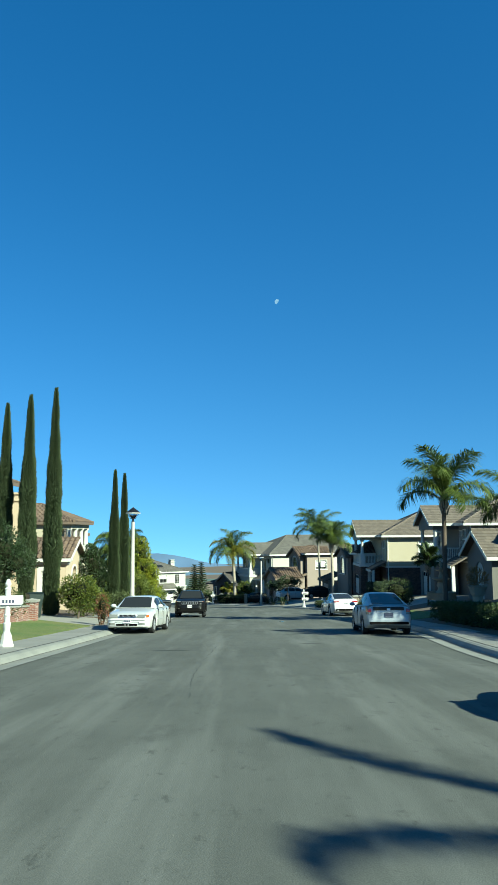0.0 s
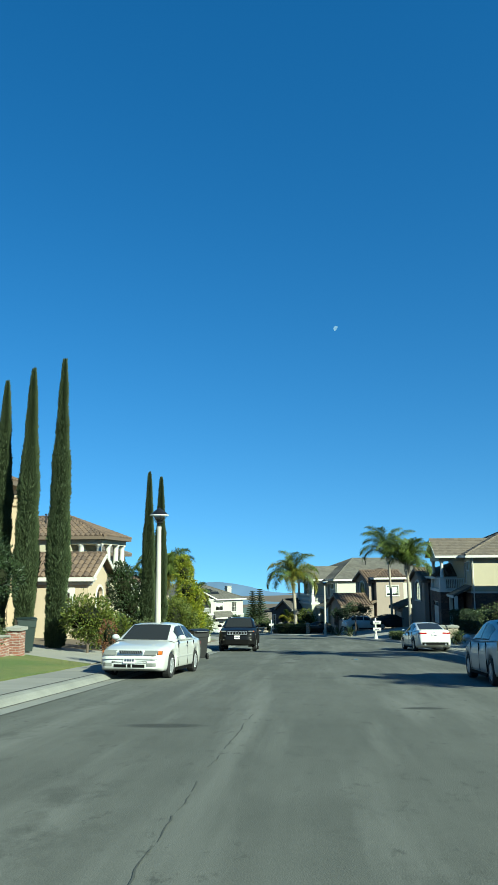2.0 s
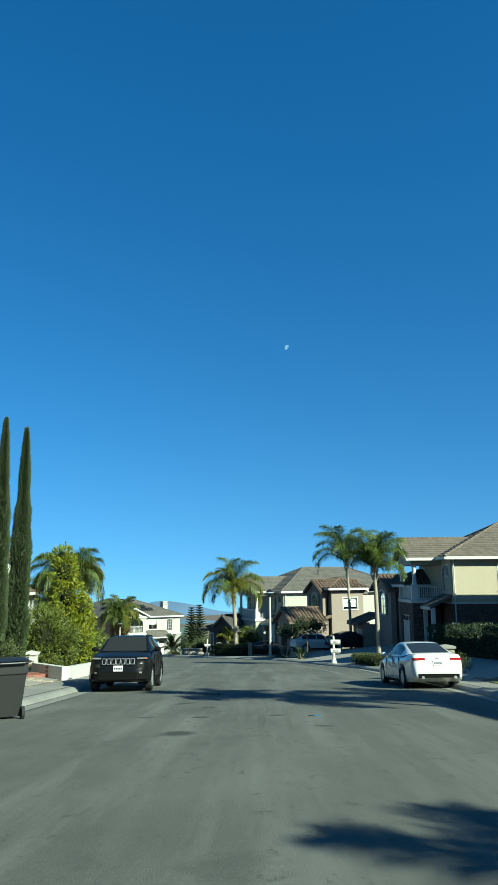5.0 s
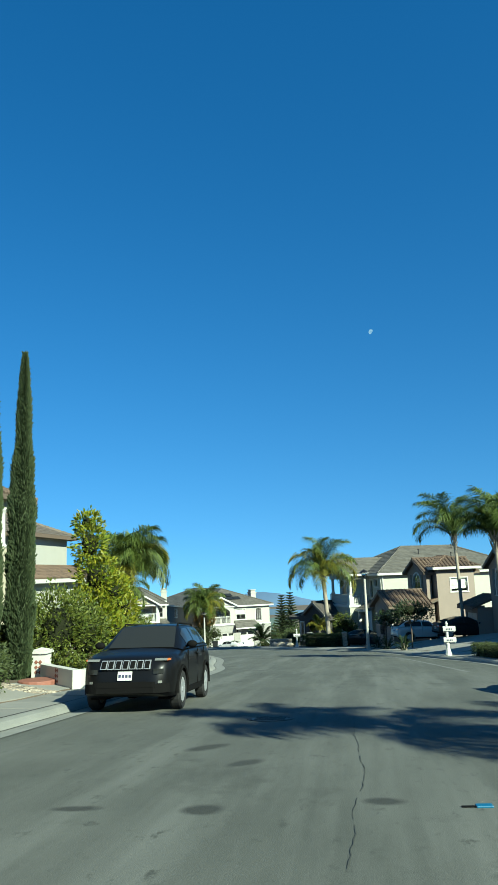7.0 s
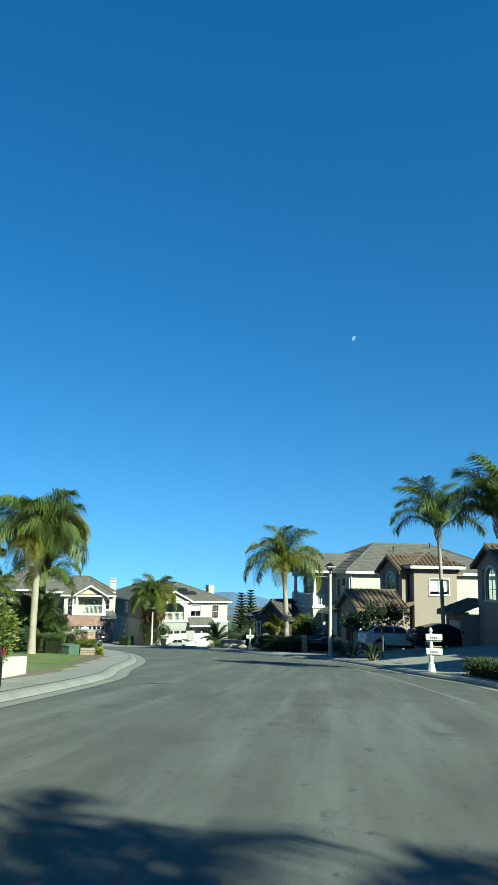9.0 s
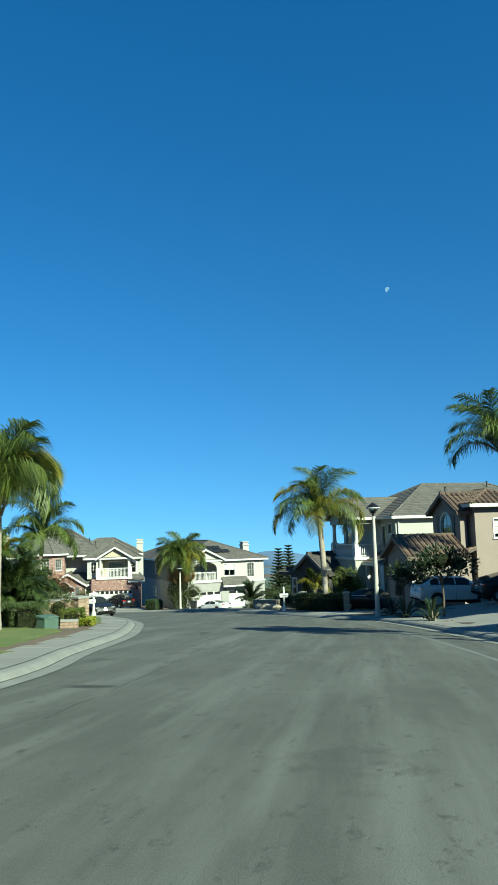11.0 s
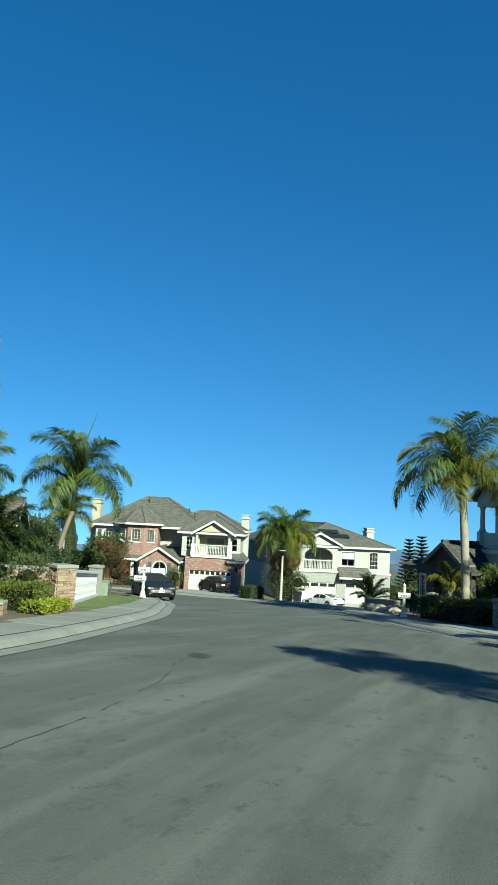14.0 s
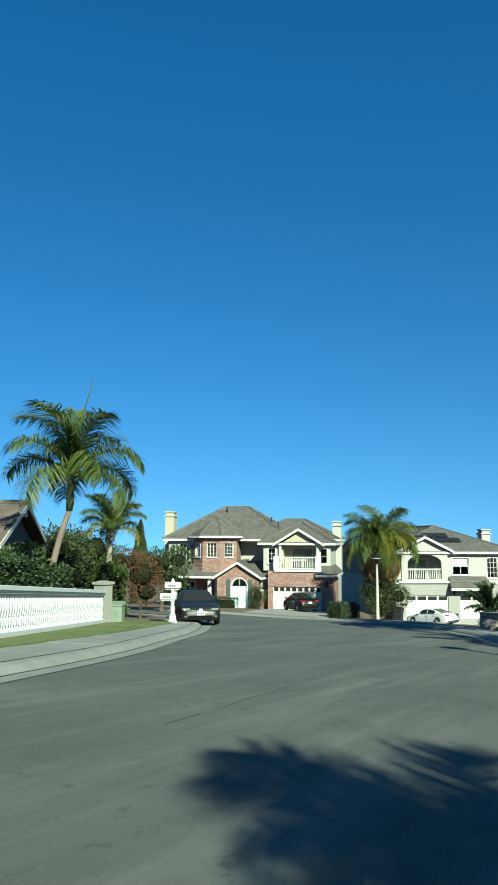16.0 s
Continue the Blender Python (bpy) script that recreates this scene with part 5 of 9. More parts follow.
    wall(h, "front_wall", (-1.7, 3.4), (1.5, 3.4), 3.2, 6.7, STUCCO_WHITE, hl)
    window(h, (-1.7, 3.4), (1.5, 3.4), 0.8, 2.2, 4.0, 6.1, 4, 5, arch=1.0, trim=0.1, shutters=True)
    wall(h, "left_wall", (-1.7, 12.77), (-1.7, 3.63), -1.0, 6.7, STUCCO_WHITE)
    wall(h, "back_wall", (15.2, 13), (-1.7, 13), -1.0, 6.7, STUCCO_WHITE)
    wall(h, "right_wall", (15.2, 8), (15.2, 12.77), -1.0, 6.7, STUCCO_WHITE)
    wall(h, "front_wall", (1.5, 5.0), (8.7, 5.0), 3.2, 6.7, STUCCO_WHITE)
    hipped(h, (-1.7, 10.6, 3.4, 13, 6.6, 0.64, 0.5), "flat", TILE_GREY, TRIM)
    hipped(h, (6.0, 15.2, 6.0, 13, 6.6, 0.52, 0.5), "flat", TILE_GREY, TRIM)
    slab_floor(h, -1.5, 15.2, 3.6, 13, 3.3)
    # lower floor: porch, brick gable with the arched door
    wall(h, "front_wall", (-0.3, 3.2), (4.2, 3.2), -1.0, 3.2, BRICK, [(0.5, 1.5, 0.9, 2.3)])
    window(h, (-0.3, 3.2), (4.2, 3.2), 0.5, 1.5, 0.9, 2.3)
    roof(h, [[(-0.8, 0.6, 3.0), (9.3, 0.6, 3.0), (9.3, 3.6, 4.4), (-0.8, 3.6, 4.4)]], [], "flat", TILE_GREY, TRIM, [((-0.8, 0.6, 2.98), (4.4, 0.6, 2.98)), ((8.3, 0.6, 2.98), (9.3, 0.6, 2.98))])
    for x in (-0.2, 3.3, 4.0):
        s = Shape()
        s.box(x - 0.16, x + 0.16, 0.9, 1.22, -1.0, 2.95)
        part("porch_post", s, TRIM, h)
    e = box_walls(h, 4.3, 8.4, 0, 3.2, -1.0, 2.9, BRICK, [(1.45, 2.95, 0.1, 2.85, 1.0)], (), None, ())
    window(h, *e["front"], 1.45, 2.95, 0.1, 2.85, 2, 1, arch=1.0, trim=0.1, shutters=True, sill=False)
    s = Shape()
    s.box(5.8, 6.46, 0.1, 0.14, 0.1, 2.1)
    s.box(6.5, 7.2, 0.1, 0.14, 0.1, 2.1)
    part("door", s, DOOR_PALE, h, "pale blue double door")
    gabled(h, (4.3, 8.4, 0, 5, 2.95, 0.62, "y", 0.35), "flat", TILE_GREY, TRIM)
    gable_wall(h, (4.3, 0.02), (8.4, 0.02), 2.9, 2.05 * 0.62, BRICK)
    wall(h, "front_wall", (8.4, 1.0), (9.3, 1.0), -1.0, 3.2, BRICK, [(0.1, 0.75, 1.7, 2.5)])
    window(h, (8.4, 1.0), (9.3, 1.0), 0.1, 0.75, 1.7, 2.5, 1, 1)
    slab_floor(h, 0, 15.2, 1.2, 13, 0)
    chimney(h, -2.4, 6.2, -1.0, 9.5, 0.95, 1.2, STUCCO_CREAM)
    chimney(h, 15.3, 7.5, 3.4, 8.5, 0.9, 1.2, STUCCO_WHITE)
    for x, y, z in ((3.6, 7.2, 9.5), (8.6, 6.0, 8.4), (9.4, 5.4, 7.9)):
        roof_vent(h, x, y, z)
    # wall lantern
    s = Shape()
    s.lathe([(0.05, 0), (0.1, 0.05), (0.12, 0.35), (0.03, 0.45)], 6, Matrix.Translation((14.95, -0.12, 2.2)))
    part("wall_lantern", s, IRON, h)


brick_house()


def white_house():
    h = thing("house", pose(-23.0, 148.0, -12.65, 0, 0, 33), "white stucco and pale stone house with solar panels", "house", "houses at the bend")
    fr = [(1.0, 5.1, 0, 2.25), (6.2, 8.6, 0, 2.25)]
    e = box_walls(h, 0, 11.6, 0, 25.5, -2.0, 3.4, STONE_LIGHT, fr, (), (), [(11, 12.5, 1, 2.2)])
    garage_door(h, *e["front"], 1.0, 5.1, 0, 2.25, 4)
    garage_door(h, *e["front"], 6.2, 8.6, 0, 2.25, 2)
    window(h, *e["left"], 11, 12.5, 1, 2.2)
    s = Shape()
    s.box(-0.06, 11.66, -0.06, 0, 3.3, 3.5)
    part("band", s, TRIM, h)
    lw = [(12.0, 13.2, 4.3, 5.7)]
    # White wall on the unlit side: its shade is put into the grey colour.
    wall(h, "left_wall", (0, 25.5), (0, 0.3), 3.4, 6.4, STUCCO_GREY_SHADE, lw)
    window(h, (0, 25.5), (0, 0.3), 12.0, 13.2, 4.3, 5.7)
    wall(h, "back_wall", (11.38, 25.5), (0.22, 25.5), 3.4, 6.4, STUCCO_WHITE)
    wall(h, "right_wall", (11.6, 0.53), (11.6, 25.5), 3.4, 6.4, STUCCO_WHITE)
    fw = [(0.5, 2.1, 4.15, 5.75), (3.9, 4.95, 3.85, 5.8, 0.35)]
    wall(h, "front_wall", (5.2, 0.3), (11.6, 0.3), 3.4, 6.4, STUCCO_WHITE, fw)
    window(h, (5.2, 0.3), (11.6, 0.3), 0.5, 2.1, 4.15, 5.75, 2, 2, blind=0.5)
    window(h, (5.2, 0.3), (11.6, 0.3), 3.9, 4.95, 3.85, 5.8, 3, 4, arch=0.35)
    # balcony under the gable
    wall(h, "balcony_wall", (0.3, 2.0), (5.2, 2.0), 3.4, 6.4, STUCCO_WHITE, [(1.2, 3.4, 3.5, 5.6)])
    window(h, (0.3, 2.0), (5.2, 2.0), 1.2, 3.4, 3.5, 5.6, 2, 1, blind=0.5)
    wall(h, "balcony_arch", (0.6, -0.05), (5.1, -0.05), 3.5, 6.5, STUCCO_WHITE, [(0.6, 3.9, 3.75, 6.1, 0.5)], 0.3)
    baluster_rail(h, (1.25, 0.1), (4.45, 0.1), 3.6, 4.75, TRIM, 0.17)
    s = Shape()
    s.box(0.3, 5.2, -0.2, 2.0, 3.4, 3.6)
    part("balcony_floor", s, TRIM, h)
    gabled(h, (0.5, 5.2, -0.05, 8, 6.45, 0.5, "y", 0.4), "flat", TILE_GREY, TRIM)
    gable_wall(h, (0.5, -0.03), (5.2, -0.03), 6.45, 2.35 * 0.5, STUCCO_WHITE)
    hipped(h, (0, 11.6, 0.3, 25.5, 6.35, 0.40, 0.5), "flat", TILE_GREY, TRIM)
    roof(h, [[(5.1, -0.9, 3.0), (9.3, -0.9, 3.0), (8.9, 0.3, 4.0), (5.3, 0.3, 4.0)]], [], "flat", TILE_GREY, TRIM, [((5.1, -0.9, 2.95), (9.3, -0.9, 2.95))])
    chimney(h, 11.2, 6.0, 5.5, 8.6, 0.9, 1.2, STUCCO_WHITE)
    slab_floor(h, 0, 11.6, 0.3, 25.5, 3.4)
    slab_floor(h, 0, 11.6, 0.3, 25.5, 0)
    for i, (x, y) in enumerate(((4.0, 2.2), (5.3, 2.2), (6.6, 2.2), (4.4, 3.4), (5.7, 3.4))):
        s = Shape()
        z = 6.35 + (y + 0.2) * 0.4
        m = Matrix.Translation((x, y, z + 0.17)) @ Matrix.Rotation(math.atan(0.4), 4, "X")
        s.box(-0.6, 0.6, -0.5, 0.5, 0, 0.04, m)
        for k in (-0.3, 0, 0.3):
            s.box(k - 0.006, k + 0.006, -0.5, 0.5, 0.04, 0.045, m)
        part("solar_panel", s, CAR_GLASS, h, "black glass solar panel")
    s = Shape()
    s.lathe([(0.05, 0), (0.1, 0.05), (0.12, 0.35), (0.03, 0.45)], 6, Matrix.Translation((5.65, -0.12, 2.3)))
    part("wall_lantern", s, IRON, h)


STONE_LIGHT = ledge_mat("pale_ledge_stone", (0.33, 0.314, 0.278), (0.286, 0.272, 0.24), 0.5, 0.15, 0.72)
white_house()


def left_house():
    """Behind the balustrade's planting: brown tiled gables with white brackets."""
    h = thing("house", at_corner((-26.6, 104.3), (9.6, 3.5), 31, -8.6), "taupe house with brown tiled gables, behind planting", "house", "houses at the bend")
    e = box_walls(h, 0, 9, 0, 7, -1.5, 3.3, STUCCO_GREY_SHADE, [(2, 3.6, 1, 2.4), (6, 8, 1, 2.4)], (), (), ())
    window(h, *e["front"], 2, 3.6, 1, 2.4)
    window(h, *e["front"], 6, 8, 1, 2.4)
    gabled(h, (0, 9, 0, 7, 3.3, 0.45, "x", 0.6), "flat", TILE_TAUPE, TRIM)
    gable_wall(h, (9, 0), (9, 7), 3.3, 1.55, STUCCO_GREY_SHADE)
    box_walls(h, -8, 4, 7.1, 13, -1.5, 4.6, STUCCO_GREY_SHADE, (), (), (), ())
    gabled(h, (-8, 4, 7.1, 13, 4.6, 0.45, "x", 0.6), "flat", TILE_TAUPE, TRIM)
    gable_wall(h, (4, 7.1), (4, 13), 4.6, 1.3, STUCCO_GREY_SHADE)
    for y in (-0.3, 3.5, 7.3):
        s = Shape()
        z = 3.3 + (1.5 if y == 3.5 else -0.15)
        s.box(9.0, 9.55, y - 0.12, y + 0.12, z - 0.3, z)
        part("bracket", s, TRIM, h)
    slab_floor(h, 0, 9, 0, 7, 0)


left_house()


def upper_left_house():
    """Pale house behind the tall shrubs, past the tan one."""
    h = thing("house", pose(-18.2, 73.3, -4.2, 0, 0, 90), "pale stucco house with tiled roof behind tall shrubs", "house", "houses along the street")
    e = box_walls(h, 0, 7.5, 0, 10, -1.5, 5.7, STUCCO_WHITE, (), (), (), [(6.5, 8.0, 3.6, 5.0)])
    window(h, *e["left"], 6.5, 8.0, 3.6, 5.0)
    hipped(h, (0, 7.5, 0, 10, 5.7, 0.42, 0.5), "flat", TILE_TAUPE, BROWN)
    box_walls(h, -2.5, 9, -1.5, -0.01, -1.5, 3.0, STUCCO_WHITE, (), (), None, ())
    roof(h, [[(-3, -2, 3.0), (9, -2, 3.0), (9, 0, 3.8), (-3, 0, 3.8)]], [], "barrel", TILE_CLAY, TRIM, [((-3, -2, 3.0), (9, -2, 3.0))])
    slab_floor(h, 0, 9, 0, 10, 0)


upper_left_house()


def far_house(m, label):
    h = thing("house", m, label, "house", "far houses")
    e = box_walls(h, 0, 12, 0, 10, -6.0, 3.0, STUCCO_GREY_SHADE, [(2, 4, 0.8, 2.2), (7, 9, 0.8, 2.2)], (), (), ())
    window(h, *e["front"], 2, 4, 0.8, 2.2)
    window(h, *e["front"], 7, 9, 0.8, 2.2)
    hipped(h, (0, 12, 0, 10, 3.0, 0.4, 0.5), "flat", TILE_TAUPE, BROWN)
    slab_floor(h, 0, 12, 0, 10, 0)


far_house(pose(-12.0, 172.0, -15.2, 0, 0, 20), "brown-roofed house farther down the hill")

# ---- distance: hazy mountain ridges, valley and the daytime moon ----
def ridge(name, dist, base, el, peak, mat, seed, label, rough=0.3):
    """A range seen end to end: a broken crest over folded flanks."""
    s = Shape()
    n_rows = 9
    rows = [[] for _ in range(n_rows)]
    for k in range(361):
        az = radians(-75 + 150 * k / 360)
        n = noise.fractal((az * 9 + seed, seed, 0), 0.9, 2.1, 7)
        hump = peak * math.exp(-((math.degrees(az) + 7.3) / 3.4) ** 2)
        top = -6 + dist * math.tan(radians(el + hump + rough * n))
        for j in range(n_rows):
            f = j / (n_rows - 1)
            fold = 0.02 * math.sin(math.pi * f) * noise.fractal((az * 30 + seed, f * 2.0, seed), 0.8, 2.0, 5)
            d = dist * (1 + 0.06 * f + fold)
            rows[j].append((d * math.sin(az), d * math.cos(az), base + (top * (1 + 0.06 * f) - base) * f ** 0.9))
    s.grid(rows)
    tagged(part(name, s, mat, smooth=True), label, "mountains", "", "structure")


# Aerial haze painted into the ridges: bluish base colour plus a faint glow.
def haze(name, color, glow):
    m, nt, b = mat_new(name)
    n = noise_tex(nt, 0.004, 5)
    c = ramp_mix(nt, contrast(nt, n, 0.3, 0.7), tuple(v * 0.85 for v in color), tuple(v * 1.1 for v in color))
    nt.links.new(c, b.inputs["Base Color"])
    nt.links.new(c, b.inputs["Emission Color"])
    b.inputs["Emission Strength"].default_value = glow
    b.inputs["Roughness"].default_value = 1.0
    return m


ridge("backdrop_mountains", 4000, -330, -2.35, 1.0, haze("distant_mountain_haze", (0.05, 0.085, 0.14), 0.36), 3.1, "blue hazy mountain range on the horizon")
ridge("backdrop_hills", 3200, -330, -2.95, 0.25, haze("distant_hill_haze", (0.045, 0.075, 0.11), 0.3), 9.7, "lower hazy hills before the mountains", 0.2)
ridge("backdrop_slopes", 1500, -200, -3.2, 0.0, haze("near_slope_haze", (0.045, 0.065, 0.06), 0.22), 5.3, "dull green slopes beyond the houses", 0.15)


def moon():
    m, nt, b = mat_new("pale_daytime_moon")
    nt.nodes.remove(b)
    e = nt.nodes.new("ShaderNodeEmission")
    n = noise_tex(nt, 0.12, 3)
    c = ramp_mix(nt, contrast(nt, n, 0.35, 0.65), (0.22, 0.42, 0.72), (0.42, 0.62, 0.90))
    nt.links.new(c, e.inputs["Color"])
    e.inputs["Strength"].default_value = 0.42
    nt.links.new(e.outputs[0], nt.nodes["Material Output"].inputs["Surface"])
    s = Shape()
    pts = []
    r = 15.0
    for k in range(32):
        a = 2 * math.pi * k / 32
        w = 1.0 if math.cos(a) > 0 else 0.35
        pts.append((r * w * math.cos(a), r * math.sin(a)))
    way = Vector((0.04, 0.97, 0.315)).normalized()
    mm = look(way * 4300, (0, 0, 0)) @ Matrix.Rotation(radians(35), 4, "Z")
    s.prism(pts, -0.5, 0.5, mm)
    tagged(part("moon", s, m), "pale gibbous moon in the daytime sky", "moon", "", "structure")


moon()

# ---- plants ----
def leaf_shape(s, p, d, up, length, width, fold=0.25):
    """One leaf: two folded halves."""
    d = d.normalized()
    side = d.cross(up)
    side = side.normalized() if side.length > 1e-4 else Vector((1, 0, 0))
    n = side.cross(d)
    mid = p + d * length * 0.5
    s.add([p, mid + side * width * 0.5 + n * width * fold, p + d * length, mid - side * width * 0.5 + n * width * fold], [(0, 1, 2), (0, 2, 3)])


def rand_dir(rnd):
    while True:
        v = Vector((rnd.uniform(-1, 1), rnd.uniform(-1, 1), rnd.uniform(-1, 1)))
        if 0.05 < v.length < 1:
            return v.normalized()


def foliage(blobs, n, length, width, rnd, lift=0.3, inner=0.55):
    """Leaves over and within a set of uneven balls (centre, radii)."""
    s = Shape()
    areas = [r[0] * r[2] for _, r in blobs]
    total = sum(areas)
    for (c, r), a in zip(blobs, areas):
        c = Vector(c)
        for _ in range(max(1, int(n * a / total))):
            d = rand_dir(rnd)
            k = rnd.uniform(inner, 1.0) ** 0.6 * (1 + 0.34 * noise.noise((c + d * 2.3) * 1.7) + 0.16 * noise.noise((c + d * 2.3) * 5.0))
            p = c + Vector((d.x * r[0], d.y * r[1], d.z * r[2])) * k
            if noise.noise(p * 2.6 + c) < -0.18 and rnd.random() < 0.75:
                continue
            way = (d + rand_dir(rnd) * 0.8 + Vector((0, 0, lift))).normalized()
            leaf_shape(s, p, way, rand_dir(rnd), length * rnd.uniform(0.7, 1.3), width * rnd.uniform(0.7, 1.3))
    return s


def core(blobs, k=0.62):
    """Dark solid filler behind the leaves; its colour stands in for inner shade."""
    s = Shape()
    for c, r in blobs:
        prof = [(max(0.01, math.sin(a)) * k, -math.cos(a) * k * r[2] + c[2]) for a in np.linspace(0.05, math.pi - 0.05, 8)]
        n = 10
        v = [(c[0] + q * r[0] * math.cos(j * 2 * math.pi / n) * (1 + 0.15 * math.sin(j * 3.1)), c[1] + q * r[1] * math.sin(j * 2 * math.pi / n), z) for q, z in prof for j in range(n)]
        f = [(i * n + j, i * n + (j + 1) % n, (i + 1) * n + (j + 1) % n, (i + 1) * n + j) for i in range(len(prof) - 1) for j in range(n)]
        s.add(v, f)
    return s


def bush(name, x, y, blobs, n, length, width, mat, label, category="bush", seed=1, trunk=None, z=None, group="", lift=0.3):
    rnd = random.Random(seed)
    t = thing(name, pose(x, y, yz(x, y) if z is None else z), label, category, group)
    part("foliage", foliage(blobs, n, length, width, rnd, lift), mat, t)
    part("inner_core", core(blobs, 0.5), SHADE_CORE, t)
    if trunk:
        h, r = trunk
        s = Shape()
        s.tube([(0, 0, -0.15), (0.03, 0.02, h * 0.5), (0, 0.03, h)], [r * 1.3, r, r * 0.8], 8)
        part("trunk", s, BARK_DARK, t)
    for k in range(7):
        c, rr = blobs[k % len(blobs)]
        end = Vector(c) + rand_dir(rnd) * 0.7 * min(rr)
        start = Vector((rnd.uniform(-0.08, 0.08), rnd.uniform(-0.08, 0.08), trunk[0] * 0.9 if trunk else -0.1))
        s = Shape()
        s.tube([start, (start + end) / 2 + rand_dir(rnd) * 0.1, end], [0.03, 0.02, 0.008], 5)
        part("stem", s, BARK_DARK, t)
    return t


def hedge(name, line, width, height, mat, label, n_per_m=520, seed=3, length=0.07, z=None):
    """A clipped hedge along a line on the ground."""
    rnd = random.Random(seed)
    x0, y0 = line[0]
    base = yz(x0, y0) if z is None else z
    t = thing(name, pose(x0, y0, base), label, "hedge")
    s, inner = Shape(), Shape()
    for (xa, ya), (xb, yb) in zip(line, line[1:]):
        a, b = Vector((xa - x0, ya - y0, yz(xa, ya) - base)), Vector((xb - x0, yb - y0, yz(xb, yb) - base))
        d = (b - a).normalized()
        side = Vector((-d.y, d.x, 0)).normalized()
        ln = (b - a).length
        k = 0.30
        v = []
        for p in (a + d * min(0.3 * width, 0.3 * ln), b - d * min(0.3 * width, 0.3 * ln)):
            for sx, sz in ((-k, -0.1), (k, -0.1), (k, 0.72), (-k, 0.72)):
                v.append(p + side * width * sx + Vector((0, 0, height * sz)))
        inner.add(v, [(0, 1, 2, 3), (7, 6, 5, 4), (0, 4, 5, 1), (1, 5, 6, 2), (2, 6, 7, 3), (3, 7, 4, 0)])
        for _ in range(int(n_per_m * ln * (width + height))):
            u = rnd.uniform(0, ln)
            q = rnd.uniform(-0.5, 0.5) * width
            z = rnd.random() ** 0.8 * height
            pick = rnd.random()
            deep = rnd.uniform(0.82, 1.0)
            if pick < 0.08:
                u, out = (0.0, -d) if rnd.random() < 0.5 else (ln, d)
            elif pick < 0.08 + 0.92 * width / (width + 1.6 * height):
                z, out = height * deep, Vector((0, 0, 1))
            else:
                sgn = 1 if rnd.random() < 0.5 else -1
                q, out = sgn * width / 2 * deep, side * sgn
            w = 1 + 0.16 * noise.noise((u * 1.1 + x0, q, z * 1.4 + seed)) + 0.08 * noise.noise((u * 4.0, q * 3, z * 4))
            p = a + d * u + side * q * w + Vector((0, 0, (yz(xb, yb) - yz(xa, ya)) * 0 + z * w)) + rand_dir(rnd) * 0.05
            leaf_shape(s, p, (out + rand_dir(rnd) * 0.9 + Vector((0, 0, 0.2))).normalized(), rand_dir(rnd), length * rnd.uniform(0.7, 1.4), length * 0.55)
    part("foliage", s, mat, t)
    part("inner_core", inner, SHADE_CORE, t)
    return t


def cypress_meshes(seed, h, r):
    """A column of upright sprays round a dense core."""
    rnd = random.Random(seed)

    def rad(z):
        f = z / h
        return r * (0.78 + 0.27 * min(1, f * 4)) * (1 - 0.97 * max(0, (f - 0.25) / 0.75) ** 1.7) * (1 + 0.08 * math.sin(z * 1.7 + seed) + 0.06 * math.sin(z * 4.1))
    s = Shape()
    n = int(2300 * h)
    for _ in range(n):
        z = rnd.uniform(0.05, h * 0.985) if rnd.random() < 0.92 else rnd.uniform(h * 0.85, h)
        a = rnd.uniform(0, 2 * math.pi)
        q = rad(z) * rnd.uniform(0.78, 1.08) * (1 + 0.16 * noise.noise((math.cos(a) * 1.4, math.sin(a) * 1.4, z * 1.1 + seed)))
        p = Vector((q * math.cos(a), q * math.sin(a), z))
        d = Vector((math.cos(a) * 0.4, math.sin(a) * 0.4, 1.0)) + rand_dir(rnd) * 0.35
        leaf_shape(s, p, d, Vector((-math.sin(a), math.cos(a), 0)) + rand_dir(rnd) * 0.5, rnd.uniform(0.09, 0.20), rnd.uniform(0.03, 0.055))
    c = Shape()
    c.lathe([(max(0.03, rad(z) * 0.80), z) for z in np.linspace(0.02, h * 0.97, 30)], 14)
    k = Shape()
    k.tube([(0, 0, -0.3), (0, 0, 0.6)], [0.14, 0.1], 8)
    return s, c, k


def cypress(x, y, h, r, seed, label, lean=0.0, z=None):
    t = thing("cypress", pose(x, y, yz(x, y) if z is None else z, 0, lean, seed * 40), label, "tree", "column cypresses")
    s, c, k = cypress_meshes(seed, h, r)
    part("foliage", s, LEAF_CYPRESS, t)
    part("inner_foliage", c, LEAF_CYPRESS, t)
    part("trunk", k, BARK_DARK, t)
    return t


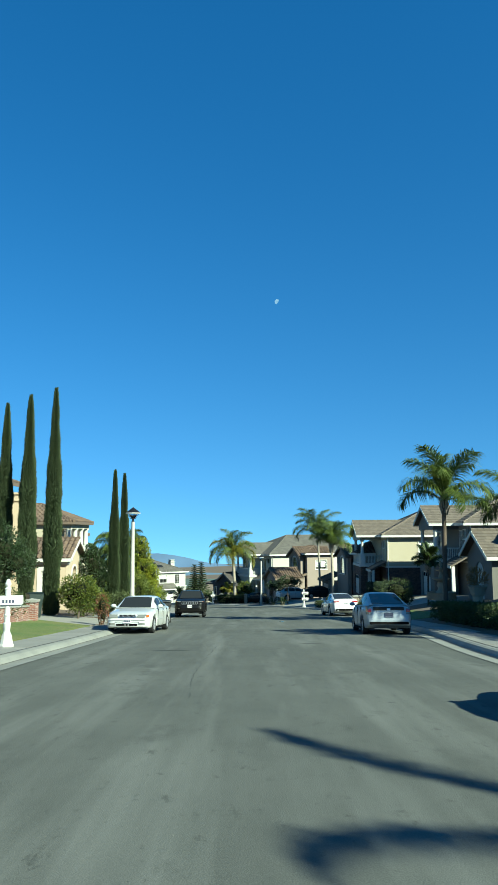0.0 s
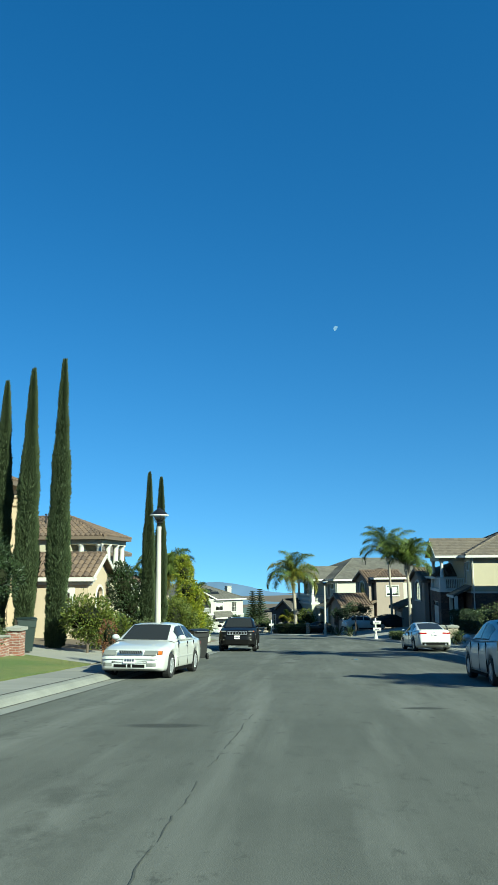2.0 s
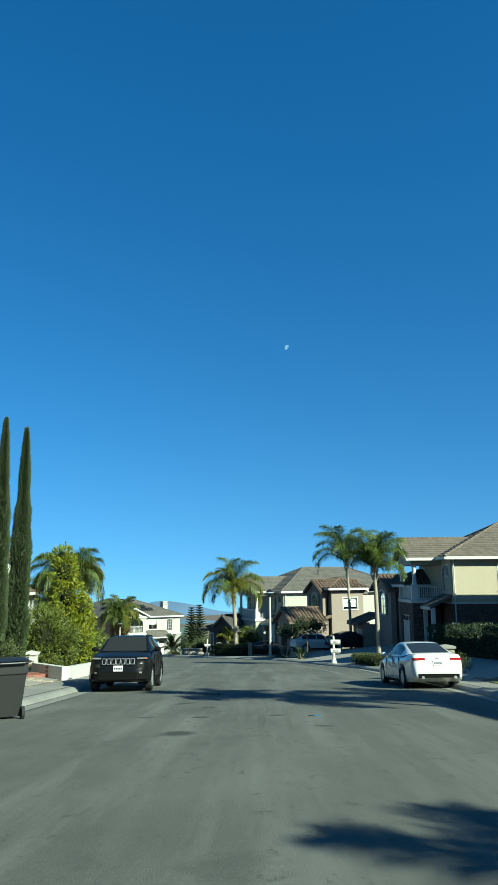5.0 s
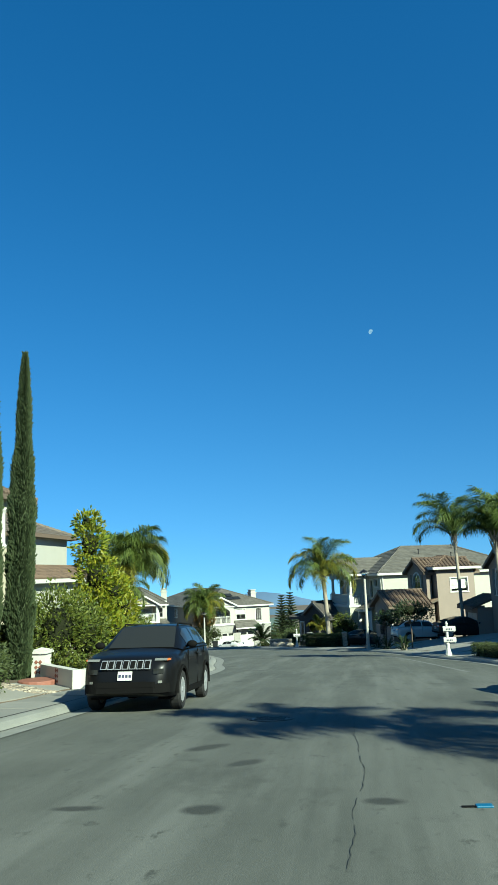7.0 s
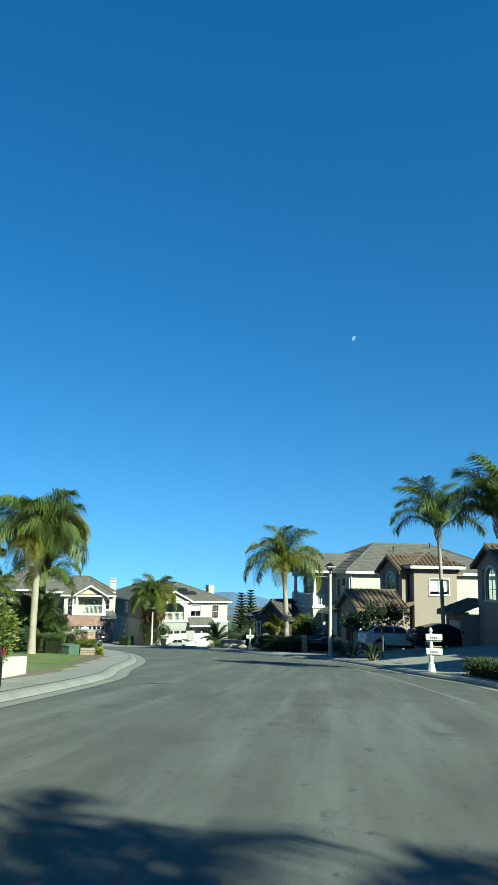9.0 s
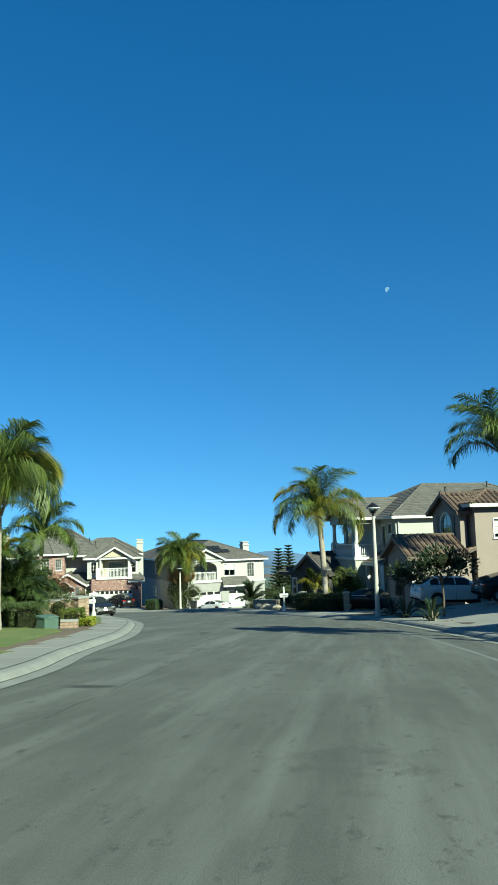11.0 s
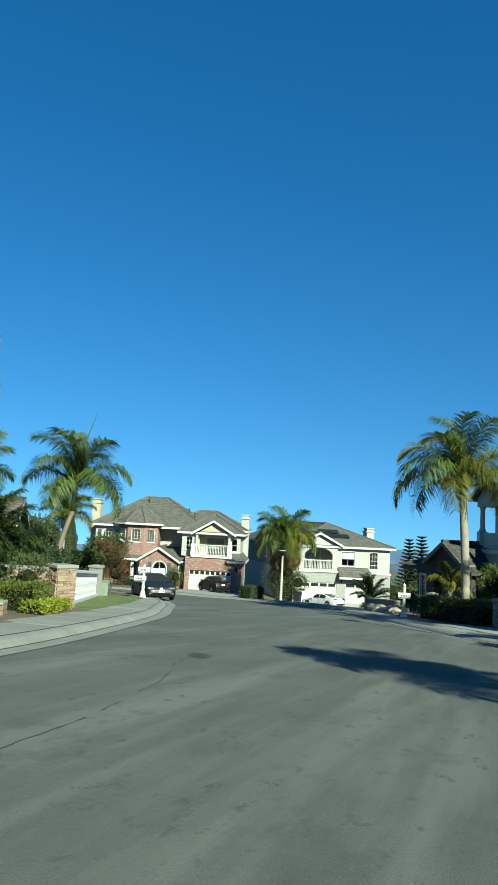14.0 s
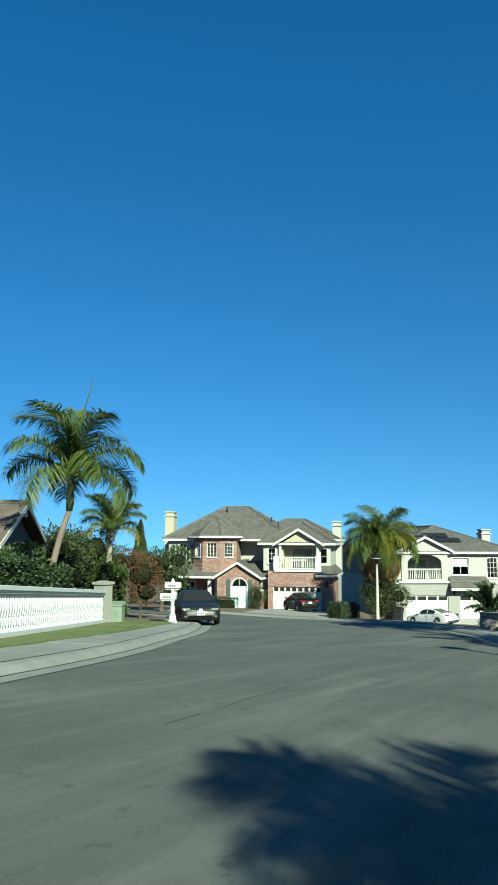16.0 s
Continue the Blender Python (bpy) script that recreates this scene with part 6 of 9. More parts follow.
def frond_shape(length, droop, leaf, rnd, width=0.03, rise=0.9, hang=0.5, pairs=34):
    """A feathered frond: an arched rib with hanging leaflets. It starts along +x and climbs."""
    s = Shape()
    pts = []
    ang, p = rise, Vector((0, 0, 0))
    n = 14
    for k in range(n + 1):
        pts.append(p.copy())
        p += Vector((math.cos(ang), 0, math.sin(ang))) * (length / n)
        ang -= droop * (0.35 + 1.3 * k / n) / n
    s.tube(pts, [0.035 * (1 - k / n) + 0.008 for k in range(n + 1)], 5)
    for k in range(pairs):
        f = 0.10 + 0.90 * k / pairs
        i = min(n - 1, int(f * n))
        base = pts[i].lerp(pts[i + 1], f * n - i)
        tan = (pts[i + 1] - pts[i]).normalized()
        ln = leaf * (0.45 + 1.1 * math.sin(min(1, f * 1.08) * math.pi * 0.93) ** 0.7) * rnd.uniform(0.8, 1.15)
        for sgn in (-1, 1):
            for rep in range(2):
                d = (Vector((0, sgn * rnd.uniform(0.55, 1.0), rnd.uniform(0.0, 0.55) if rep else rnd.uniform(-0.45, 0.1))) + tan * rnd.uniform(0.4, 0.8)).normalized()
                m1 = base + d * ln * 0.5
                tip = m1 + (d + Vector((0, 0, -hang - rnd.uniform(0, 0.5)))).normalized() * ln * 0.55
                w = d.cross(Vector((0, 0, 1))).normalized() * width
                if w.length < 1e-4:
                    w = Vector((width, 0, 0))
                s.add([base - w * 0.5, base + w * 0.5, m1 + w * 0.6, tip, m1 - w * 0.6], [(0, 1, 2, 4), (4, 2, 3)])
    return s


def palm(name, x, y, trunk_h, r, fronds, length, leaf, seed, label, lean=(0.0, 0.0), droop=1.9, hang=0.5, dry=0.12, z=None, shaft=False, green=None, low=-0.15, spear=0.0, pairs=52, gold=0.0, wide=0.034, bark=None):
    """A feather palm: ringed trunk, crown of fronds that each are a part."""
    rnd = random.Random(seed)
    t = thing(name, pose(x, y, yz(x, y) if z is None else z), label, "palm tree", "palms of the street")
    s = Shape()
    path, rad = [], []
    n = max(2, int(trunk_h / 0.16))
    for k in range(n + 1):
        f = k / n
        path.append((lean[0] * f * f, lean[1] * f * f, -0.25 + (trunk_h + 0.25) * f))
        rad.append(r * (1.35 - 0.5 * min(1, f * 5) + 0.12 * math.sin(f * 3) - 0.1 * f) * (1.035 if k % 2 else 0.985))
    s.tube(path, rad, 12)
    part("trunk", s, bark or (BARK_KING if shaft else BARK), t, smooth=True)
    top = Vector(path[-1])
    if shaft:
        s = Shape()
        s.tube([top, top + Vector((0.03, 0, 0.3)), top + Vector((0.05, 0, 1.0)), top + Vector((0.08, 0, 1.7))], [r * 0.9, r * 1.1, r * 0.9, r * 0.5], 12)
        part("crown_shaft", s, LEAF_OLIVE, t, smooth=True)
        top = top + Vector((0.06, 0, 1.45))
    else:
        s = Shape()
        for k in range(16):
            a = k * 2.4
            zz = -0.9 + k * 0.055
            b = top + Vector((math.cos(a) * r * 0.9, math.sin(a) * r * 0.9, zz))
            s.tube([b, b + Vector((math.cos(a) * 0.10, math.sin(a) * 0.10, 0.28)), b + Vector((math.cos(a) * 0.2, math.sin(a) * 0.2, 0.48))], [0.05, 0.04, 0.015], 5)
        part("leaf_bases", s, BARK, t)
    shapes = []
    for k in range(5):
        q = frond_shape(length * rnd.uniform(0.9, 1.1) * (1.1 if k > 2 else 1.0), droop * rnd.uniform(0.85, 1.2) * (0.72 if k > 2 else 1.0), leaf, rnd, wide, rnd.uniform(0.75, 1.0), hang, pairs)
        shapes.append(mesh_of("frond", q, green or FROND))
    gold_mesh = mesh_of("frond", frond_shape(length, droop * 1.1, leaf, rnd, wide, 0.8, hang, pairs), FROND_GOLD)
    dry_mesh = mesh_of("frond", frond_shape(length * 0.9, droop * 1.25, leaf * 0.9, rnd, 0.03, 0.2, hang + 0.3, pairs), FROND_DRY)
    for k in range(fronds):
        a = k * 2.39996 + rnd.uniform(-0.2, 0.2)
        f = k / fronds
        is_dry = f < dry
        ob = new("frond", dry_mesh if is_dry else gold_mesh if rnd.random() < gold * (1.6 - f) else shapes[3 + k % 2 if f > 0.6 else k % 3])
        ob.parent = t
        tilt = low + (1.15 - low) * f ** 0.9 - 0.38
        ob.matrix_basis = Matrix.Translation(top + Vector((math.cos(a) * r * 0.5, math.sin(a) * r * 0.5, -0.15 + 0.25 * f))) @ Matrix.Rotation(a, 4, "Z") @ Matrix.Rotation(-tilt, 4, "Y") @ Matrix.Rotation(rnd.uniform(-0.3, 0.3), 4, "X")
        if is_dry:
            tagged(ob, "dry yellow-brown frond")
    if spear:
        s = Shape()
        s.tube([top, top + Vector((0.09, 0, 0.54)) * spear, top + Vector((0.26, 0.01, 1.0)) * spear], [0.05, 0.04, 0.012], 6)
        part("spear_leaf", s, FROND, t)
    return t


# left side of the street
cypress(-10.85, 40.5, 12.5, 0.42, 1, "tall narrow dark green cypress by the driveway")
cypress(-12.3, 40.6, 12.05, 0.45, 2, "tall narrow dark green cypress beside the bin")
cypress(-13.95, 41.6, 11.7, 0.43, 3, "tall narrow dark green cypress by the house", -0.6)
cypress(-10.0, 54.4, 10.25, 0.36, 4, "slender dark green cypress behind the street lamp")
cypress(-9.5, 55.6, 10.2, 0.38, 5, "slender dark green cypress of a close pair")
bush("citrus_tree", -9.0, 39.0, [((0, 0, 1.45), (0.95, 0.95, 0.85)), ((0.4, 0.2, 1.1), (0.7, 0.7, 0.6)), ((-0.5, 0.2, 1.2), (0.65, 0.65, 0.6))], 5200, 0.13, 0.065, LEAF_CITRUS, "round bright green citrus tree on a thin stem", "tree", 11, (0.8, 0.05))
bush("citrus_bush", -9.5, 42.0, [((0, 0, 0.9), (0.85, 0.85, 0.8)), ((0.7, 0.9, 0.8), (0.7, 0.7, 0.7))], 4200, 0.12, 0.06, LEAF_CITRUS, "green leafy citrus shrub by the driveway", "bush", 12)
bush("magnolia", -11.5, 54.4, [((0, 0, 3.0), (1.0, 1.0, 1.3)), ((0.4, 0, 2.0), (1.0, 1.0, 0.9)), ((-0.3, 0.2, 4.0), (0.7, 0.7, 0.7))], 4200, 0.2, 0.09, LEAF_DARK, "dark glossy leaved tree against the tan house", "tree", 13, (1.4, 0.09))
bush("shrub", -8.1, 46.2, [((0, 0, 0.7), (0.9, 0.9, 0.75))], 2400, 0.11, 0.06, LEAF_OLIVE, "low rounded green shrub by the lamp", "bush", 14)
bush("shrub", -8.3, 50.8, [((0, 0, 0.6), (0.8, 1.0, 0.65)), ((-0.6, 1.0, 0.7), (0.8, 0.8, 0.7))], 3200, 0.11, 0.06, LEAF_OLIVE, "low green shrub beside the white wall", "bush", 24)
bush("privet", -9.0, 57.3, [((0, 0, 1.5), (1.15, 1.15, 1.4)), ((0.7, 0.5, 1.2), (0.9, 0.9, 1.1)), ((-0.7, -0.3, 1.1), (0.9, 0.9, 1.1))], 10500, 0.13, 0.065, LEAF_PRIVET, "dense green shrub over a low white wall", "bush", 15, (0.5, 0.06))
bush("privet", -10.6, 56.4, [((0, 0, 1.1), (1.0, 1.0, 1.0)), ((-0.8, -0.6, 0.9), (0.9, 0.9, 0.9))], 6000, 0.13, 0.065, LEAF_PRIVET, "dense dark green shrub beside the cypresses", "bush", 16, (0.5, 0.06))
bush("privet", -8.3, 61.4, [((0, 0, 1.1), (1.1, 1.3, 1.1)), ((0.2, 1.5, 1.0), (1.0, 1.0, 0.9))], 7500, 0.13, 0.065, LEAF_PRIVET, "green shrub below the tall lime shrubs", "bush", 26, (0.5, 0.06))
bush("tall_shrub", -8.6, 59.2, [((0, 0, 2.0), (0.95, 0.95, 1.1)), ((0.2, 0.2, 3.3), (0.75, 0.75, 0.9)), ((0.0, 0.0, 4.5), (0.62, 0.62, 0.8)), ((-0.1, 0.1, 5.25), (0.5, 0.5, 0.45)), ((0.6, 0.5, 1.3), (0.8, 0.8, 0.8)), ((0.75, 0.3, 2.9), (0.5, 0.5, 0.6))], 6200, 0.19, 0.075, LEAF_LIME, "tall lime green shrub with yellow new leaves", "tree", 17, (1.6, 0.09))
bush("tall_shrub", -8.5, 61.6, [((0, 0, 1.4), (0.8, 0.8, 0.9)), ((0.2, 0.4, 2.3), (0.6, 0.6, 0.7)), ((0.15, 0.3, 3.1), (0.38, 0.38, 0.5))], 3300, 0.19, 0.075, LEAF_LIME, "lime green shrub with slender yellowing leaves", "tree", 18, (1.2, 0.07))
bush("broadleaf_tree", -11.7, 34.2, [((0, 0, 3.1), (1.3, 1.3, 1.0)), ((-0.9, -0.6, 2.6), (1.2, 1.2, 0.9)), ((0.6, 0.4, 2.5), (1.0, 1.0, 0.8)), ((-0.2, 0.2, 3.9), (0.8, 0.8, 0.6))], 7500, 0.14, 0.06, LEAF_DARK, "dark broadleaf garden tree over the low wall", "tree", 19, (1.5, 0.09))
bush("shrub", -11.0, 33.0, [((0, 0, 0.7), (1.0, 1.2, 0.8)), ((0.2, -1.3, 0.6), (0.9, 0.9, 0.7))], 4200, 0.10, 0.04, LEAF_OLIVE, "grey-green shrub behind the low brick wall", "bush", 20)
bush("red_shrub", -6.75, 34.0, [((0, 0, 0.9), (0.32, 0.32, 0.5)), ((0.05, 0, 0.45), (0.25, 0.25, 0.4))], 700, 0.09, 0.04, LEAF_RED, "thin reddish shrub behind the white saloon", "bush", 21)
palm("queen_palm", -14.15, 81.7, 5.6, 0.19, 28, 3.5, 0.95, 31, "queen palm with long drooping yellow-green fronds", (0.0, 0.0), 2.8, 1.6, 0.0, z=yz(-14.15, 81.7), gold=0.18, low=0.1, pairs=70, wide=0.03)
palm("king_palm", -25.9, 98.6, 4.4, 0.13, 12, 2.3, 0.6, 32, "slim palm with arching green fronds behind the hedge", (0.2, 0.1), 1.9, 0.6, 0.0, z=-8.3, shaft=True)
palm("king_palm", -22.1, 101.0, 4.2, 0.14, 16, 3.1, 0.75, 33, "king palm with smooth leaning trunk and spread fronds", (0.75, 0.3), 2.2, 0.8, 0.0, z=-8.2, shaft=True, spear=3.7, low=-0.35)
# Hedge green instead of frond green puts these palms' shaded side into the colour.
palm("pygmy_palm", -17.4, 90.2, 1.6, 0.2, 24, 2.2, 0.45, 34, "low feathery palm in the planted bed", (0.0, 0.0), 1.6, 0.4, 0.0, green=LEAF_HEDGE)
palm("pygmy_palm", -15.9, 86.6, 1.3, 0.18, 22, 1.9, 0.42, 35, "feathery palm behind the stone wall", (0.0, 0.0), 1.6, 0.4, 0.0, green=LEAF_HEDGE)
# right side
# Tree bark here darkens the trunk in place of the shade on it.
palm("queen_palm", 10.1, 38.3, 6.05, 0.13, 13, 2.85, 0.7, 41, "queen palm with slim shade-darkened trunk and arching fronds", (0.1, 0.0), 2.0, 0.7, 0.0, spear=2.2, bark=BARK_DARK)
palm("queen_palm", 14.3, 38.5, 4.8, 0.15, 12, 2.8, 0.65, 47, "queen palm close to the shaded house", (0.1, 0.0), 1.9, 0.6, 0.0)
# Out of view; added for the crown shadow beside the hatchback.
palm("queen_palm", 13.3, 20.4, 5.2, 0.14, 12, 2.5, 0.6, 48, "unseen queen palm in the hedge bed", (0.1, 0.0), 1.9, 0.6, 0.0)
# Never in view: added to throw thin frond shadows across the road.
palm("queen_palm", 13.2, -4.6, 6.6, 0.14, 7, 2.9, 0.24, 46, "unseen queen palm beside the start of the street", (0.1, 0.0), 1.9, 0.6, 0.0)
palm("pygmy_palm", 12.2, 50.8, 2.9, 0.07, 12, 1.2, 0.35, 42, "small slender palm beside the fountain", (0.1, 0.1), 1.6, 0.5, 0.0, green=LEAF_HEDGE, bark=BARK_DARK)
palm("queen_palm", 8.4, 74.8, 6.05, 0.14, 13, 2.55, 0.75, 43, "queen palm with pale ringed trunk by the driveway", (-0.1, 0.1), 2.1, 0.7, 0.0, low=0.15)
palm("queen_palm", 9.0, 95.0, 8.6, 0.14, 18, 4.0, 0.75, 44, "tall queen palm with pale trunk before the rosy house", (-0.2, 0.0), 2.1, 0.7, 0.0, z=-7.4, low=0.1)
palm("queen_palm", -2.2, 108.4, 7.0, 0.23, 24, 4.3, 0.85, 45, "queen palm with sunlit yellow-green fronds at the bend", (-0.3, 0.0), 2.3, 0.8, 0.0, z=-8.55, gold=0.4, low=-0.15)
# at the bend
palm("queen_palm", -20.4, 136.0, 6.0, 0.2, 44, 3.5, 0.85, 51, "shaggy queen palm with brown hanging fronds", (0.0, 0.0), 2.4, 1.0, 0.22, z=-11.9, low=-0.5, gold=0.25)
bush("climbing_shrub", -20.2, 135.7, [((0, 0, 1.6), (1.1, 1.0, 1.4)), ((0.2, 0, 3.4), (1.0, 0.9, 1.4)), ((1.2, 0.3, 2.4), (1.0, 0.8, 0.9)), ((-0.9, -0.2, 2.6), (0.8, 0.7, 1.1))], 6500, 0.16, 0.08, LEAF_OLIVE, "leafy climber round the shaggy palm's trunk", "bush", 53, z=-11.9)
palm("sago_palm", -13.0, 141.0, 0.8, 0.25, 28, 2.4, 0.32, 52, "dark spiky sago palm before the white house", (0.0, 0.0), 1.1, 0.1, 0.0, z=-11.6, green=LEAF_DARK)
palm("pygmy_palm", -3.3, 111.0, 1.9, 0.07, 9, 1.5, 0.35, 54, "thin young palm with yellowing fronds by the hedge", (0.1, 0.1), 1.9, 0.6, 0.0, gold=0.8)
hedge("hedge", [(-17.2, 89.4), (-22.2, 101.4)], 1.6, 2.0, LEAF_DARK, "dark dense shrubs behind the balustrade", 420, 5, 0.15)
hedge("hedge", [(-22.4, 104.9), (-25.4, 108.4), (-31.0, 114.0)], 1.6, 2.2, LEAF_HEDGE, "tall dense green hedge beside the brick house", 480, 6, 0.16)
hedge("hedge", [(-13.3, 87.3), (-12.3, 85.2)], 1.0, 0.7, LEAF_CITRUS, "low bright green clipped hedge by the stone pier", 800, 7, 0.08)
hedge("hedge", [(-15.6, 86.4), (-13.6, 83.4)], 1.2, 1.0, LEAF_HEDGE, "dark clipped hedge along the lawn", 700, 8, 0.09)
hedge("hedge", [(-18.4, 84.0), (-15.4, 83.2)], 1.3, 1.2, LEAF_DARK, "dark hedge behind the lawn", 600, 28, 0.1)
hedge("ground_cover", [(-12.5, 87.7), (-11.6, 85.0)], 0.5, 0.3, LEAF_LIME, "yellow-green ground cover at the pavement's edge", 900, 27, 0.09)
hedge("hedge", [(6.9, 74.2), (7.6, 68.4)], 0.8, 0.62, LEAF_OLIVE, "low clipped hedge beside the driveway", 600, 9, 0.08)
hedge("hedge", [(8.9, 20.0), (9.2, 30.0), (9.5, 36.0)], 1.5, 0.75, LEAF_HEDGE, "shaded shrubs with pale flowers along the pavement", 480, 10, 0.09)
hedge("hedge", [(12.3, 59.0), (12.6, 76.0)], 1.4, 1.5, LEAF_DARK, "dark hedge in the shade of the houses", 200, 11, 0.12)
hedge("hedge", [(-0.9, 106.2), (-4.6, 111.6)], 1.5, 1.2, LEAF_OLIVE, "clipped green hedge beside the drive", 560, 12, 0.09)
hedge("hedge", [(-23.2, 133.0), (-24.6, 141.0)], 1.0, 1.2, LEAF_DARK, "dark clipped hedge between two driveways", 380, 13, 0.12)
hedge("hedge", [(-39.6, 137.6), (-35.4, 139.4)], 0.9, 1.0, LEAF_DARK, "clipped hedge before the brick porch", 400, 14, 0.1)
bush("clipped_bush", -34.2, 141.2, [((0, 0, 1.2), (0.8, 0.8, 1.2))], 3000, 0.1, 0.05, LEAF_HEDGE, "tall clipped round bush beside the garage", "bush", 61)
bush("box_bush", -12.4, 139.6, [((0, 0, 0.6), (1.3, 1.0, 0.7))], 2400, 0.1, 0.05, LEAF_HEDGE, "rounded clipped bush beside the driveway", "bush", 62)
bush("magnolia", 4.6, 90.4, [((0, 0, 2.7), (1.1, 1.1, 0.7)), ((0.9, 0.8, 2.5), (0.9, 0.9, 0.6)), ((-0.8, 0.3, 2.4), (0.8, 0.8, 0.5))], 1700, 0.2, 0.09, LEAF_DARK, "small spreading dark-leaved tree on bare stems", "tree", 63, (1.9, 0.05))
bush("magnolia", 2.9, 94.8, [((0, 0, 2.3), (0.8, 0.8, 0.5)), ((0.5, 0.3, 2.0), (0.6, 0.6, 0.4))], 800, 0.2, 0.09, LEAF_DARK, "small thin dark-leaved tree by the driveway", "tree", 64, (1.7, 0.04))
bush("garden_tree", -0.8, 113.8, [((0, 0, 2.2), (1.2, 1.2, 1.2)), ((0.5, -0.3, 1.5), (1.1, 1.1, 0.9))], 3200, 0.14, 0.07, LEAF_CITRUS, "bright green bushy tree behind the dark car", "tree", 65, (1.0, 0.08))
bush("flowering_bush", 9.9, 50.4, [((0, 0, 1.4), (1.1, 1.1, 0.8)), ((0.3, 0.2, 0.9), (0.9, 0.9, 0.6))], 1700, 0.12, 0.06, LEAF_OLIVE, "open shrub with pale leaves near the fountain", "bush", 66, (0.6, 0.05))
bush("round_bush", 9.0, 57.0, [((0, 0, 0.4), (0.5, 0.5, 0.45))], 1100, 0.07, 0.04, LEAF_HEDGE, "small clipped ball bush beside the stone pier", "bush", 67)
for i, (x, y) in enumerate(((2.9, 92.6), (3.9, 88.4), (2.2, 95.6))):
    palm("spiky_plant", x, y, 0.1, 0.08, 16, 0.8, 0.12, 70 + i, "spiky garden plant at the pavement's edge", (0, 0), 0.8, 0.1, 0.0, green=LEAF_DARK, pairs=10, wide=0.03)
bush("bare_shrub", -22.4, 107.4, [((0, 0, 2.0), (1.1, 1.1, 1.0)), ((0.2, 0.2, 1.2), (0.9, 0.9, 0.7)), ((-0.5, -0.3, 2.6), (0.7, 0.7, 0.6))], 2800, 0.12, 0.05, LEAF_RED, "open reddish shrub beside the mailboxes", "bush", 68, (0.7, 0.05))
bush("shrub", -14.6, 88.9, [((0, 0, 0.8), (0.9, 0.9, 0.75)), ((-0.8, 0.6, 0.8), (0.8, 0.8, 0.7))], 3000, 0.12, 0.06, LEAF_OLIVE, "green shrub behind the stone wall", "bush", 69)
# woodland behind, to the left of the brick house
for i, (x, y, h, r, m) in enumerate(((-31.0, 112.0, 4.6, 2.0, LEAF_OLIVE), (-35.5, 117.0, 5.2, 2.4, LEAF_HEDGE), (-28.6, 108.6, 3.8, 1.6, LEAF_OLIVE), (-40.0, 122.0, 5.4, 2.5, LEAF_OLIVE), (-24.2, 100.8, 3.0, 1.4, LEAF_HEDGE), (-44.0, 131.0, 5.6, 2.4, LEAF_OLIVE), (-19.4, 91.0, 2.8, 1.3, LEAF_HEDGE), (-21.4, 95.0, 3.0, 1.4, LEAF_OLIVE), (-33.0, 124.0, 4.2, 1.8, LEAF_HEDGE), (-50.0, 138.0, 5.0, 2.4, LEAF_HEDGE))):
    rn = random.Random(i + 80)
    blobs = [((rn.uniform(-0.5, 0.5) * r, rn.uniform(-0.5, 0.5) * r, h * rn.uniform(0.45, 0.85)), (r * rn.uniform(0.45, 0.75), r * rn.uniform(0.45, 0.75), r * rn.uniform(0.4, 0.6))) for _ in range(7)]
    bush("garden_tree", x, y, blobs, 4200, 0.22, 0.10, m, "leafy green garden tree behind the hedge", "tree", 90 + i, (h * 0.45, 0.12), group="trees behind the hedge")
palm("queen_palm", -33.6, 118.6, 5.4, 0.2, 16, 2.6, 0.6, 95, "queen palm among the garden trees", (0.2, 0.0), 1.9, 0.6, 0.0, gold=0.3)
cypress(-47.5, 140.5, 8.6, 0.95, 6, "broad dark conifer behind the garden trees", 0.0, -11.9)


def norfolk_pine(x, y, z, h, seed):
    rnd = random.Random(seed)
    t = thing("norfolk_pine", pose(x, y, z), "dark tiered pine with level branches", "tree", "tiered pines")
    s = Shape()
    s.tube([(0, 0, -0.5), (0, 0, h)], [0.18, 0.02], 8)
    part("trunk", s, BARK_DARK, t)
    f = Shape()
    zz = 1.0
    while zz < h - 0.2:
        ln = (h - zz) * 0.25 + 0.15
        for k in range(9):
            a = k * 2 * math.pi / 9 + zz
            d = Vector((math.cos(a), math.sin(a), 0.12))
            f.tube([(0, 0, zz), d * ln * 0.5 + Vector((0, 0, zz + 0.03)), d * ln + Vector((0, 0, zz + 0.12))], [0.03, 0.02, 0.01], 4)
            for j in range(34):
                q = rnd.uniform(0.1, 1.0)
                side = Vector((-d.y, d.x, 0)) * (1 if j % 2 else -1)
                leaf_shape(f, d * ln * q + Vector((0, 0, zz + 0.05 + 0.08 * q)), side + d * 0.7 + Vector((0, 0, 0.35)), rand_dir(rnd), rnd.uniform(0.3, 0.55), 0.16)
        zz += 0.42
    part("crown", f, LEAF_CYPRESS, t)


norfolk_pine(-11.9, 159.4, -13.6, 8.4, 1)
norfolk_pine(-10.5, 160.0, -13.6, 9.0, 2)
for i, (x, y, h, r) in enumerate(((-9.0, 148.0, 3.6, 1.8), (-13.6, 156.5, 4.4, 1.6), (-6.0, 140.0, 3.0, 1.7), (-8.2, 133.5, 2.2, 1.2))):
    blobs = [((0, 0, h * 0.6), (r, r, h * 0.4)), ((r * 0.5, 0.2, h * 0.45), (r * 0.7, r * 0.7, h * 0.35))]
    bush("garden_tree", x, y, blobs, 1800, 0.2, 0.09, LEAF_OLIVE if i % 2 else LEAF_HEDGE, "green garden tree in the side yard", "tree", 120 + i, (h * 0.4, 0.09), group="trees of the far yard")

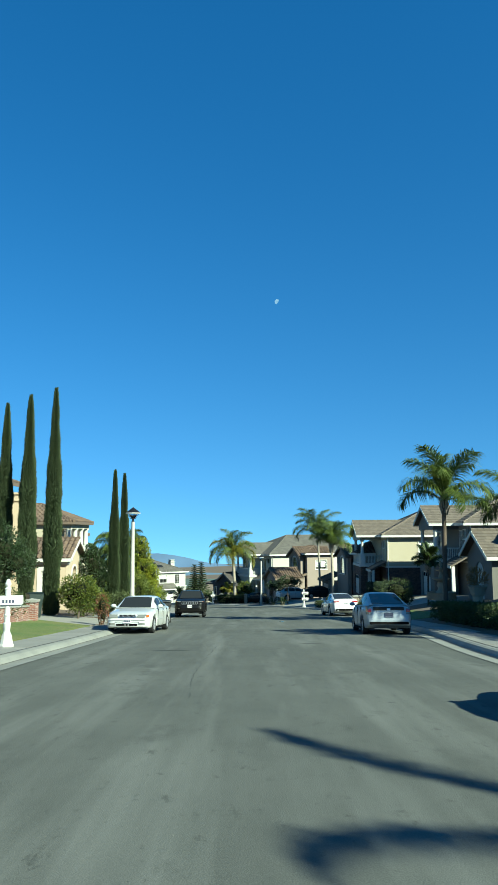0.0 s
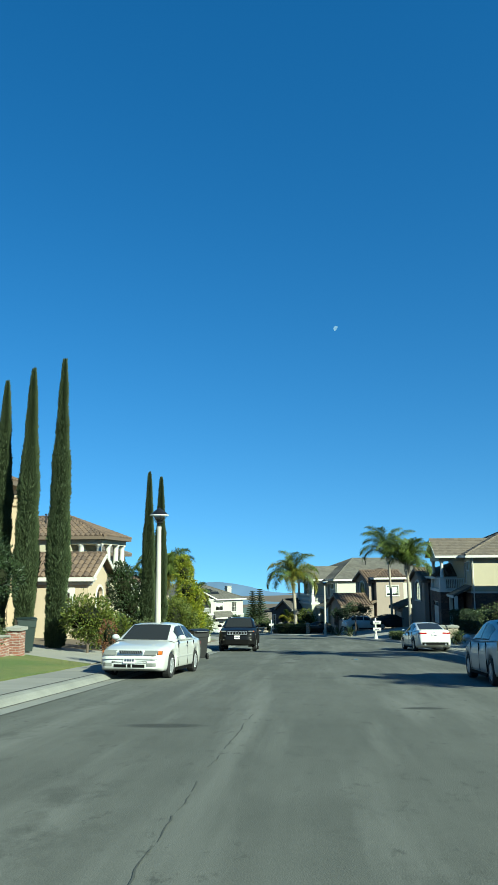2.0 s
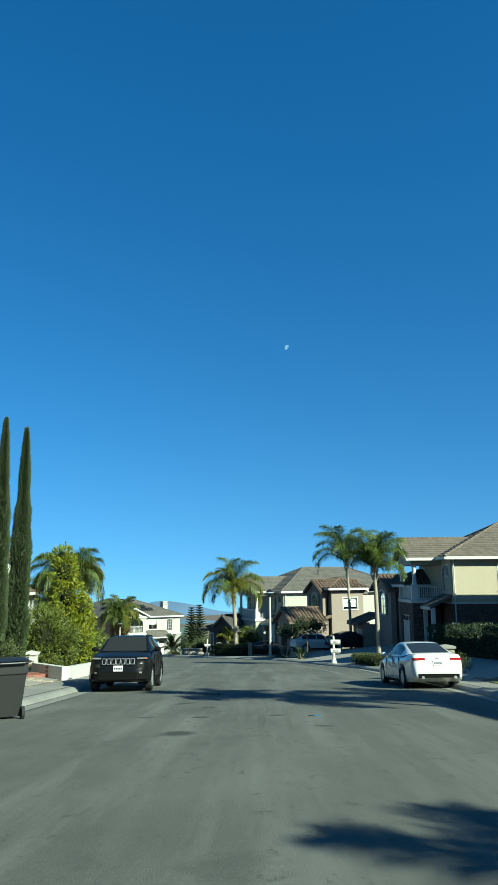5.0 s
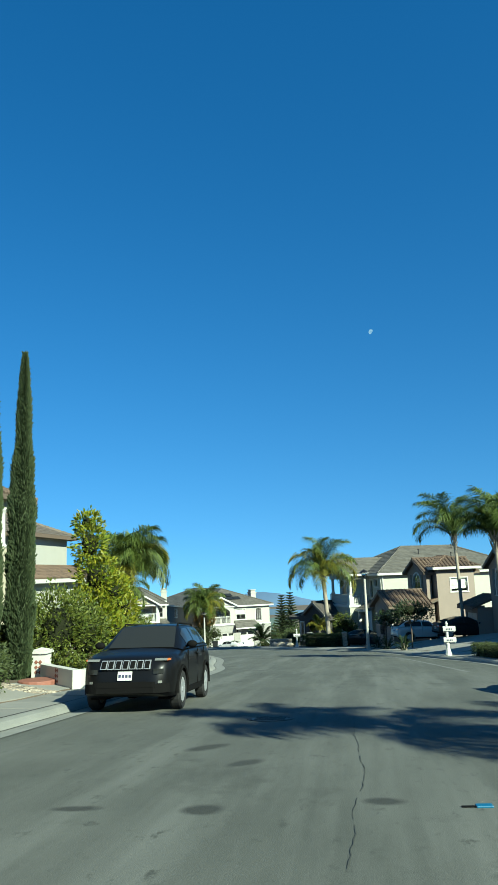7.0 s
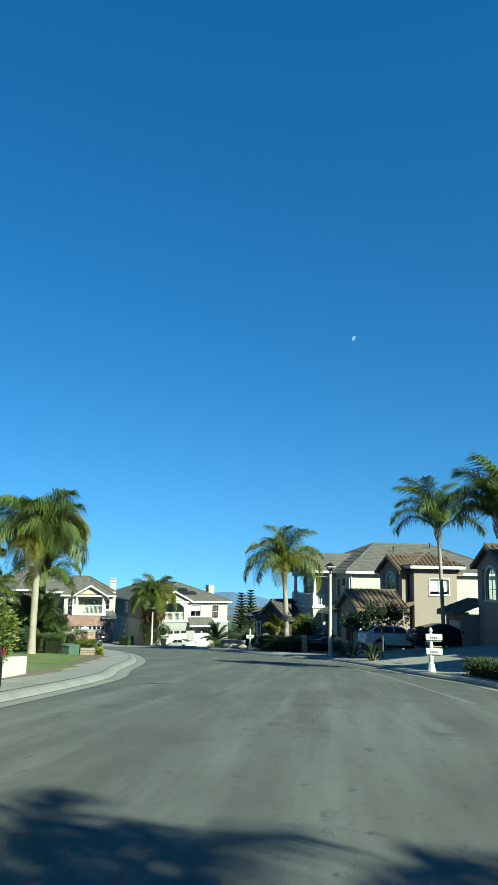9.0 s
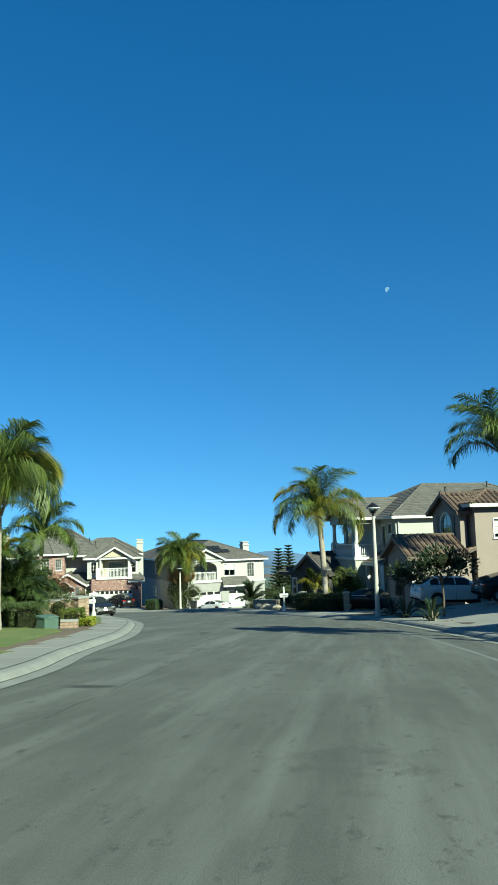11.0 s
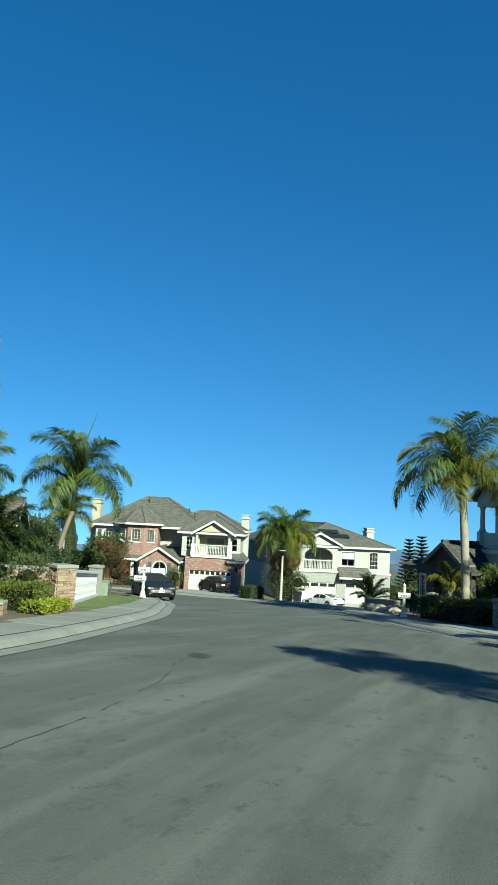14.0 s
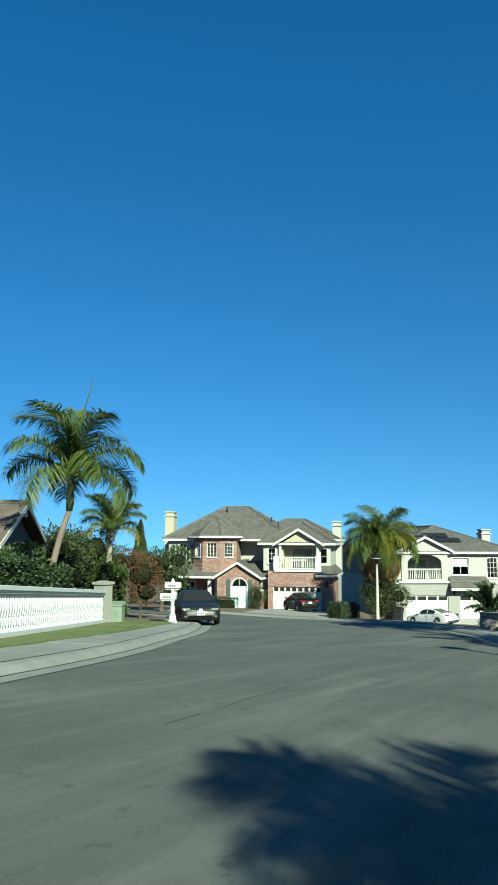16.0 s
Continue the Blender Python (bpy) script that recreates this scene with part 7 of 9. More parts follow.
# ---- cars: lofted bodies with wheel arches, glasshouse, lamps and wheels ----
def lerp_table(t, v):
    return float(np.interp(v, [a for a, _ in t], [b for _, b in t]))


def car(name, m, spec, paint, label, group="parked cars", category="car"):
    """spec: L, W, top (y, z) of bonnet and deck, plan (y, half width share), axles, wheel radius, cabin; y runs from nose (0) to tail (L)."""
    L, W = spec["L"], spec["W"]
    R, sill = spec["R"], spec["sill"]
    t = thing(name, m, label, category, group)
    half = W / 2
    ys = sorted({*np.round(np.linspace(0, L, 66), 4), *[round(a + d, 4) for a in spec["axles"] for d in np.linspace(-R * 1.18, R * 1.18, 15)]})
    rows = []
    for y in ys:
        w = half * lerp_table(spec["plan"], y)
        zt = lerp_table(spec["top"], y)
        zb = lerp_table(spec["under"], y)
        for a in spec["axles"]:
            d = abs(y - a)
            if d < R * 1.16:
                zb = max(zb, R + math.sqrt((R * 1.16) ** 2 - d * d))
        zb = min(zb, zt - 0.12)
        belt = zb + (zt - zb)
        sh = min(zt - 0.04, max(zb + 0.05, zt - 0.10))
        mid = zb + (sh - zb) * 0.45
        prof = [(0.0, zb + 0.0), (w * 0.80, zb), (w * 0.955, zb + 0.01), (w * 0.985, zb + (mid - zb) * 0.35), (w, mid), (w * 0.992, mid + (sh - mid) * 0.6), (w * 0.955, sh), (w * 0.90, zt - 0.035), (w * 0.78, zt - 0.008), (w * 0.45, zt + 0.012), (0.0, zt + 0.02)]
        rows.append([(x, y, z) for x, z in prof] + [(-x, y, z) for x, z in prof[-2:0:-1]])
    s = Shape()
    n = len(rows[0])
    s.v = [p for r in rows for p in r]
    s.f = [(i * n + k, (i + 1) * n + k, (i + 1) * n + (k + 1) % n, i * n + (k + 1) % n) for i in range(len(rows) - 1) for k in range(n)]
    s.f += [tuple(range(n)), tuple(range(len(rows) * n - 1, (len(rows) - 1) * n - 1, -1))]
    body = part("body", s, paint, t, smooth=True)
    # glasshouse
    c = spec["cabin"]      # [(y, z, half width share)] cowl, screen top, roof rear, backlight base
    (y0, z0, w0), (y1, z1, w1), (y2, z2, w2), (y3, z3, w3) = c
    base_w = half * spec["beltw"]
    rows = []
    ny = 26
    for k in range(ny + 1):
        f = k / ny
        y = y0 + (y3 - y0) * f
        zr = float(np.interp(y, [y0, y1, (y1 + y2) / 2, y2, y3], [z0, z1, max(z1, z2) + 0.035, z2, z3]))
        wr = half * float(np.interp(y, [y0, y1, y2, y3], [w0, w1, w2, w3]))
        zb = lerp_table(spec["top"], y) - 0.03
        bw = base_w * lerp_table(spec["plan"], y)
        h = max(zr - zb, 0.005)
        prof = [(bw, zb), (bw + (wr - bw) * 0.5 + 0.012, zb + h * 0.5), (wr + (bw - wr) * 0.10, zb + h * 0.86), (wr * 0.93, zb + h * 0.965), (wr * 0.6, zb + h * 1.0), (0, zb + h * 1.012)]
        rows.append([(x, y, z) for x, z in prof] + [(-x, y, z) for x, z in prof[-2::-1]])
    s = Shape()
    n = len(rows[0])
    s.v = [p for r in rows for p in r]
    s.f = [(i * n + k, i * n + k + 1, (i + 1) * n + k + 1, (i + 1) * n + k) for i in range(len(rows) - 1) for k in range(n - 1)]
    s.f = [f[::-1] for f in s.f]
    part("roof", s, spec.get("roof_paint", paint), t, smooth=True)

    def skin(y, f):
        """A point on the glasshouse's side: f from 0 at the belt to 1 at the gutter."""
        zr = float(np.interp(y, [y0, y1, (y1 + y2) / 2, y2, y3], [z0, z1, max(z1, z2) + 0.035, z2, z3]))
        wr = half * float(np.interp(y, [y0, y1, y2, y3], [w0, w1, w2, w3]))
        zb = lerp_table(spec["top"], y) - 0.03
        bw = base_w * lerp_table(spec["plan"], y)
        h = max(zr - zb, 0.005)
        return float(np.interp(f, [0, 0.5, 0.86, 1], [bw, bw + (wr - bw) * 0.5 + 0.012, wr + (bw - wr) * 0.1, wr * 0.93])), zb + h * f

    def slope(y):
        return float(np.interp(y, [y0, y1, (y1 + y2) / 2, y2, y3], [z0, z1, max(z1, z2) + 0.035, z2, z3]))

    # screens
    for nm, ya, yb, ia, ib in (("windscreen", y0, y1, 0.03, 0.94), ("rear_window", y3, y2, 0.06, 0.92)):
        g = Shape()
        gr = []
        for k in range(9):
            f = ia + (ib - ia) * k / 8
            y = ya + (yb - ya) * f
            x, _ = skin(y, 0.93)
            zt = slope(y)
            zb_ = lerp_table(spec["top"], y) - 0.03
            h = max(zt - zb_, 0.005)
            sgn = -1 if ya < yb else 1
            row = []
            for q in (-1, -0.7, -0.35, 0, 0.35, 0.7, 1):
                xx = q * (x - 0.05)
                zz = zb_ + h * (1.012 - 0.045 * abs(q) ** 2)
                row.append((xx, y + sgn * 0.008 - sgn * 0.02 * 0, zz + 0.010))
            gr.append(row if sgn < 0 else row[::-1])
        g.grid(gr)
        part(nm, g, CAR_GLASS, t, smooth=True)
    # side windows
    for sgn in (-1, 1):
        for a, b in spec["windows"]:
            g = Shape()
            cols = []
            for k in range(9):
                y = a + (b - a) * k / 8
                top_f = 0.84
                lo = skin(y, 0.14)
                zlim = slope(y)
                hi = skin(y, top_f)
                col = []
                for q in (0, 0.35, 0.7, 1):
                    f = 0.14 + (top_f - 0.14) * q
                    x, z = skin(y, f)
                    col.append((sgn * (x + 0.008), y, z))
                cols.append(col)
            g.grid(cols if sgn > 0 else cols[::-1])
            part("side_window", g, CAR_GLASS, t, smooth=True)
    # wheels
    for a in spec["axles"]:
        for sgn in (-1, 1):
            xw = half * lerp_table(spec["plan"], a) - 0.11
            mm = Matrix.Translation((sgn * xw, a, R)) @ Matrix.Rotation(math.pi / 2 * sgn, 4, "Y")
            s = Shape()
            s.lathe([(R * 0.66, -0.10), (R * 0.93, -0.105), (R, -0.07), (R, 0.07), (R * 0.93, 0.105), (R * 0.66, 0.10)], 28, mm, False)
            wheel = part("tyre", s, TYRE, t, smooth=False)
            s = Shape()
            s.lathe([(R * 0.67, -0.09), (R * 0.67, 0.085), (R * 0.60, 0.095), (R * 0.56, 0.03), (R * 0.05, 0.03)], 24, mm, False)
            for k in range(spec.get("spokes", 5)):
                q = mm @ Matrix.Rotation(k * 2 * math.pi / spec.get("spokes", 5), 4, "Z")
                s.add([(-0.045, 0.04, 0.05), (0.045, 0.04, 0.05), (0.06, R * 0.6, 0.085), (-0.06, R * 0.6, 0.085), (-0.045, 0.04, 0.09), (0.045, 0.04, 0.09), (0.05, R * 0.6, 0.1), (-0.05, R * 0.6, 0.1)],
                      [(4, 5, 6, 7), (0, 4, 7, 3), (1, 2, 6, 5), (2, 3, 7, 6), (0, 1, 5, 4)], q)
            s.lathe([(0.055, 0.05), (0.055, 0.1), (0.03, 0.105)], 10, mm)
            part("rim", s, spec.get("rim", RIM), wheel)
            s = Shape()
            s.box(sgn * xw - 0.3 * (sgn > 0) , sgn * xw + 0.3 * (sgn < 0), a - R * 1.1, a + R * 1.1, R * 0.6, R * 2.05)
            part("wheel_well", s, BLACK_PLASTIC, t)
    # mirrors, handles, sill strip
    for sgn in (-1, 1):
        y = y0 + 0.42
        x, z = skin(y, 0.1)
        s = Shape()
        s.lathe([(0.02, 0), (0.075, 0.02), (0.09, 0.07), (0.075, 0.12), (0.03, 0.14)], 10, Matrix.Translation((sgn * (x + 0.13), y + 0.05, z + 0.06)) @ Matrix.Rotation(math.pi / 2, 4, "X") @ Matrix.Diagonal((1.25, 0.85, 1, 1)))
        s.beam((sgn * (x - 0.03), y, z), (sgn * (x + 0.1), y, z + 0.05), 0.05, 0.04)
        part("door_mirror", s, spec.get("mirror", paint), t, smooth=True)
        for a, _ in spec["windows"][:2]:
            yy = a + spec.get("handle", 0.78)
            xx = half * lerp_table(spec["plan"], yy)
            zz = lerp_table(spec["top"], yy) - 0.17
            s = Shape()
            s.box(sgn * xx - 0.012, sgn * xx + 0.014, yy - 0.09, yy + 0.09, zz, zz + 0.035)
            part("door_handle", s, spec.get("handle_mat", paint), t, bevel=0.008)
        for a in spec["seams"]:
            s = Shape()
            xx = half * lerp_table(spec["plan"], a)
            za, zb = sill + 0.08, lerp_table(spec["top"], a) - 0.06
            s.box(sgn * xx * 0.97, sgn * xx * 1.0015, a - 0.0025, a + 0.0025, za, zb)
            part("door_gap", s, BLACK_PLASTIC, t)
        s = Shape()
        a0, a1 = spec["axles"][0] + R * 1.2, spec["axles"][1] - R * 1.2
        s.box(sgn * half * 0.93, sgn * half * 0.985, a0, a1, sill - 0.03, sill + spec.get("clad", 0.05))
        part("sill", s, spec.get("sill_mat", BLACK_PLASTIC), t, bevel=0.01)
        s = Shape()
        a0, a1 = spec["windows"][0][0] - 0.03, spec["windows"][-1][1] + 0.03
        pts = [(sgn * (skin(y, 0.115)[0] + 0.012), y, skin(y, 0.115)[1]) for y in np.linspace(a0, a1, 8)]
        s.tube(pts, 0.011, 5)
        part("window_strip", s, spec.get("strip", BLACK_PLASTIC), t)
    return t


def front_at(spec, x, z):
    """How far back the nose lies at x, so that fittings follow its curve."""
    half = spec["W"] / 2
    for y in np.linspace(0, 1.6, 161):
        if half * lerp_table(spec["plan"], y) >= abs(x) and lerp_table(spec["top"], y) >= z:
            return float(y)
    return 1.6


def tail_at(spec, x, z):
    half, L = spec["W"] / 2, spec["L"]
    for y in np.linspace(L, L - 1.6, 161):
        if half * lerp_table(spec["plan"], y) >= abs(x) and lerp_table(spec["top"], y) >= z:
            return float(y)
    return L - 1.6


def fitting(t, spec, name, x0, x1, z0, z1, mat, rear=False, proud=0.015, deep=0.06, label="", cols=6, parent=None, tilt=0.0):
    """A lamp, grille or plate that lies on the nose or tail between x0..x1 and z0..z1."""
    at = tail_at if rear else front_at
    sg = 1 if rear else -1
    s = Shape()
    v = []
    for k in range(cols + 1):
        x = x0 + (x1 - x0) * k / cols
        dz = tilt * k / cols
        for z in (z0 + dz, (z0 + z1) / 2 + dz, z1 + dz):
            y = at(spec, x, z)
            v.append((x, y + sg * proud, z))
            v.append((x, y - sg * deep, z))
    f = []
    for k in range(cols):
        a, b = k * 6, (k + 1) * 6
        for j in (0, 2):
            f.append((a + j, b + j, b + j + 2, a + j + 2))
        f += [(a + 4, b + 4, b + 5, a + 5), (a, a + 1, b + 1, b)]
    e = cols * 6
    f += [(0, 2, 3, 1), (2, 4, 5, 3), (e, e + 1, e + 3, e + 2), (e + 2, e + 3, e + 5, e + 4)]
    s.add(v, f if (x1 > x0) != rear else [q[::-1] for q in f])
    return part(name, s, mat, parent or t, label)


def number_plate(t, spec, z, rear=False, w=0.31, mat=None):
    p = fitting(t, spec, "number_plate", -w / 2, w / 2, z, z + 0.16, mat or PLATE, rear, 0.03, 0.02, "number plate with plain bars")
    for k, x in enumerate((-0.095, -0.03, 0.035, 0.1)):
        fitting(t, spec, "plate_bar", x - 0.024, x + 0.024, z + 0.045, z + 0.105, INK, rear, 0.034, 0.0, cols=1, parent=p)


def paint_mat(name, color, metal=0.3, rough=0.35, flake=0.05, coat=1.0, spec=0.5):
    return plain(name, color, rough, metal, var=flake, scale=1.0, fine=300, bump_at=0, coat=coat, spec=spec)


def place(x, y, heading, scale=1.0, z=None):
    """Pose of a car with the middle of its length at x, y, nose pointing along heading (degrees; 0 is down the street)."""
    a = radians(heading)
    slope = math.degrees(math.atan((gz(x - math.sin(a), y + math.cos(a)) - gz(x + math.sin(a), y - math.cos(a))) / 2))
    return pose(x, y, gz(x, y) if z is None else z, slope, 0, heading) @ Matrix.Rotation(math.pi, 4, "Z") @ Matrix.Diagonal((scale, scale, scale, 1))


def shifted(m, spec):
    return m @ Matrix.Translation((0, -spec["L"] / 2, 0))


SALOON = dict(L=4.82, W=1.77, R=0.315, sill=0.2, beltw=0.93, axles=(0.92, 3.62),
              top=[(0, 0.42), (0.03, 0.60), (0.10, 0.70), (0.45, 0.80), (1.25, 0.925), (1.6, 0.95), (3.6, 0.97), (4.0, 0.985), (4.65, 0.97), (4.76, 0.93), (4.82, 0.55)],
              under=[(0, 0.27), (0.3, 0.2), (4.4, 0.2), (4.82, 0.32)],
              plan=[(0, 0.70), (0.06, 0.82), (0.25, 0.93), (0.7, 0.985), (1.5, 1.0), (3.4, 1.0), (4.2, 0.97), (4.6, 0.9), (4.77, 0.80), (4.82, 0.72)],
              cabin=[(1.22, 0.93, 0.80), (2.02, 1.36, 0.66), (3.12, 1.37, 0.66), (3.98, 1.0, 0.78)], windows=[(1.72, 2.52), (2.60, 3.42)], seams=(1.55, 2.56, 3.3), spokes=7, strip=CHROME)
HATCH = dict(L=4.46, W=1.745, R=0.31, sill=0.2, beltw=0.93, axles=(0.92, 3.62),
             top=[(0, 0.45), (0.04, 0.62), (0.3, 0.80), (0.95, 0.96), (1.2, 1.0), (2.6, 1.0), (3.9, 1.05), (4.3, 1.04), (4.40, 1.00), (4.46, 0.55)],
             under=[(0, 0.27), (0.3, 0.2), (4.1, 0.22), (4.46, 0.36)],
             plan=[(0, 0.66), (0.1, 0.82), (0.4, 0.95), (0.9, 1.0), (3.4, 1.0), (4.0, 0.97), (4.3, 0.92), (4.42, 0.86), (4.46, 0.80)],
             cabin=[(0.95, 0.98, 0.80), (1.95, 1.46, 0.64), (2.9, 1.47, 0.62), (4.34, 1.06, 0.74)], windows=[(1.62, 2.42), (2.50, 3.40)], seams=(1.45, 2.46, 3.3), spokes=5)
SUV = dict(L=4.62, W=1.86, R=0.365, sill=0.3, beltw=0.94, axles=(0.95, 3.65),
           top=[(0, 0.62), (0.03, 0.80), (0.09, 0.91), (0.18, 0.98), (0.32, 1.03), (0.6, 1.085), (1.25, 1.15), (1.7, 1.17), (3.8, 1.20), (4.45, 1.19), (4.56, 1.12), (4.62, 0.6)],
           under=[(0, 0.36), (0.3, 0.28), (4.2, 0.28), (4.62, 0.42)],
           plan=[(0, 0.60), (0.04, 0.72), (0.10, 0.81), (0.2, 0.89), (0.36, 0.95), (0.7, 1.0), (4.0, 1.0), (4.4, 0.95), (4.56, 0.88), (4.62, 0.82)],
           cabin=[(1.18, 1.15, 0.82), (1.98, 1.62, 0.68), (3.75, 1.62, 0.66), (4.50, 1.20, 0.78)], windows=[(1.74, 2.55), (2.63, 3.45), (3.55, 4.02)], seams=(1.52, 2.59, 3.4), spokes=10, clad=0.16, mirror=BLACK_PLASTIC)
MODERN = dict(L=4.88, W=1.84, R=0.335, sill=0.2, beltw=0.93, axles=(0.95, 3.78),
              top=[(0, 0.45), (0.03, 0.64), (0.15, 0.76), (0.6, 0.86), (1.35, 0.97), (1.7, 0.98), (3.7, 1.02), (4.2, 1.07), (4.70, 1.08), (4.80, 1.02), (4.88, 0.6)],
              under=[(0, 0.25), (0.3, 0.19), (4.4, 0.2), (4.88, 0.36)],
              plan=[(0, 0.68), (0.08, 0.82), (0.3, 0.94), (0.8, 0.99), (1.5, 1.0), (3.6, 1.0), (4.3, 0.97), (4.7, 0.9), (4.83, 0.82), (4.88, 0.76)],
              cabin=[(1.30, 0.97, 0.80), (2.15, 1.42, 0.65), (3.05, 1.43, 0.64), (4.22, 1.08, 0.74)], windows=[(1.85, 2.62), (2.70, 3.52)], seams=(1.66, 2.66, 3.45), spokes=9, strip=CHROME)
PEARL = paint_mat("pearl_white_paint", (0.503, 0.501, 0.463), 0.1)
WHITE = paint_mat("white_car_paint", (0.575, 0.564, 0.529), 0.0)
BLACK = paint_mat("black_car_paint", (0.0045, 0.0045, 0.0045), 0.0, 0.34, 0.05, 0.06, 0.2)
SILVER_BLUE = paint_mat("pale_silver_blue_paint", (0.31, 0.335, 0.345), 0.15, 0.4, 0.05, 0.25)
SLATE = paint_mat("dark_slate_paint", (0.012, 0.0116, 0.011), 0.0, 0.4, 0.05, 0.1, 0.25)
GREY = paint_mat("silver_grey_paint", (0.47, 0.465, 0.44), 0.1, 0.4, 0.05, 0.25)


def white_saloon():
    sp = SALOON
    t = car("saloon_car", shifted(place(-4.6, 31.35, 175.9, 1.04), sp), sp, PEARL, "pearl white older saloon car parked at the kerb")
    fitting(t, sp, "grille", -0.33, 0.33, 0.60, 0.72, CHROME, cols=8, proud=0.02, label="chrome-edged upright grille")
    g = fitting(t, sp, "grille_mesh", -0.30, 0.30, 0.615, 0.705, BLACK_PLASTIC, cols=8, proud=0.026)
    for k in range(13):
        x = -0.28 + k * 0.0467
        fitting(t, sp, "grille_bar", x - 0.004, x + 0.004, 0.615, 0.705, RIM, cols=1, proud=0.030, parent=g)
    for sg in (-1, 1):
        hl = fitting(t, sp, "headlight", sg * 0.36, sg * 0.70, 0.60, 0.71, LENS, cols=8, proud=0.015)
        fitting(t, sp, "indicator", sg * 0.72, sg * 0.79, 0.615, 0.70, LENS_AMBER, cols=4, proud=0.015, parent=hl)
        fitting(t, sp, "fog_lamp", sg * 0.45, sg * 0.68, 0.33, 0.41, LENS, cols=5, proud=0.012)
        fitting(t, sp, "taillight", sg * 0.45, sg * 0.78, 0.70, 0.85, LENS_RED, True, cols=5)
    fitting(t, sp, "air_intake", -0.46, 0.46, 0.405, 0.45, BLACK_PLASTIC, cols=8, proud=0.006, label="dark slot beside the number plate")
    fitting(t, sp, "air_intake", -0.40, 0.40, 0.30, 0.375, BLACK_PLASTIC, cols=8, proud=0.006, label="dark lower air intake")
    for x in (-0.06, 0.06):
        fitting(t, sp, "intake_rib", x - 0.012, x + 0.012, 0.30, 0.375, PEARL, cols=1, proud=0.012)
    fitting(t, sp, "bumper_strip", -0.72, 0.72, 0.50, 0.535, PEARL, cols=14, proud=0.035, deep=0.05)
    number_plate(t, sp, 0.40)
    for sg in (-1, 1):
        s = Shape()
        s.box(sg * 0.885 - 0.012, sg * 0.885 + 0.012, 1.35, 3.2, 0.5, 0.54)
        part("side_moulding", s, PEARL, t, bevel=0.006)


def blue_hatchback():
    sp = HATCH
    t = car("hatchback_car", shifted(place(5.1, 29.35, -1, 1.02), sp), sp, SILVER_BLUE, "pale silver-blue hatchback car parked in tree shade")
    for sg in (-1, 1):
        fitting(t, sp, "taillight", sg * 0.62, sg * 0.80, 0.72, 1.02, LENS, True, cols=4, label="clear and red tail lamp")
        fitting(t, sp, "tail_reflector", sg * 0.62, sg * 0.79, 0.80, 0.9, LENS_RED, True, cols=4, proud=0.02)
        fitting(t, sp, "headlight", sg * 0.45, sg * 0.74, 0.62, 0.76, LENS, cols=5)
    fitting(t, sp, "spoiler_glass", -0.55, 0.55, 0.86, 0.985, CAR_GLASS, True, cols=8, proud=0.012)
    fitting(t, sp, "tailgate_strip", -0.42, 0.42, 0.82, 0.85, CHROME, True, cols=8, proud=0.02)
    fitting(t, sp, "emblem", -0.06, 0.06, 0.86, 0.93, CHROME, True, cols=2, proud=0.025)
    fitting(t, sp, "bumper_base", -0.7, 0.7, 0.37, 0.46, BLACK_PLASTIC, True, cols=12, proud=0.012)
    number_plate(t, sp, 0.62, True, mat=INK)


def white_modern():
    sp = MODERN
    t = car("saloon_car", shifted(place(6.22, 52.0, 4, 1.03), sp), sp, WHITE, "white modern saloon car parked at the kerb")
    for sg in (-1, 1):
        fitting(t, sp, "taillight", sg * 0.40, sg * 0.80, 0.885, 0.955, LENS_RED, True, cols=7)
        fitting(t, sp, "headlight", sg * 0.45, sg * 0.76, 0.62, 0.72, LENS, cols=5)
        s = Shape()
        s.lathe([(0.045, 0), (0.05, 0.14)], 10, Matrix.Translation((sg * 0.52, 4.78, 0.36)) @ Matrix.Rotation(-math.pi / 2, 4, "X"))
        part("tailpipe", s, CHROME, t)
    fitting(t, sp, "bumper_base", -0.66, 0.66, 0.35, 0.47, BLACK_PLASTIC, True, cols=12, proud=0.014)
    fitting(t, sp, "emblem", -0.06, 0.06, 0.93, 0.99, CHROME, True, cols=2, proud=0.02)
    number_plate(t, sp, 0.72, True)


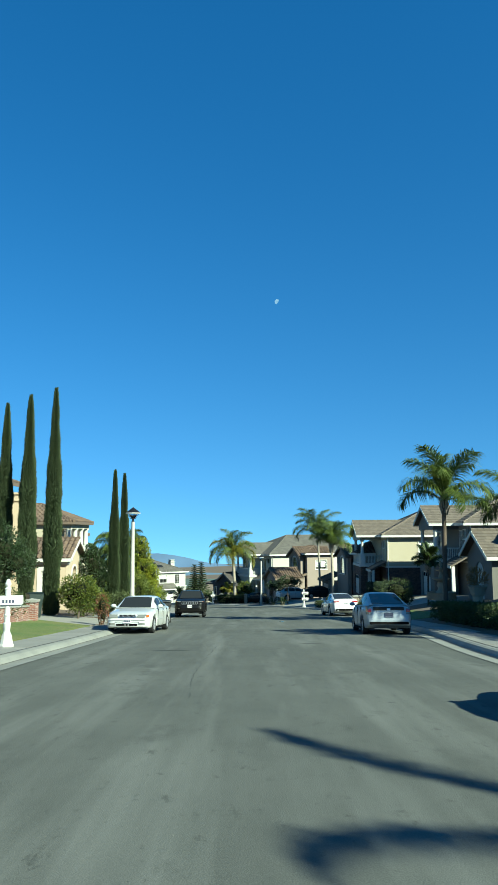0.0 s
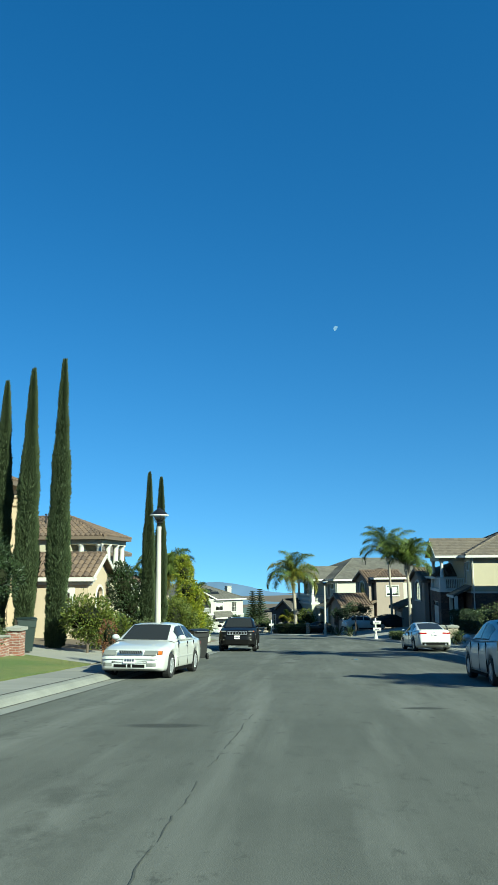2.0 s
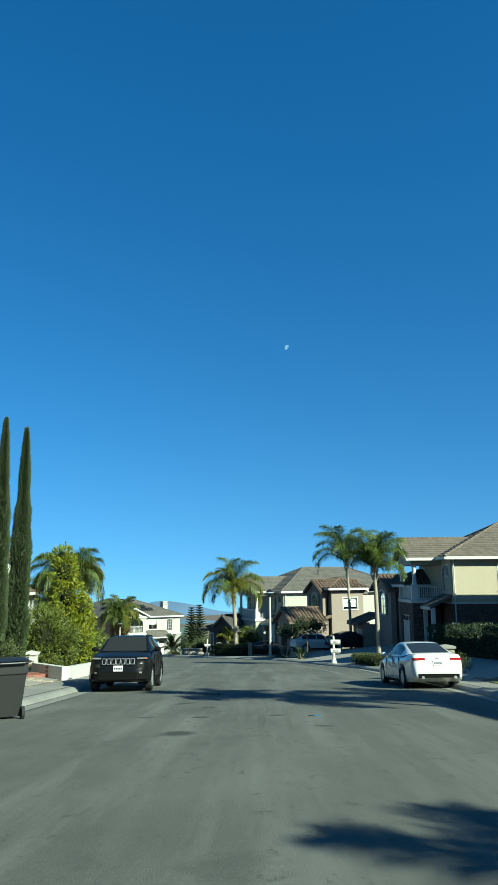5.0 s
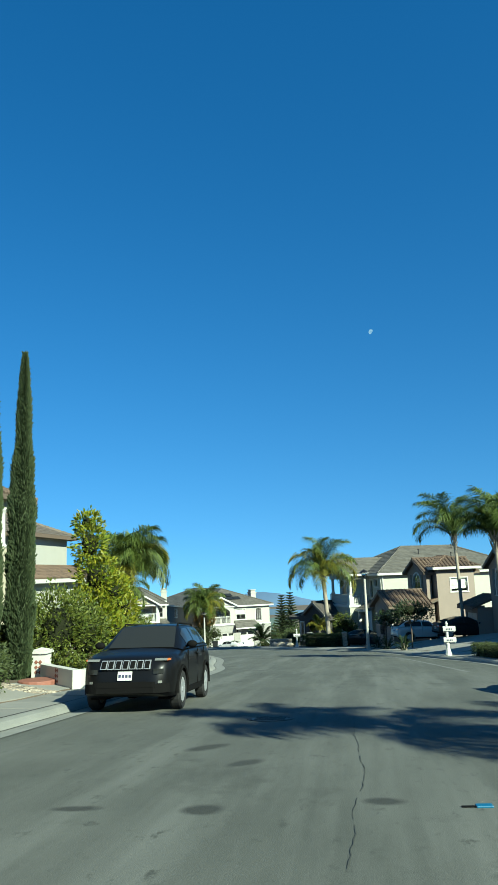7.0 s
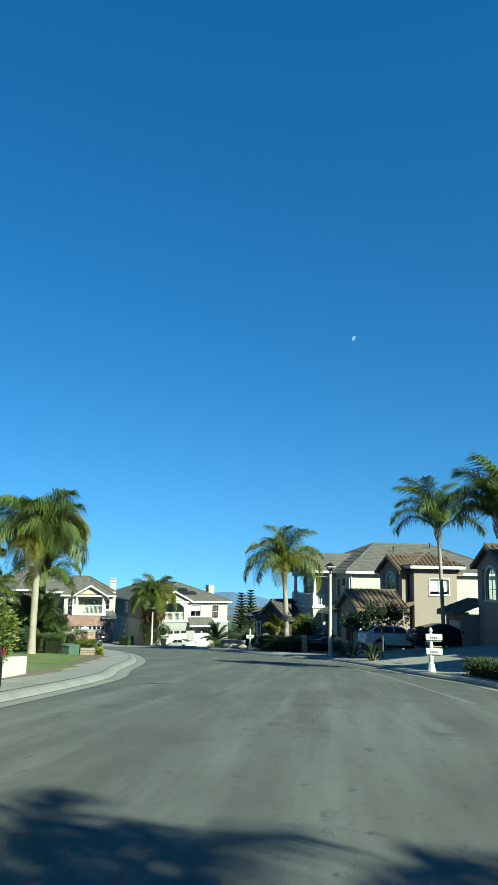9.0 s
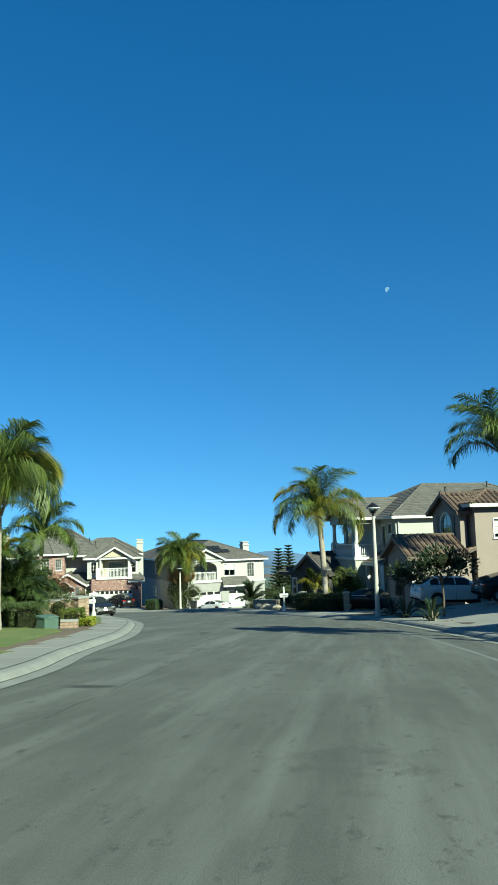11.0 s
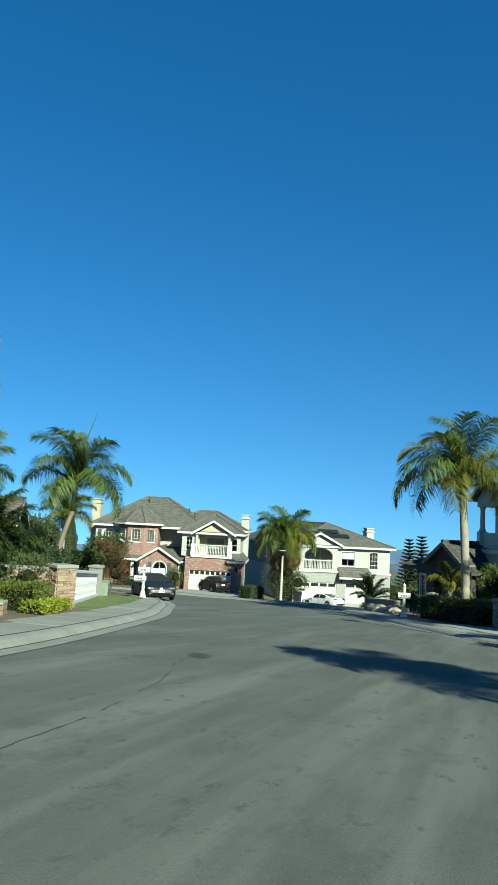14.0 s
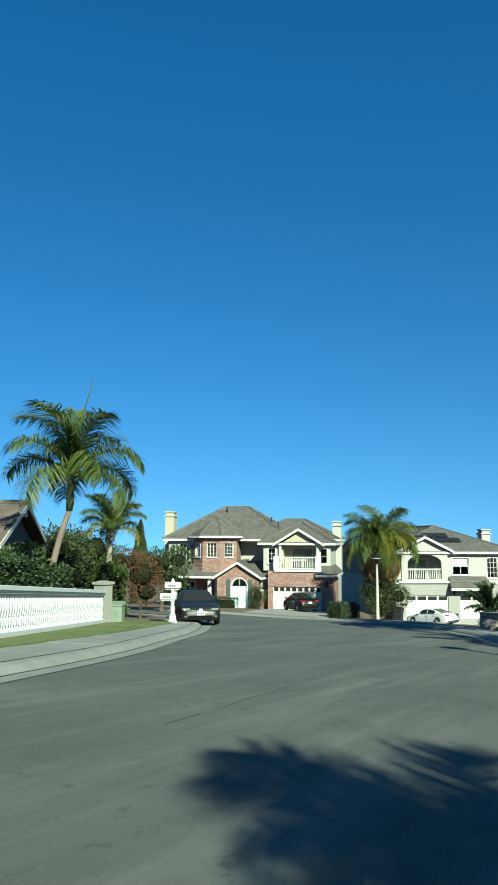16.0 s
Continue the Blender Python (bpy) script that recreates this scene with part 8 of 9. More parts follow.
def black_suv():
    sp = SUV
    t = car("suv_car", shifted(place(-4.02, 51.0, 182, 1.07), sp), sp, BLACK, "black sport utility car with seven-slot grille")
    for k in range(7):
        x = -0.42 + k * 0.14
        fr = fitting(t, sp, "grille_slot", x - 0.058, x + 0.058, 0.80, 0.96, RIM, cols=2, proud=0.045, deep=0.03)
        fitting(t, sp, "grille_opening", x - 0.044, x + 0.044, 0.813, 0.947, BLACK_PLASTIC, cols=2, proud=0.053, deep=0.03, parent=fr)
    for sg in (-1, 1):
        hl = fitting(t, sp, "headlight", sg * 0.54, sg * 0.78, 0.945, 0.985, LENS, cols=6)
        fitting(t, sp, "indicator", sg * 0.78, sg * 0.83, 0.945, 0.985, LENS_AMBER, cols=3, parent=hl)
        fitting(t, sp, "lower_lamp", sg * 0.54, sg * 0.72, 0.71, 0.80, CAR_GLASS, cols=5, proud=0.008)
        fitting(t, sp, "fog_lamp", sg * 0.63, sg * 0.70, 0.54, 0.585, LENS, cols=3)
        fitting(t, sp, "taillight", sg * 0.55, sg * 0.82, 1.0, 1.1, LENS_RED, True, cols=5)
        s = Shape()
        s.tube([(sg * 0.58, 1.98, 1.56), (sg * 0.585, 2.1, 1.655), (sg * 0.58, 3.6, 1.655), (sg * 0.57, 3.75, 1.56)], 0.02, 6)
        part("roof_rail", s, BLACK_PLASTIC, t)
        for a in sp["axles"]:
            s = Shape()
            R = sp["R"]
            pts = [(a + R * 1.2 * math.cos(q), R + R * 1.2 * math.sin(q)) for q in np.linspace(-0.1, math.pi + 0.1, 15)]
            s.tube([(sg * sp["W"] / 2 * lerp_table(sp["plan"], min(max(y, 0.2), 4.4)) * 0.99, y, z) for y, z in pts], 0.035, 6)
            part("arch_cladding", s, BLACK_PLASTIC, t)
    fitting(t, sp, "bumper", -0.82, 0.82, 0.37, 0.53, BLACK_PLASTIC, cols=30, proud=0.02, deep=0.05)
    fitting(t, sp, "air_intake", -0.58, 0.58, 0.47, 0.57, BLACK_PLASTIC, cols=20, proud=0.027)
    fitting(t, sp, "skid_plate", -0.35, 0.35, 0.37, 0.40, BLACK_PLASTIC, cols=6, proud=0.036)
    number_plate(t, sp, 0.60, False, 0.27)


white_saloon()
blue_hatchback()
white_modern()
black_suv()


def simple_front(t, sp, z=0.68):
    for sg in (-1, 1):
        fitting(t, sp, "headlight", sg * 0.45, sg * 0.76, z, z + 0.09, LENS, cols=5)
        fitting(t, sp, "fog_lamp", sg * 0.50, sg * 0.68, z - 0.28, z - 0.22, LENS, cols=3)
    fitting(t, sp, "grille", -0.42, 0.42, z - 0.02, z + 0.06, BLACK_PLASTIC, cols=6)
    for k in range(2):
        fitting(t, sp, "grille_bar", -0.42, 0.42, z + 0.0 + k * 0.035, z + 0.012 + k * 0.035, CHROME, cols=6, proud=0.02)
    fitting(t, sp, "emblem", -0.07, 0.07, z - 0.02, z + 0.09, CHROME, cols=2, proud=0.03)
    fitting(t, sp, "air_intake", -0.6, 0.6, z - 0.32, z - 0.22, BLACK_PLASTIC, cols=8)
    number_plate(t, sp, z - 0.2)


def simple_rear(t, sp, z=0.84):
    for sg in (-1, 1):
        fitting(t, sp, "taillight", sg * 0.42, sg * 0.80, z, z + 0.1, LENS_RED, True, cols=6)
    fitting(t, sp, "bumper_base", -0.66, 0.66, 0.38, 0.46, BLACK_PLASTIC, True, cols=8)
    number_plate(t, sp, z - 0.16, True)


vw = car("saloon_car", shifted(place(-20.3, 108.8, 219, 1.04), MODERN), MODERN, SLATE, "dark slate saloon car facing up the street")
simple_front(vw, MODERN, 0.62)
bm = car("coupe_car", shifted(place(-28.75, 138.9, 46, 1.06, yz(-28.75, 138.9) + 0.06), HATCH), HATCH, BLACK, "black fastback car on the brick house's driveway")
simple_rear(bm, HATCH, 0.84)
tsl = car("saloon_car", shifted(place(-18.1, 142.4, 62, 0.96, yz(-18.1, 142.4) + 0.06), MODERN), MODERN, WHITE, "white electric saloon car on the sunken driveway", "parked cars")
simple_rear(tsl, MODERN, 0.88)
t2 = car("saloon_car", shifted(place(-13.2, 147.0, 50, 1.0, yz(-13.2, 147.0) + 0.06), MODERN), MODERN, WHITE, "white saloon car close to the garage")
simple_rear(t2, MODERN, 0.88)
dk = car("saloon_car", shifted(place(1.2, 108.8, 222, 1.08, yz(1.2, 108.8) + 0.01), MODERN), MODERN, SLATE, "dark saloon car on the shaded driveway")
simple_front(dk, MODERN, 0.62)
su = car("suv_car", shifted(place(5.9, 97.8, -72, 1.04, yz(5.9, 97.8) + 0.01), SUV), SUV, GREY, "silver grey sport utility car before the rosy house")
simple_rear(su, SUV, 0.95)
dg = car("hatchback_car", shifted(place(8.9, 94.6, -75, 1.04, yz(8.9, 94.6) + 0.01), HATCH), HATCH, SLATE, "dark hatchback car in the shade of the drive")
simple_rear(dg, HATCH, 0.8)
# Stays out of view; added to cast the rounded shadow at the right kerb.
ns = car("saloon_car", shifted(place(5.2, 8.4, -1), SALOON), SALOON, GREY, "unseen silver grey saloon car parked at the start of the street")
simple_rear(ns, SALOON, 0.72)

# ---- street furniture and small things ----
def street_lamp(x, y, h, label, z=None):
    t = thing("street_lamp", pose(x, y, (gz(x, y) + 0.14) if z is None else z), label, "street lamp", "street lamps")
    s = Shape()
    s.lathe([(0.17, -0.3), (0.17, 0.25), (0.135, 0.4), (0.09, h - 0.75), (0.10, h - 0.74), (0.10, h - 0.6)], 12)
    part("pole", s, POLE, t, smooth=False)
    s = Shape()
    s.lathe([(0.10, h - 0.6), (0.05, h - 0.55), (0.06, h - 0.45), (0.16, h - 0.43), (0.16, h - 0.40)], 12)
    for k in range(4):
        a = k * math.pi / 2 + 0.4
        s.tube([(0.12 * math.cos(a), 0.12 * math.sin(a), h - 0.42), (0.3 * math.cos(a), 0.3 * math.sin(a), h - 0.2), (0.36 * math.cos(a), 0.36 * math.sin(a), h - 0.12)], 0.014, 5)
    part("bracket", s, LAMP_METAL, t)
    s = Shape()
    s.lathe([(0.09, h - 0.4), (0.18, h - 0.3), (0.26, h - 0.14), (0.24, h - 0.12)], 14)
    part("globe", s, LAMP_GLASS, t, smooth=True)
    s = Shape()
    s.lathe([(0.02, h - 0.13), (0.38, h - 0.15), (0.39, h - 0.11), (0.27, h + 0.0), (0.11, h + 0.12), (0.04, h + 0.16), (0.02, h + 0.21)], 16)
    part("hood", s, LAMP_METAL, t, "dark conical hood", smooth=False)
    s = Shape()
    s.lathe([(0.395, h - 0.155), (0.405, h - 0.13), (0.395, h - 0.11)], 16, None, False)
    part("hood_rim", s, TRIM, t)
    return t


street_lamp(-6.33, 39.9, 5.85, "concrete street lamp with dark conical hood")
street_lamp(1.45, 94.8, 6.1, "concrete street lamp with dark hood by the bend")
street_lamp(-19.9, 133.6, 5.2, "street lamp between the two far driveways", -11.6)


def mailbox(x, y, heading, boxes, label):
    """White turned post with one or more boxes on cross arms."""
    t = thing("mailbox", pose(x, y, gz(x, y) + 0.14, 0, 0, heading), label, "mailbox", "white mailboxes")
    s = Shape()
    s.lathe([(0.19, -0.05), (0.19, 0.06), (0.17, 0.1), (0.13, 0.3), (0.12, 0.34)], 10)
    s.lathe([(0.11, 0.34), (0.085, 0.42), (0.10, 0.62), (0.075, 0.66), (0.07, 0.8), (0.09, 0.84), (0.075, 0.88), (0.075, 1.5), (0.095, 1.53), (0.05, 1.58), (0.085, 1.66), (0.06, 1.74), (0.02, 1.8)], 12)
    part("post", s, TRIM, t, smooth=False)
    for side, z in boxes:
        b = Shape()
        prof = [(-0.12, 0), (0.12, 0), (0.12, 0.14)] + [(0.12 * math.cos(a), 0.14 + 0.1 * math.sin(a)) for a in np.linspace(0.3, math.pi - 0.3, 6)] + [(-0.12, 0.14)]
        n = len(prof)
        v = [(-0.32, u, w) for u, w in prof] + [(0.34, u, w) for u, w in prof]
        f = [tuple(range(n)), tuple(range(2 * n - 1, n - 1, -1))] + [(i, n + i, n + (i + 1) % n, (i + 1) % n) for i in range(n)]
        b.add(v, [q[::-1] for q in f], Matrix.Translation((side, 0, z)))
        bx = part("box", b, TRIM, t)
        a = Shape()
        a.box(side - 0.30, side + 0.30, -0.05, 0.05, z - 0.07, z)
        part("arm", a, TRIM, bx)
        k = Shape()
        for i in range(4):
            k.box(side - 0.17 + i * 0.085, side - 0.12 + i * 0.085, -0.124, -0.121, z + 0.05, z + 0.13)
        part("number_bar", k, INK, bx)
    return t


mailbox(-6.55, 20.1, 8, [(0.05, 1.12)], "white turned post with one mailbox by the driveway")
mailbox(5.5, 75.8, 0, [(0.12, 1.3), (0.12, 0.72)], "white turned post with two mailboxes")
mailbox(-5.45, 109.4, 10, [(0.0, 1.05)], "white turned post with mailbox at the bend")
mailbox(-19.0, 105.1, 20, [(0.0, 1.42), (-0.2, 0.95)], "white turned post with two mailboxes by the dark car")


def bin_can(x, y, heading, mat, label, h=1.08, z=None):
    t = thing("wheelie_bin", pose(x, y, gz(x, y) if z is None else z, 0, 0, heading), label, "bin", "bins")
    s = Shape()
    v = []
    for zz, w, d in ((0.06, 0.24, 0.27), (0.5, 0.28, 0.31), (0.9, 0.315, 0.35), (0.91, 0.335, 0.37), (h - 0.06, 0.34, 0.38)):
        v += [(-w, -d, zz), (w, -d, zz), (w, d, zz), (-w, d, zz)]
    f = [(3, 2, 1, 0)] + [(i * 4 + k, i * 4 + (k + 1) % 4, (i + 1) * 4 + (k + 1) % 4, (i + 1) * 4 + k) for i in range(4) for k in range(4)] + [(16, 17, 18, 19)]
    s.add(v, f)
    part("body", s, mat, t, bevel=0.02)
    s = Shape()
    s.grid([[(x_ * 0.36, y_ * 0.40 + 0.01, h - 0.05 + 0.07 * (1 - (y_ * 0.8) ** 2) * (1 - (x_ * 0.5) ** 2)) for x_ in (-1, -0.5, 0, 0.5, 1)] for y_ in (-1, -0.5, 0, 0.5, 1)])
    s.box(-0.36, 0.36, -0.40, 0.42, h - 0.07, h - 0.045)
    part("lid", s, mat, t)
    for sg in (-1, 1):
        w = Shape()
        w.lathe([(0.05, -0.035), (0.13, -0.03), (0.13, 0.03), (0.05, 0.035)], 16, Matrix.Translation((sg * 0.27, 0.30, 0.13)) @ Matrix.Rotation(math.pi / 2, 4, "Y"))
        part("wheel", w, TYRE, t)
    s = Shape()
    s.tube([(-0.25, 0.38, h - 0.1), (-0.25, 0.47, h - 0.06), (0.25, 0.47, h - 0.06), (0.25, 0.38, h - 0.1)], 0.018, 6)
    part("handle", s, mat, t)


BIN_GREEN = plain("dark_green_plastic", (0.0112, 0.0212, 0.0172), 0.45)
BIN_BLACK = plain("charcoal_plastic", (0.0125, 0.0127, 0.0126), 0.45)
bin_can(-10.55, 36.4, 30, BIN_GREEN, "dark green wheeled bin beside the cypresses", 1.25, yz(-10.55, 36.4))
bin_can(-4.75, 40.6, -150, BIN_BLACK, "charcoal wheeled bin at the kerb behind the saloon", 1.2)
bin_can(-18.7, 134.9, 0, BIN_BLACK, "charcoal wheeled bin at the far driveway", 1.2, yz(-18.7, 134.9))


def wall_run(name, p0, p1, z0, h, thick, mat, cap, label, category="wall", piers=()):
    t = thing(name, pose(p0[0], p0[1], z0), label, category)
    d = Vector((p1[0] - p0[0], p1[1] - p0[1], 0))
    slope = yz(*p1) - yz(*p0)
    s = Shape()
    n = d.normalized()
    q = Vector((-n.y, n.x, 0)) * thick / 2
    e = d + Vector((0, 0, slope))
    o = Vector((0, 0, 0))
    hh, lo = Vector((0, 0, h)), Vector((0, 0, -0.4))
    s.add([o - q + lo, o + q + lo, e + q + lo, e - q + lo, o - q + hh, o + q + hh, e + q + hh, e - q + hh], [(0, 1, 2, 3), (7, 6, 5, 4), (0, 4, 5, 1), (1, 5, 6, 2), (2, 6, 7, 3), (3, 7, 4, 0)])
    part("wall_body", s, mat, t)
    if cap:
        s = Shape()
        s.beam(o + hh + Vector((0, 0, 0.04)), e + hh + Vector((0, 0, 0.04)), thick + 0.08, 0.08)
        part("coping", s, cap, t, bevel=0.01)
    return t


def pier(x, y, z, w, h, mat, cap, label, lantern=False):
    t = thing("pier", pose(x, y, z), label, "pier", "garden piers")
    s = Shape()
    s.box(-w / 2, w / 2, -w / 2, w / 2, -0.4, h)
    part("shaft", s, mat, t)
    s = Shape()
    s.box(-w / 2 - 0.06, w / 2 + 0.06, -w / 2 - 0.06, w / 2 + 0.06, h, h + 0.1)
    s.add([(-w / 2, -w / 2, h + 0.1), (w / 2, -w / 2, h + 0.1), (w / 2, w / 2, h + 0.1), (-w / 2, w / 2, h + 0.1), (0, 0, h + 0.17)], [(0, 1, 4), (1, 2, 4), (2, 3, 4), (3, 0, 4)])
    part("cap", s, cap, t)
    if lantern:
        s = Shape()
        s.lathe([(0.09, h + 0.13), (0.09, h + 0.17), (0.06, h + 0.19), (0.08, h + 0.21), (0.09, h + 0.34), (0.12, h + 0.36), (0.03, h + 0.43)], 8)
        part("lantern", s, IRON, t)


# front-garden walls on the left
wall_run("garden_wall", (-10.4, 24.0), (-10.2, 33.8), yz(-10.4, 24.0), 0.62, 0.3, BRICK, CONCRETE, "low pale brick garden wall with concrete coping")
pier(-10.1, 34.4, yz(-10.1, 34.4), 0.5, 0.85, BRICK, CONCRETE, "short brick pier at the end of the garden wall")
wall_run("garden_wall", (-8.75, 55.75), (-7.0, 53.9), yz(-8.75, 55.75), 0.5, 0.25, TRIM, None, "low white rendered wall with terracotta tile marks")
pier(-9.0, 56.1, yz(-9.0, 56.1), 0.45, 0.8, TRIM, TRIM, "white rendered pier with terracotta tile marks")
wall_run("garden_wall", (-6.95, 54.05), (-7.7, 65.0), yz(-6.95, 54.05), 0.5, 0.25, TRIM, None, "low white rendered wall below the shrubs")
wall_run("garden_wall", (-8.6, 52.2), (-7.3, 48.6), yz(-8.6, 52.2), 0.5, 0.25, TRIM, None, "low white rendered wall beside the apron")
TERRACOTTA = plain("terracotta", (0.2, 0.0786, 0.0517), 0.7, var=0.15)


def tile_marks(x, y, z, heading):
    t = thing("wall_tiles", pose(x, y, z, 0, 0, heading), "small terracotta pattern tiles set into the white wall", "tiles")
    for k in range(3):
        for j in range(2):
            s = Shape()
            m = Matrix.Translation((j * 0.13, 0, k * 0.15)) @ Matrix.Rotation(math.pi / 4, 4, "Y")
            s.box(-0.045, 0.045, -0.006, 0.006, -0.045, 0.045, m)
            part("tile", s, TERRACOTTA, t)


tile_marks(-9.07, 55.865, yz(-9.0, 56.1) + 0.25, 0)
tile_marks(-7.97, 54.74, yz(-7.9, 54.85) + 0.12, -46.6)
s = Shape()
s.prism([(0.55 * math.cos(a), 0.55 * math.sin(a)) for a in np.linspace(0, 2 * math.pi, 17)[:-1]], -0.1, 0.12)
rs = thing("planter_step", pose(-8.5, 54.7, yz(-8.5, 54.7)), "low round red-tiled step before the white wall", "step")
part("step", s, TERRACOTTA, rs, bevel=0.02)


def pebbles():
    rnd = random.Random(5)
    s = Shape()
    for _ in range(700):
        u = rnd.uniform(0, 1)
        x, y = -8.9 + 1.9 * u + rnd.uniform(-0.45, 0.0), 53.6 - 1.2 * u + rnd.uniform(-0.5, 0.5)
        r = rnd.uniform(0.025, 0.06)
        z = yz(x, y)
        s.lathe([(r * 0.6, -r * 0.5), (r, 0), (r * 0.5, r * 0.5)], 5, Matrix.Translation((x, y, z)))
    tagged(part("pebbles", s, STONE_PALE), "pale pebbles along the foot of the wall", "pebbles", "", "stuff")


pebbles()


def flower_pot(x, y, z):
    t = thing("flower_pot", pose(x, y, z), "wide bowl planter with reddish plants", "plant pot")
    s = Shape()
    s.lathe([(0.18, 0), (0.2, 0.05), (0.15, 0.12), (0.42, 0.4), (0.46, 0.48), (0.40, 0.47)], 18)
    part("bowl", s, plain("clay_bowl", (0.188, 0.133, 0.0978), 0.7), t, smooth=False)
    part("plants", foliage([((0, 0, 0.58), (0.4, 0.4, 0.18))], 350, 0.1, 0.04, random.Random(4)), LEAF_RED, t)


flower_pot(-7.7, 48.6, yz(-7.7, 48.6))


GLOSS_WHITE = plain("gloss_white_masonry_paint", (0.50, 0.51, 0.50), 0.45, var=0.04, scale=2, fine=40, bump_at=0.08)


# balustrade, piers and cabinet on the left of the bend
def balustrade():
    p0, p1 = Vector((-13.9, 89.9, 0)), Vector((-20.0, 101.8, 0))
    z0, z1 = yz(p0.x, p0.y) - 0.05, yz(p1.x, p1.y) - 0.05
    t = thing("balustrade", pose(p0.x, p0.y, z0), "white balustrade wall with turned balusters", "balustrade")
    d = p1 - p0
    e = d + Vector((0, 0, z1 - z0))
    for nm, za, hh, w in (("plinth", 0.06, 0.24, 0.30), ("top_rail", 1.22, 0.12, 0.3), ("rail_moulding", 1.12, 0.08, 0.2)):
        s = Shape()
        s.beam(Vector((0, 0, za)), e + Vector((0, 0, za)), w, hh)
        part(nm, s, GLOSS_WHITE, t, bevel=0.015)
    s = Shape()
    back = Vector((d.y, -d.x, 0)).normalized() * -0.09
    s.beam(back + Vector((0, 0, 0.5)), e + back + Vector((0, 0, 0.5)), 0.05, 0.8)
    part("panel", s, GLOSS_WHITE, t)
    n = 72
    prof = [(0.08, 0.17), (0.08, 0.22), (0.05, 0.26), (0.075, 0.36), (0.078, 0.44), (0.045, 0.52), (0.06, 0.55), (0.06, 0.58), (0.085, 0.72), (0.08, 0.82), (0.042, 0.98), (0.05, 1.02), (0.075, 1.05), (0.075, 1.09)]
    q = Shape()
    q.lathe(prof, 8)
    me = mesh_of("baluster", q, GLOSS_WHITE)
    for k in range(n):
        ob = new("baluster", me)
        ob.parent = t
        ob.matrix_basis = Matrix.Translation(e * ((k + 0.5) / n))


balustrade()


def stone_meshes():
    """Split ledge stones: rough blocks of unit size, each a little skewed."""
    rnd = random.Random(71)
    out = []
    for _ in range(6):
        q = Shape()
        q.box(-0.5, 0.5, -0.5, 0.5, -0.5, 0.5)
        q.v = [(x + rnd.uniform(-0.06, 0.06), y + rnd.uniform(-0.14, 0.14), z + rnd.uniform(-0.13, 0.13)) for x, y, z in q.v]
        out.append(mesh_of("stone", q, LEDGE))
    return out


def stacked_stones(t, m, length, thick, height, seed):
    """Courses of ledge stones round a box that runs along x from 0, in the thing's own space."""
    rnd = random.Random(seed)
    s = Shape()
    s.box(0.03, length - 0.03, -thick / 2 + 0.03, thick / 2 - 0.03, -0.4, height, m)
    part("mortar_core", s, MORTAR, t)
    z = -0.05
    while z < height - 0.02:
        ch = min(rnd.uniform(0.05, 0.105), height - z)
        for face, run in ((0, length), (1, thick), (2, length), (3, thick)):
            u = 0.0
            while u < run - 0.02:
                w = min(rnd.uniform(0.16, 0.42), run - u)
                if run - u - w < 0.1:
                    w = run - u
                out = rnd.uniform(-0.005, 0.03)
                a = u + w / 2
                at = ((a, -thick / 2 + 0.03 - out, 0), (length - 0.03 + out, a - thick / 2, math.pi / 2), (a, thick / 2 - 0.03 + out, math.pi), (0.03 - out, a - thick / 2, -math.pi / 2))[face]
                ob = new("stone", rnd.choice(STONES))
                ob.parent = t
                ob.matrix_basis = m @ Matrix.Translation((at[0], at[1], z + ch / 2)) @ Matrix.Rotation(at[2] + rnd.uniform(-0.03, 0.03), 4, "Z") @ Matrix.Diagonal((w - 0.008, 0.11, ch - 0.006, 1))
                u += w
        z += ch


def ledge_pier(x, y, w, h, turn, label):
    t = thing("pier", pose(x, y, yz(x, y), 0, 0, turn), label, "pier", "garden piers")
    stacked_stones(t, Matrix.Translation((-w / 2, 0, 0)), w, w, h, 72)
    s = Shape()
    s.box(-w / 2 - 0.07, w / 2 + 0.07, -w / 2 - 0.07, w / 2 + 0.07, h, h + 0.11)
    part("cap", s, CONCRETE, t, "pale cast concrete cap", bevel=0.02)


def ledge_wall(p0, p1, thick, h, label):
    d = Vector((p1[0] - p0[0], p1[1] - p0[1]))
    t = thing("garden_wall", pose(p0[0], p0[1], yz(*p0), 0, 0, math.degrees(math.atan2(d.y, d.x))), label, "wall")
    stacked_stones(t, Matrix.Identity(4), d.length, thick, h, 73)
    s = Shape()
    s.box(-0.05, d.length + 0.05, -thick / 2 - 0.06, thick / 2 + 0.06, h, h + 0.09)
    part("coping", s, CONCRETE, t, "pale concrete coping", bevel=0.02)


LEDGE = island_mat("split_ledge_stone", (0.36, 0.26, 0.17), (0.19, 0.135, 0.095), 0.9, 0.5, 25, by="object")
# Mortar coloured dark, with the shadow between the stones put into it.
MORTAR = plain("shadowed_mortar", (0.07, 0.055, 0.045), 0.95)
STONES = stone_meshes()
ledge_pier(-13.65, 89.3, 0.65, 1.25, -27, "stacked tan ledge stone pier with pale cap")
ledge_wall((-14.05, 89.15), (-15.4, 88.7), 0.5, 1.15, "stacked tan ledge stone wall with pale coping")
pier(-20.2, 102.1, yz(-20.2, 102.1), 0.5, 1.45, CONCRETE, CONCRETE, "pale block pier with lantern at the balustrade's end", True)


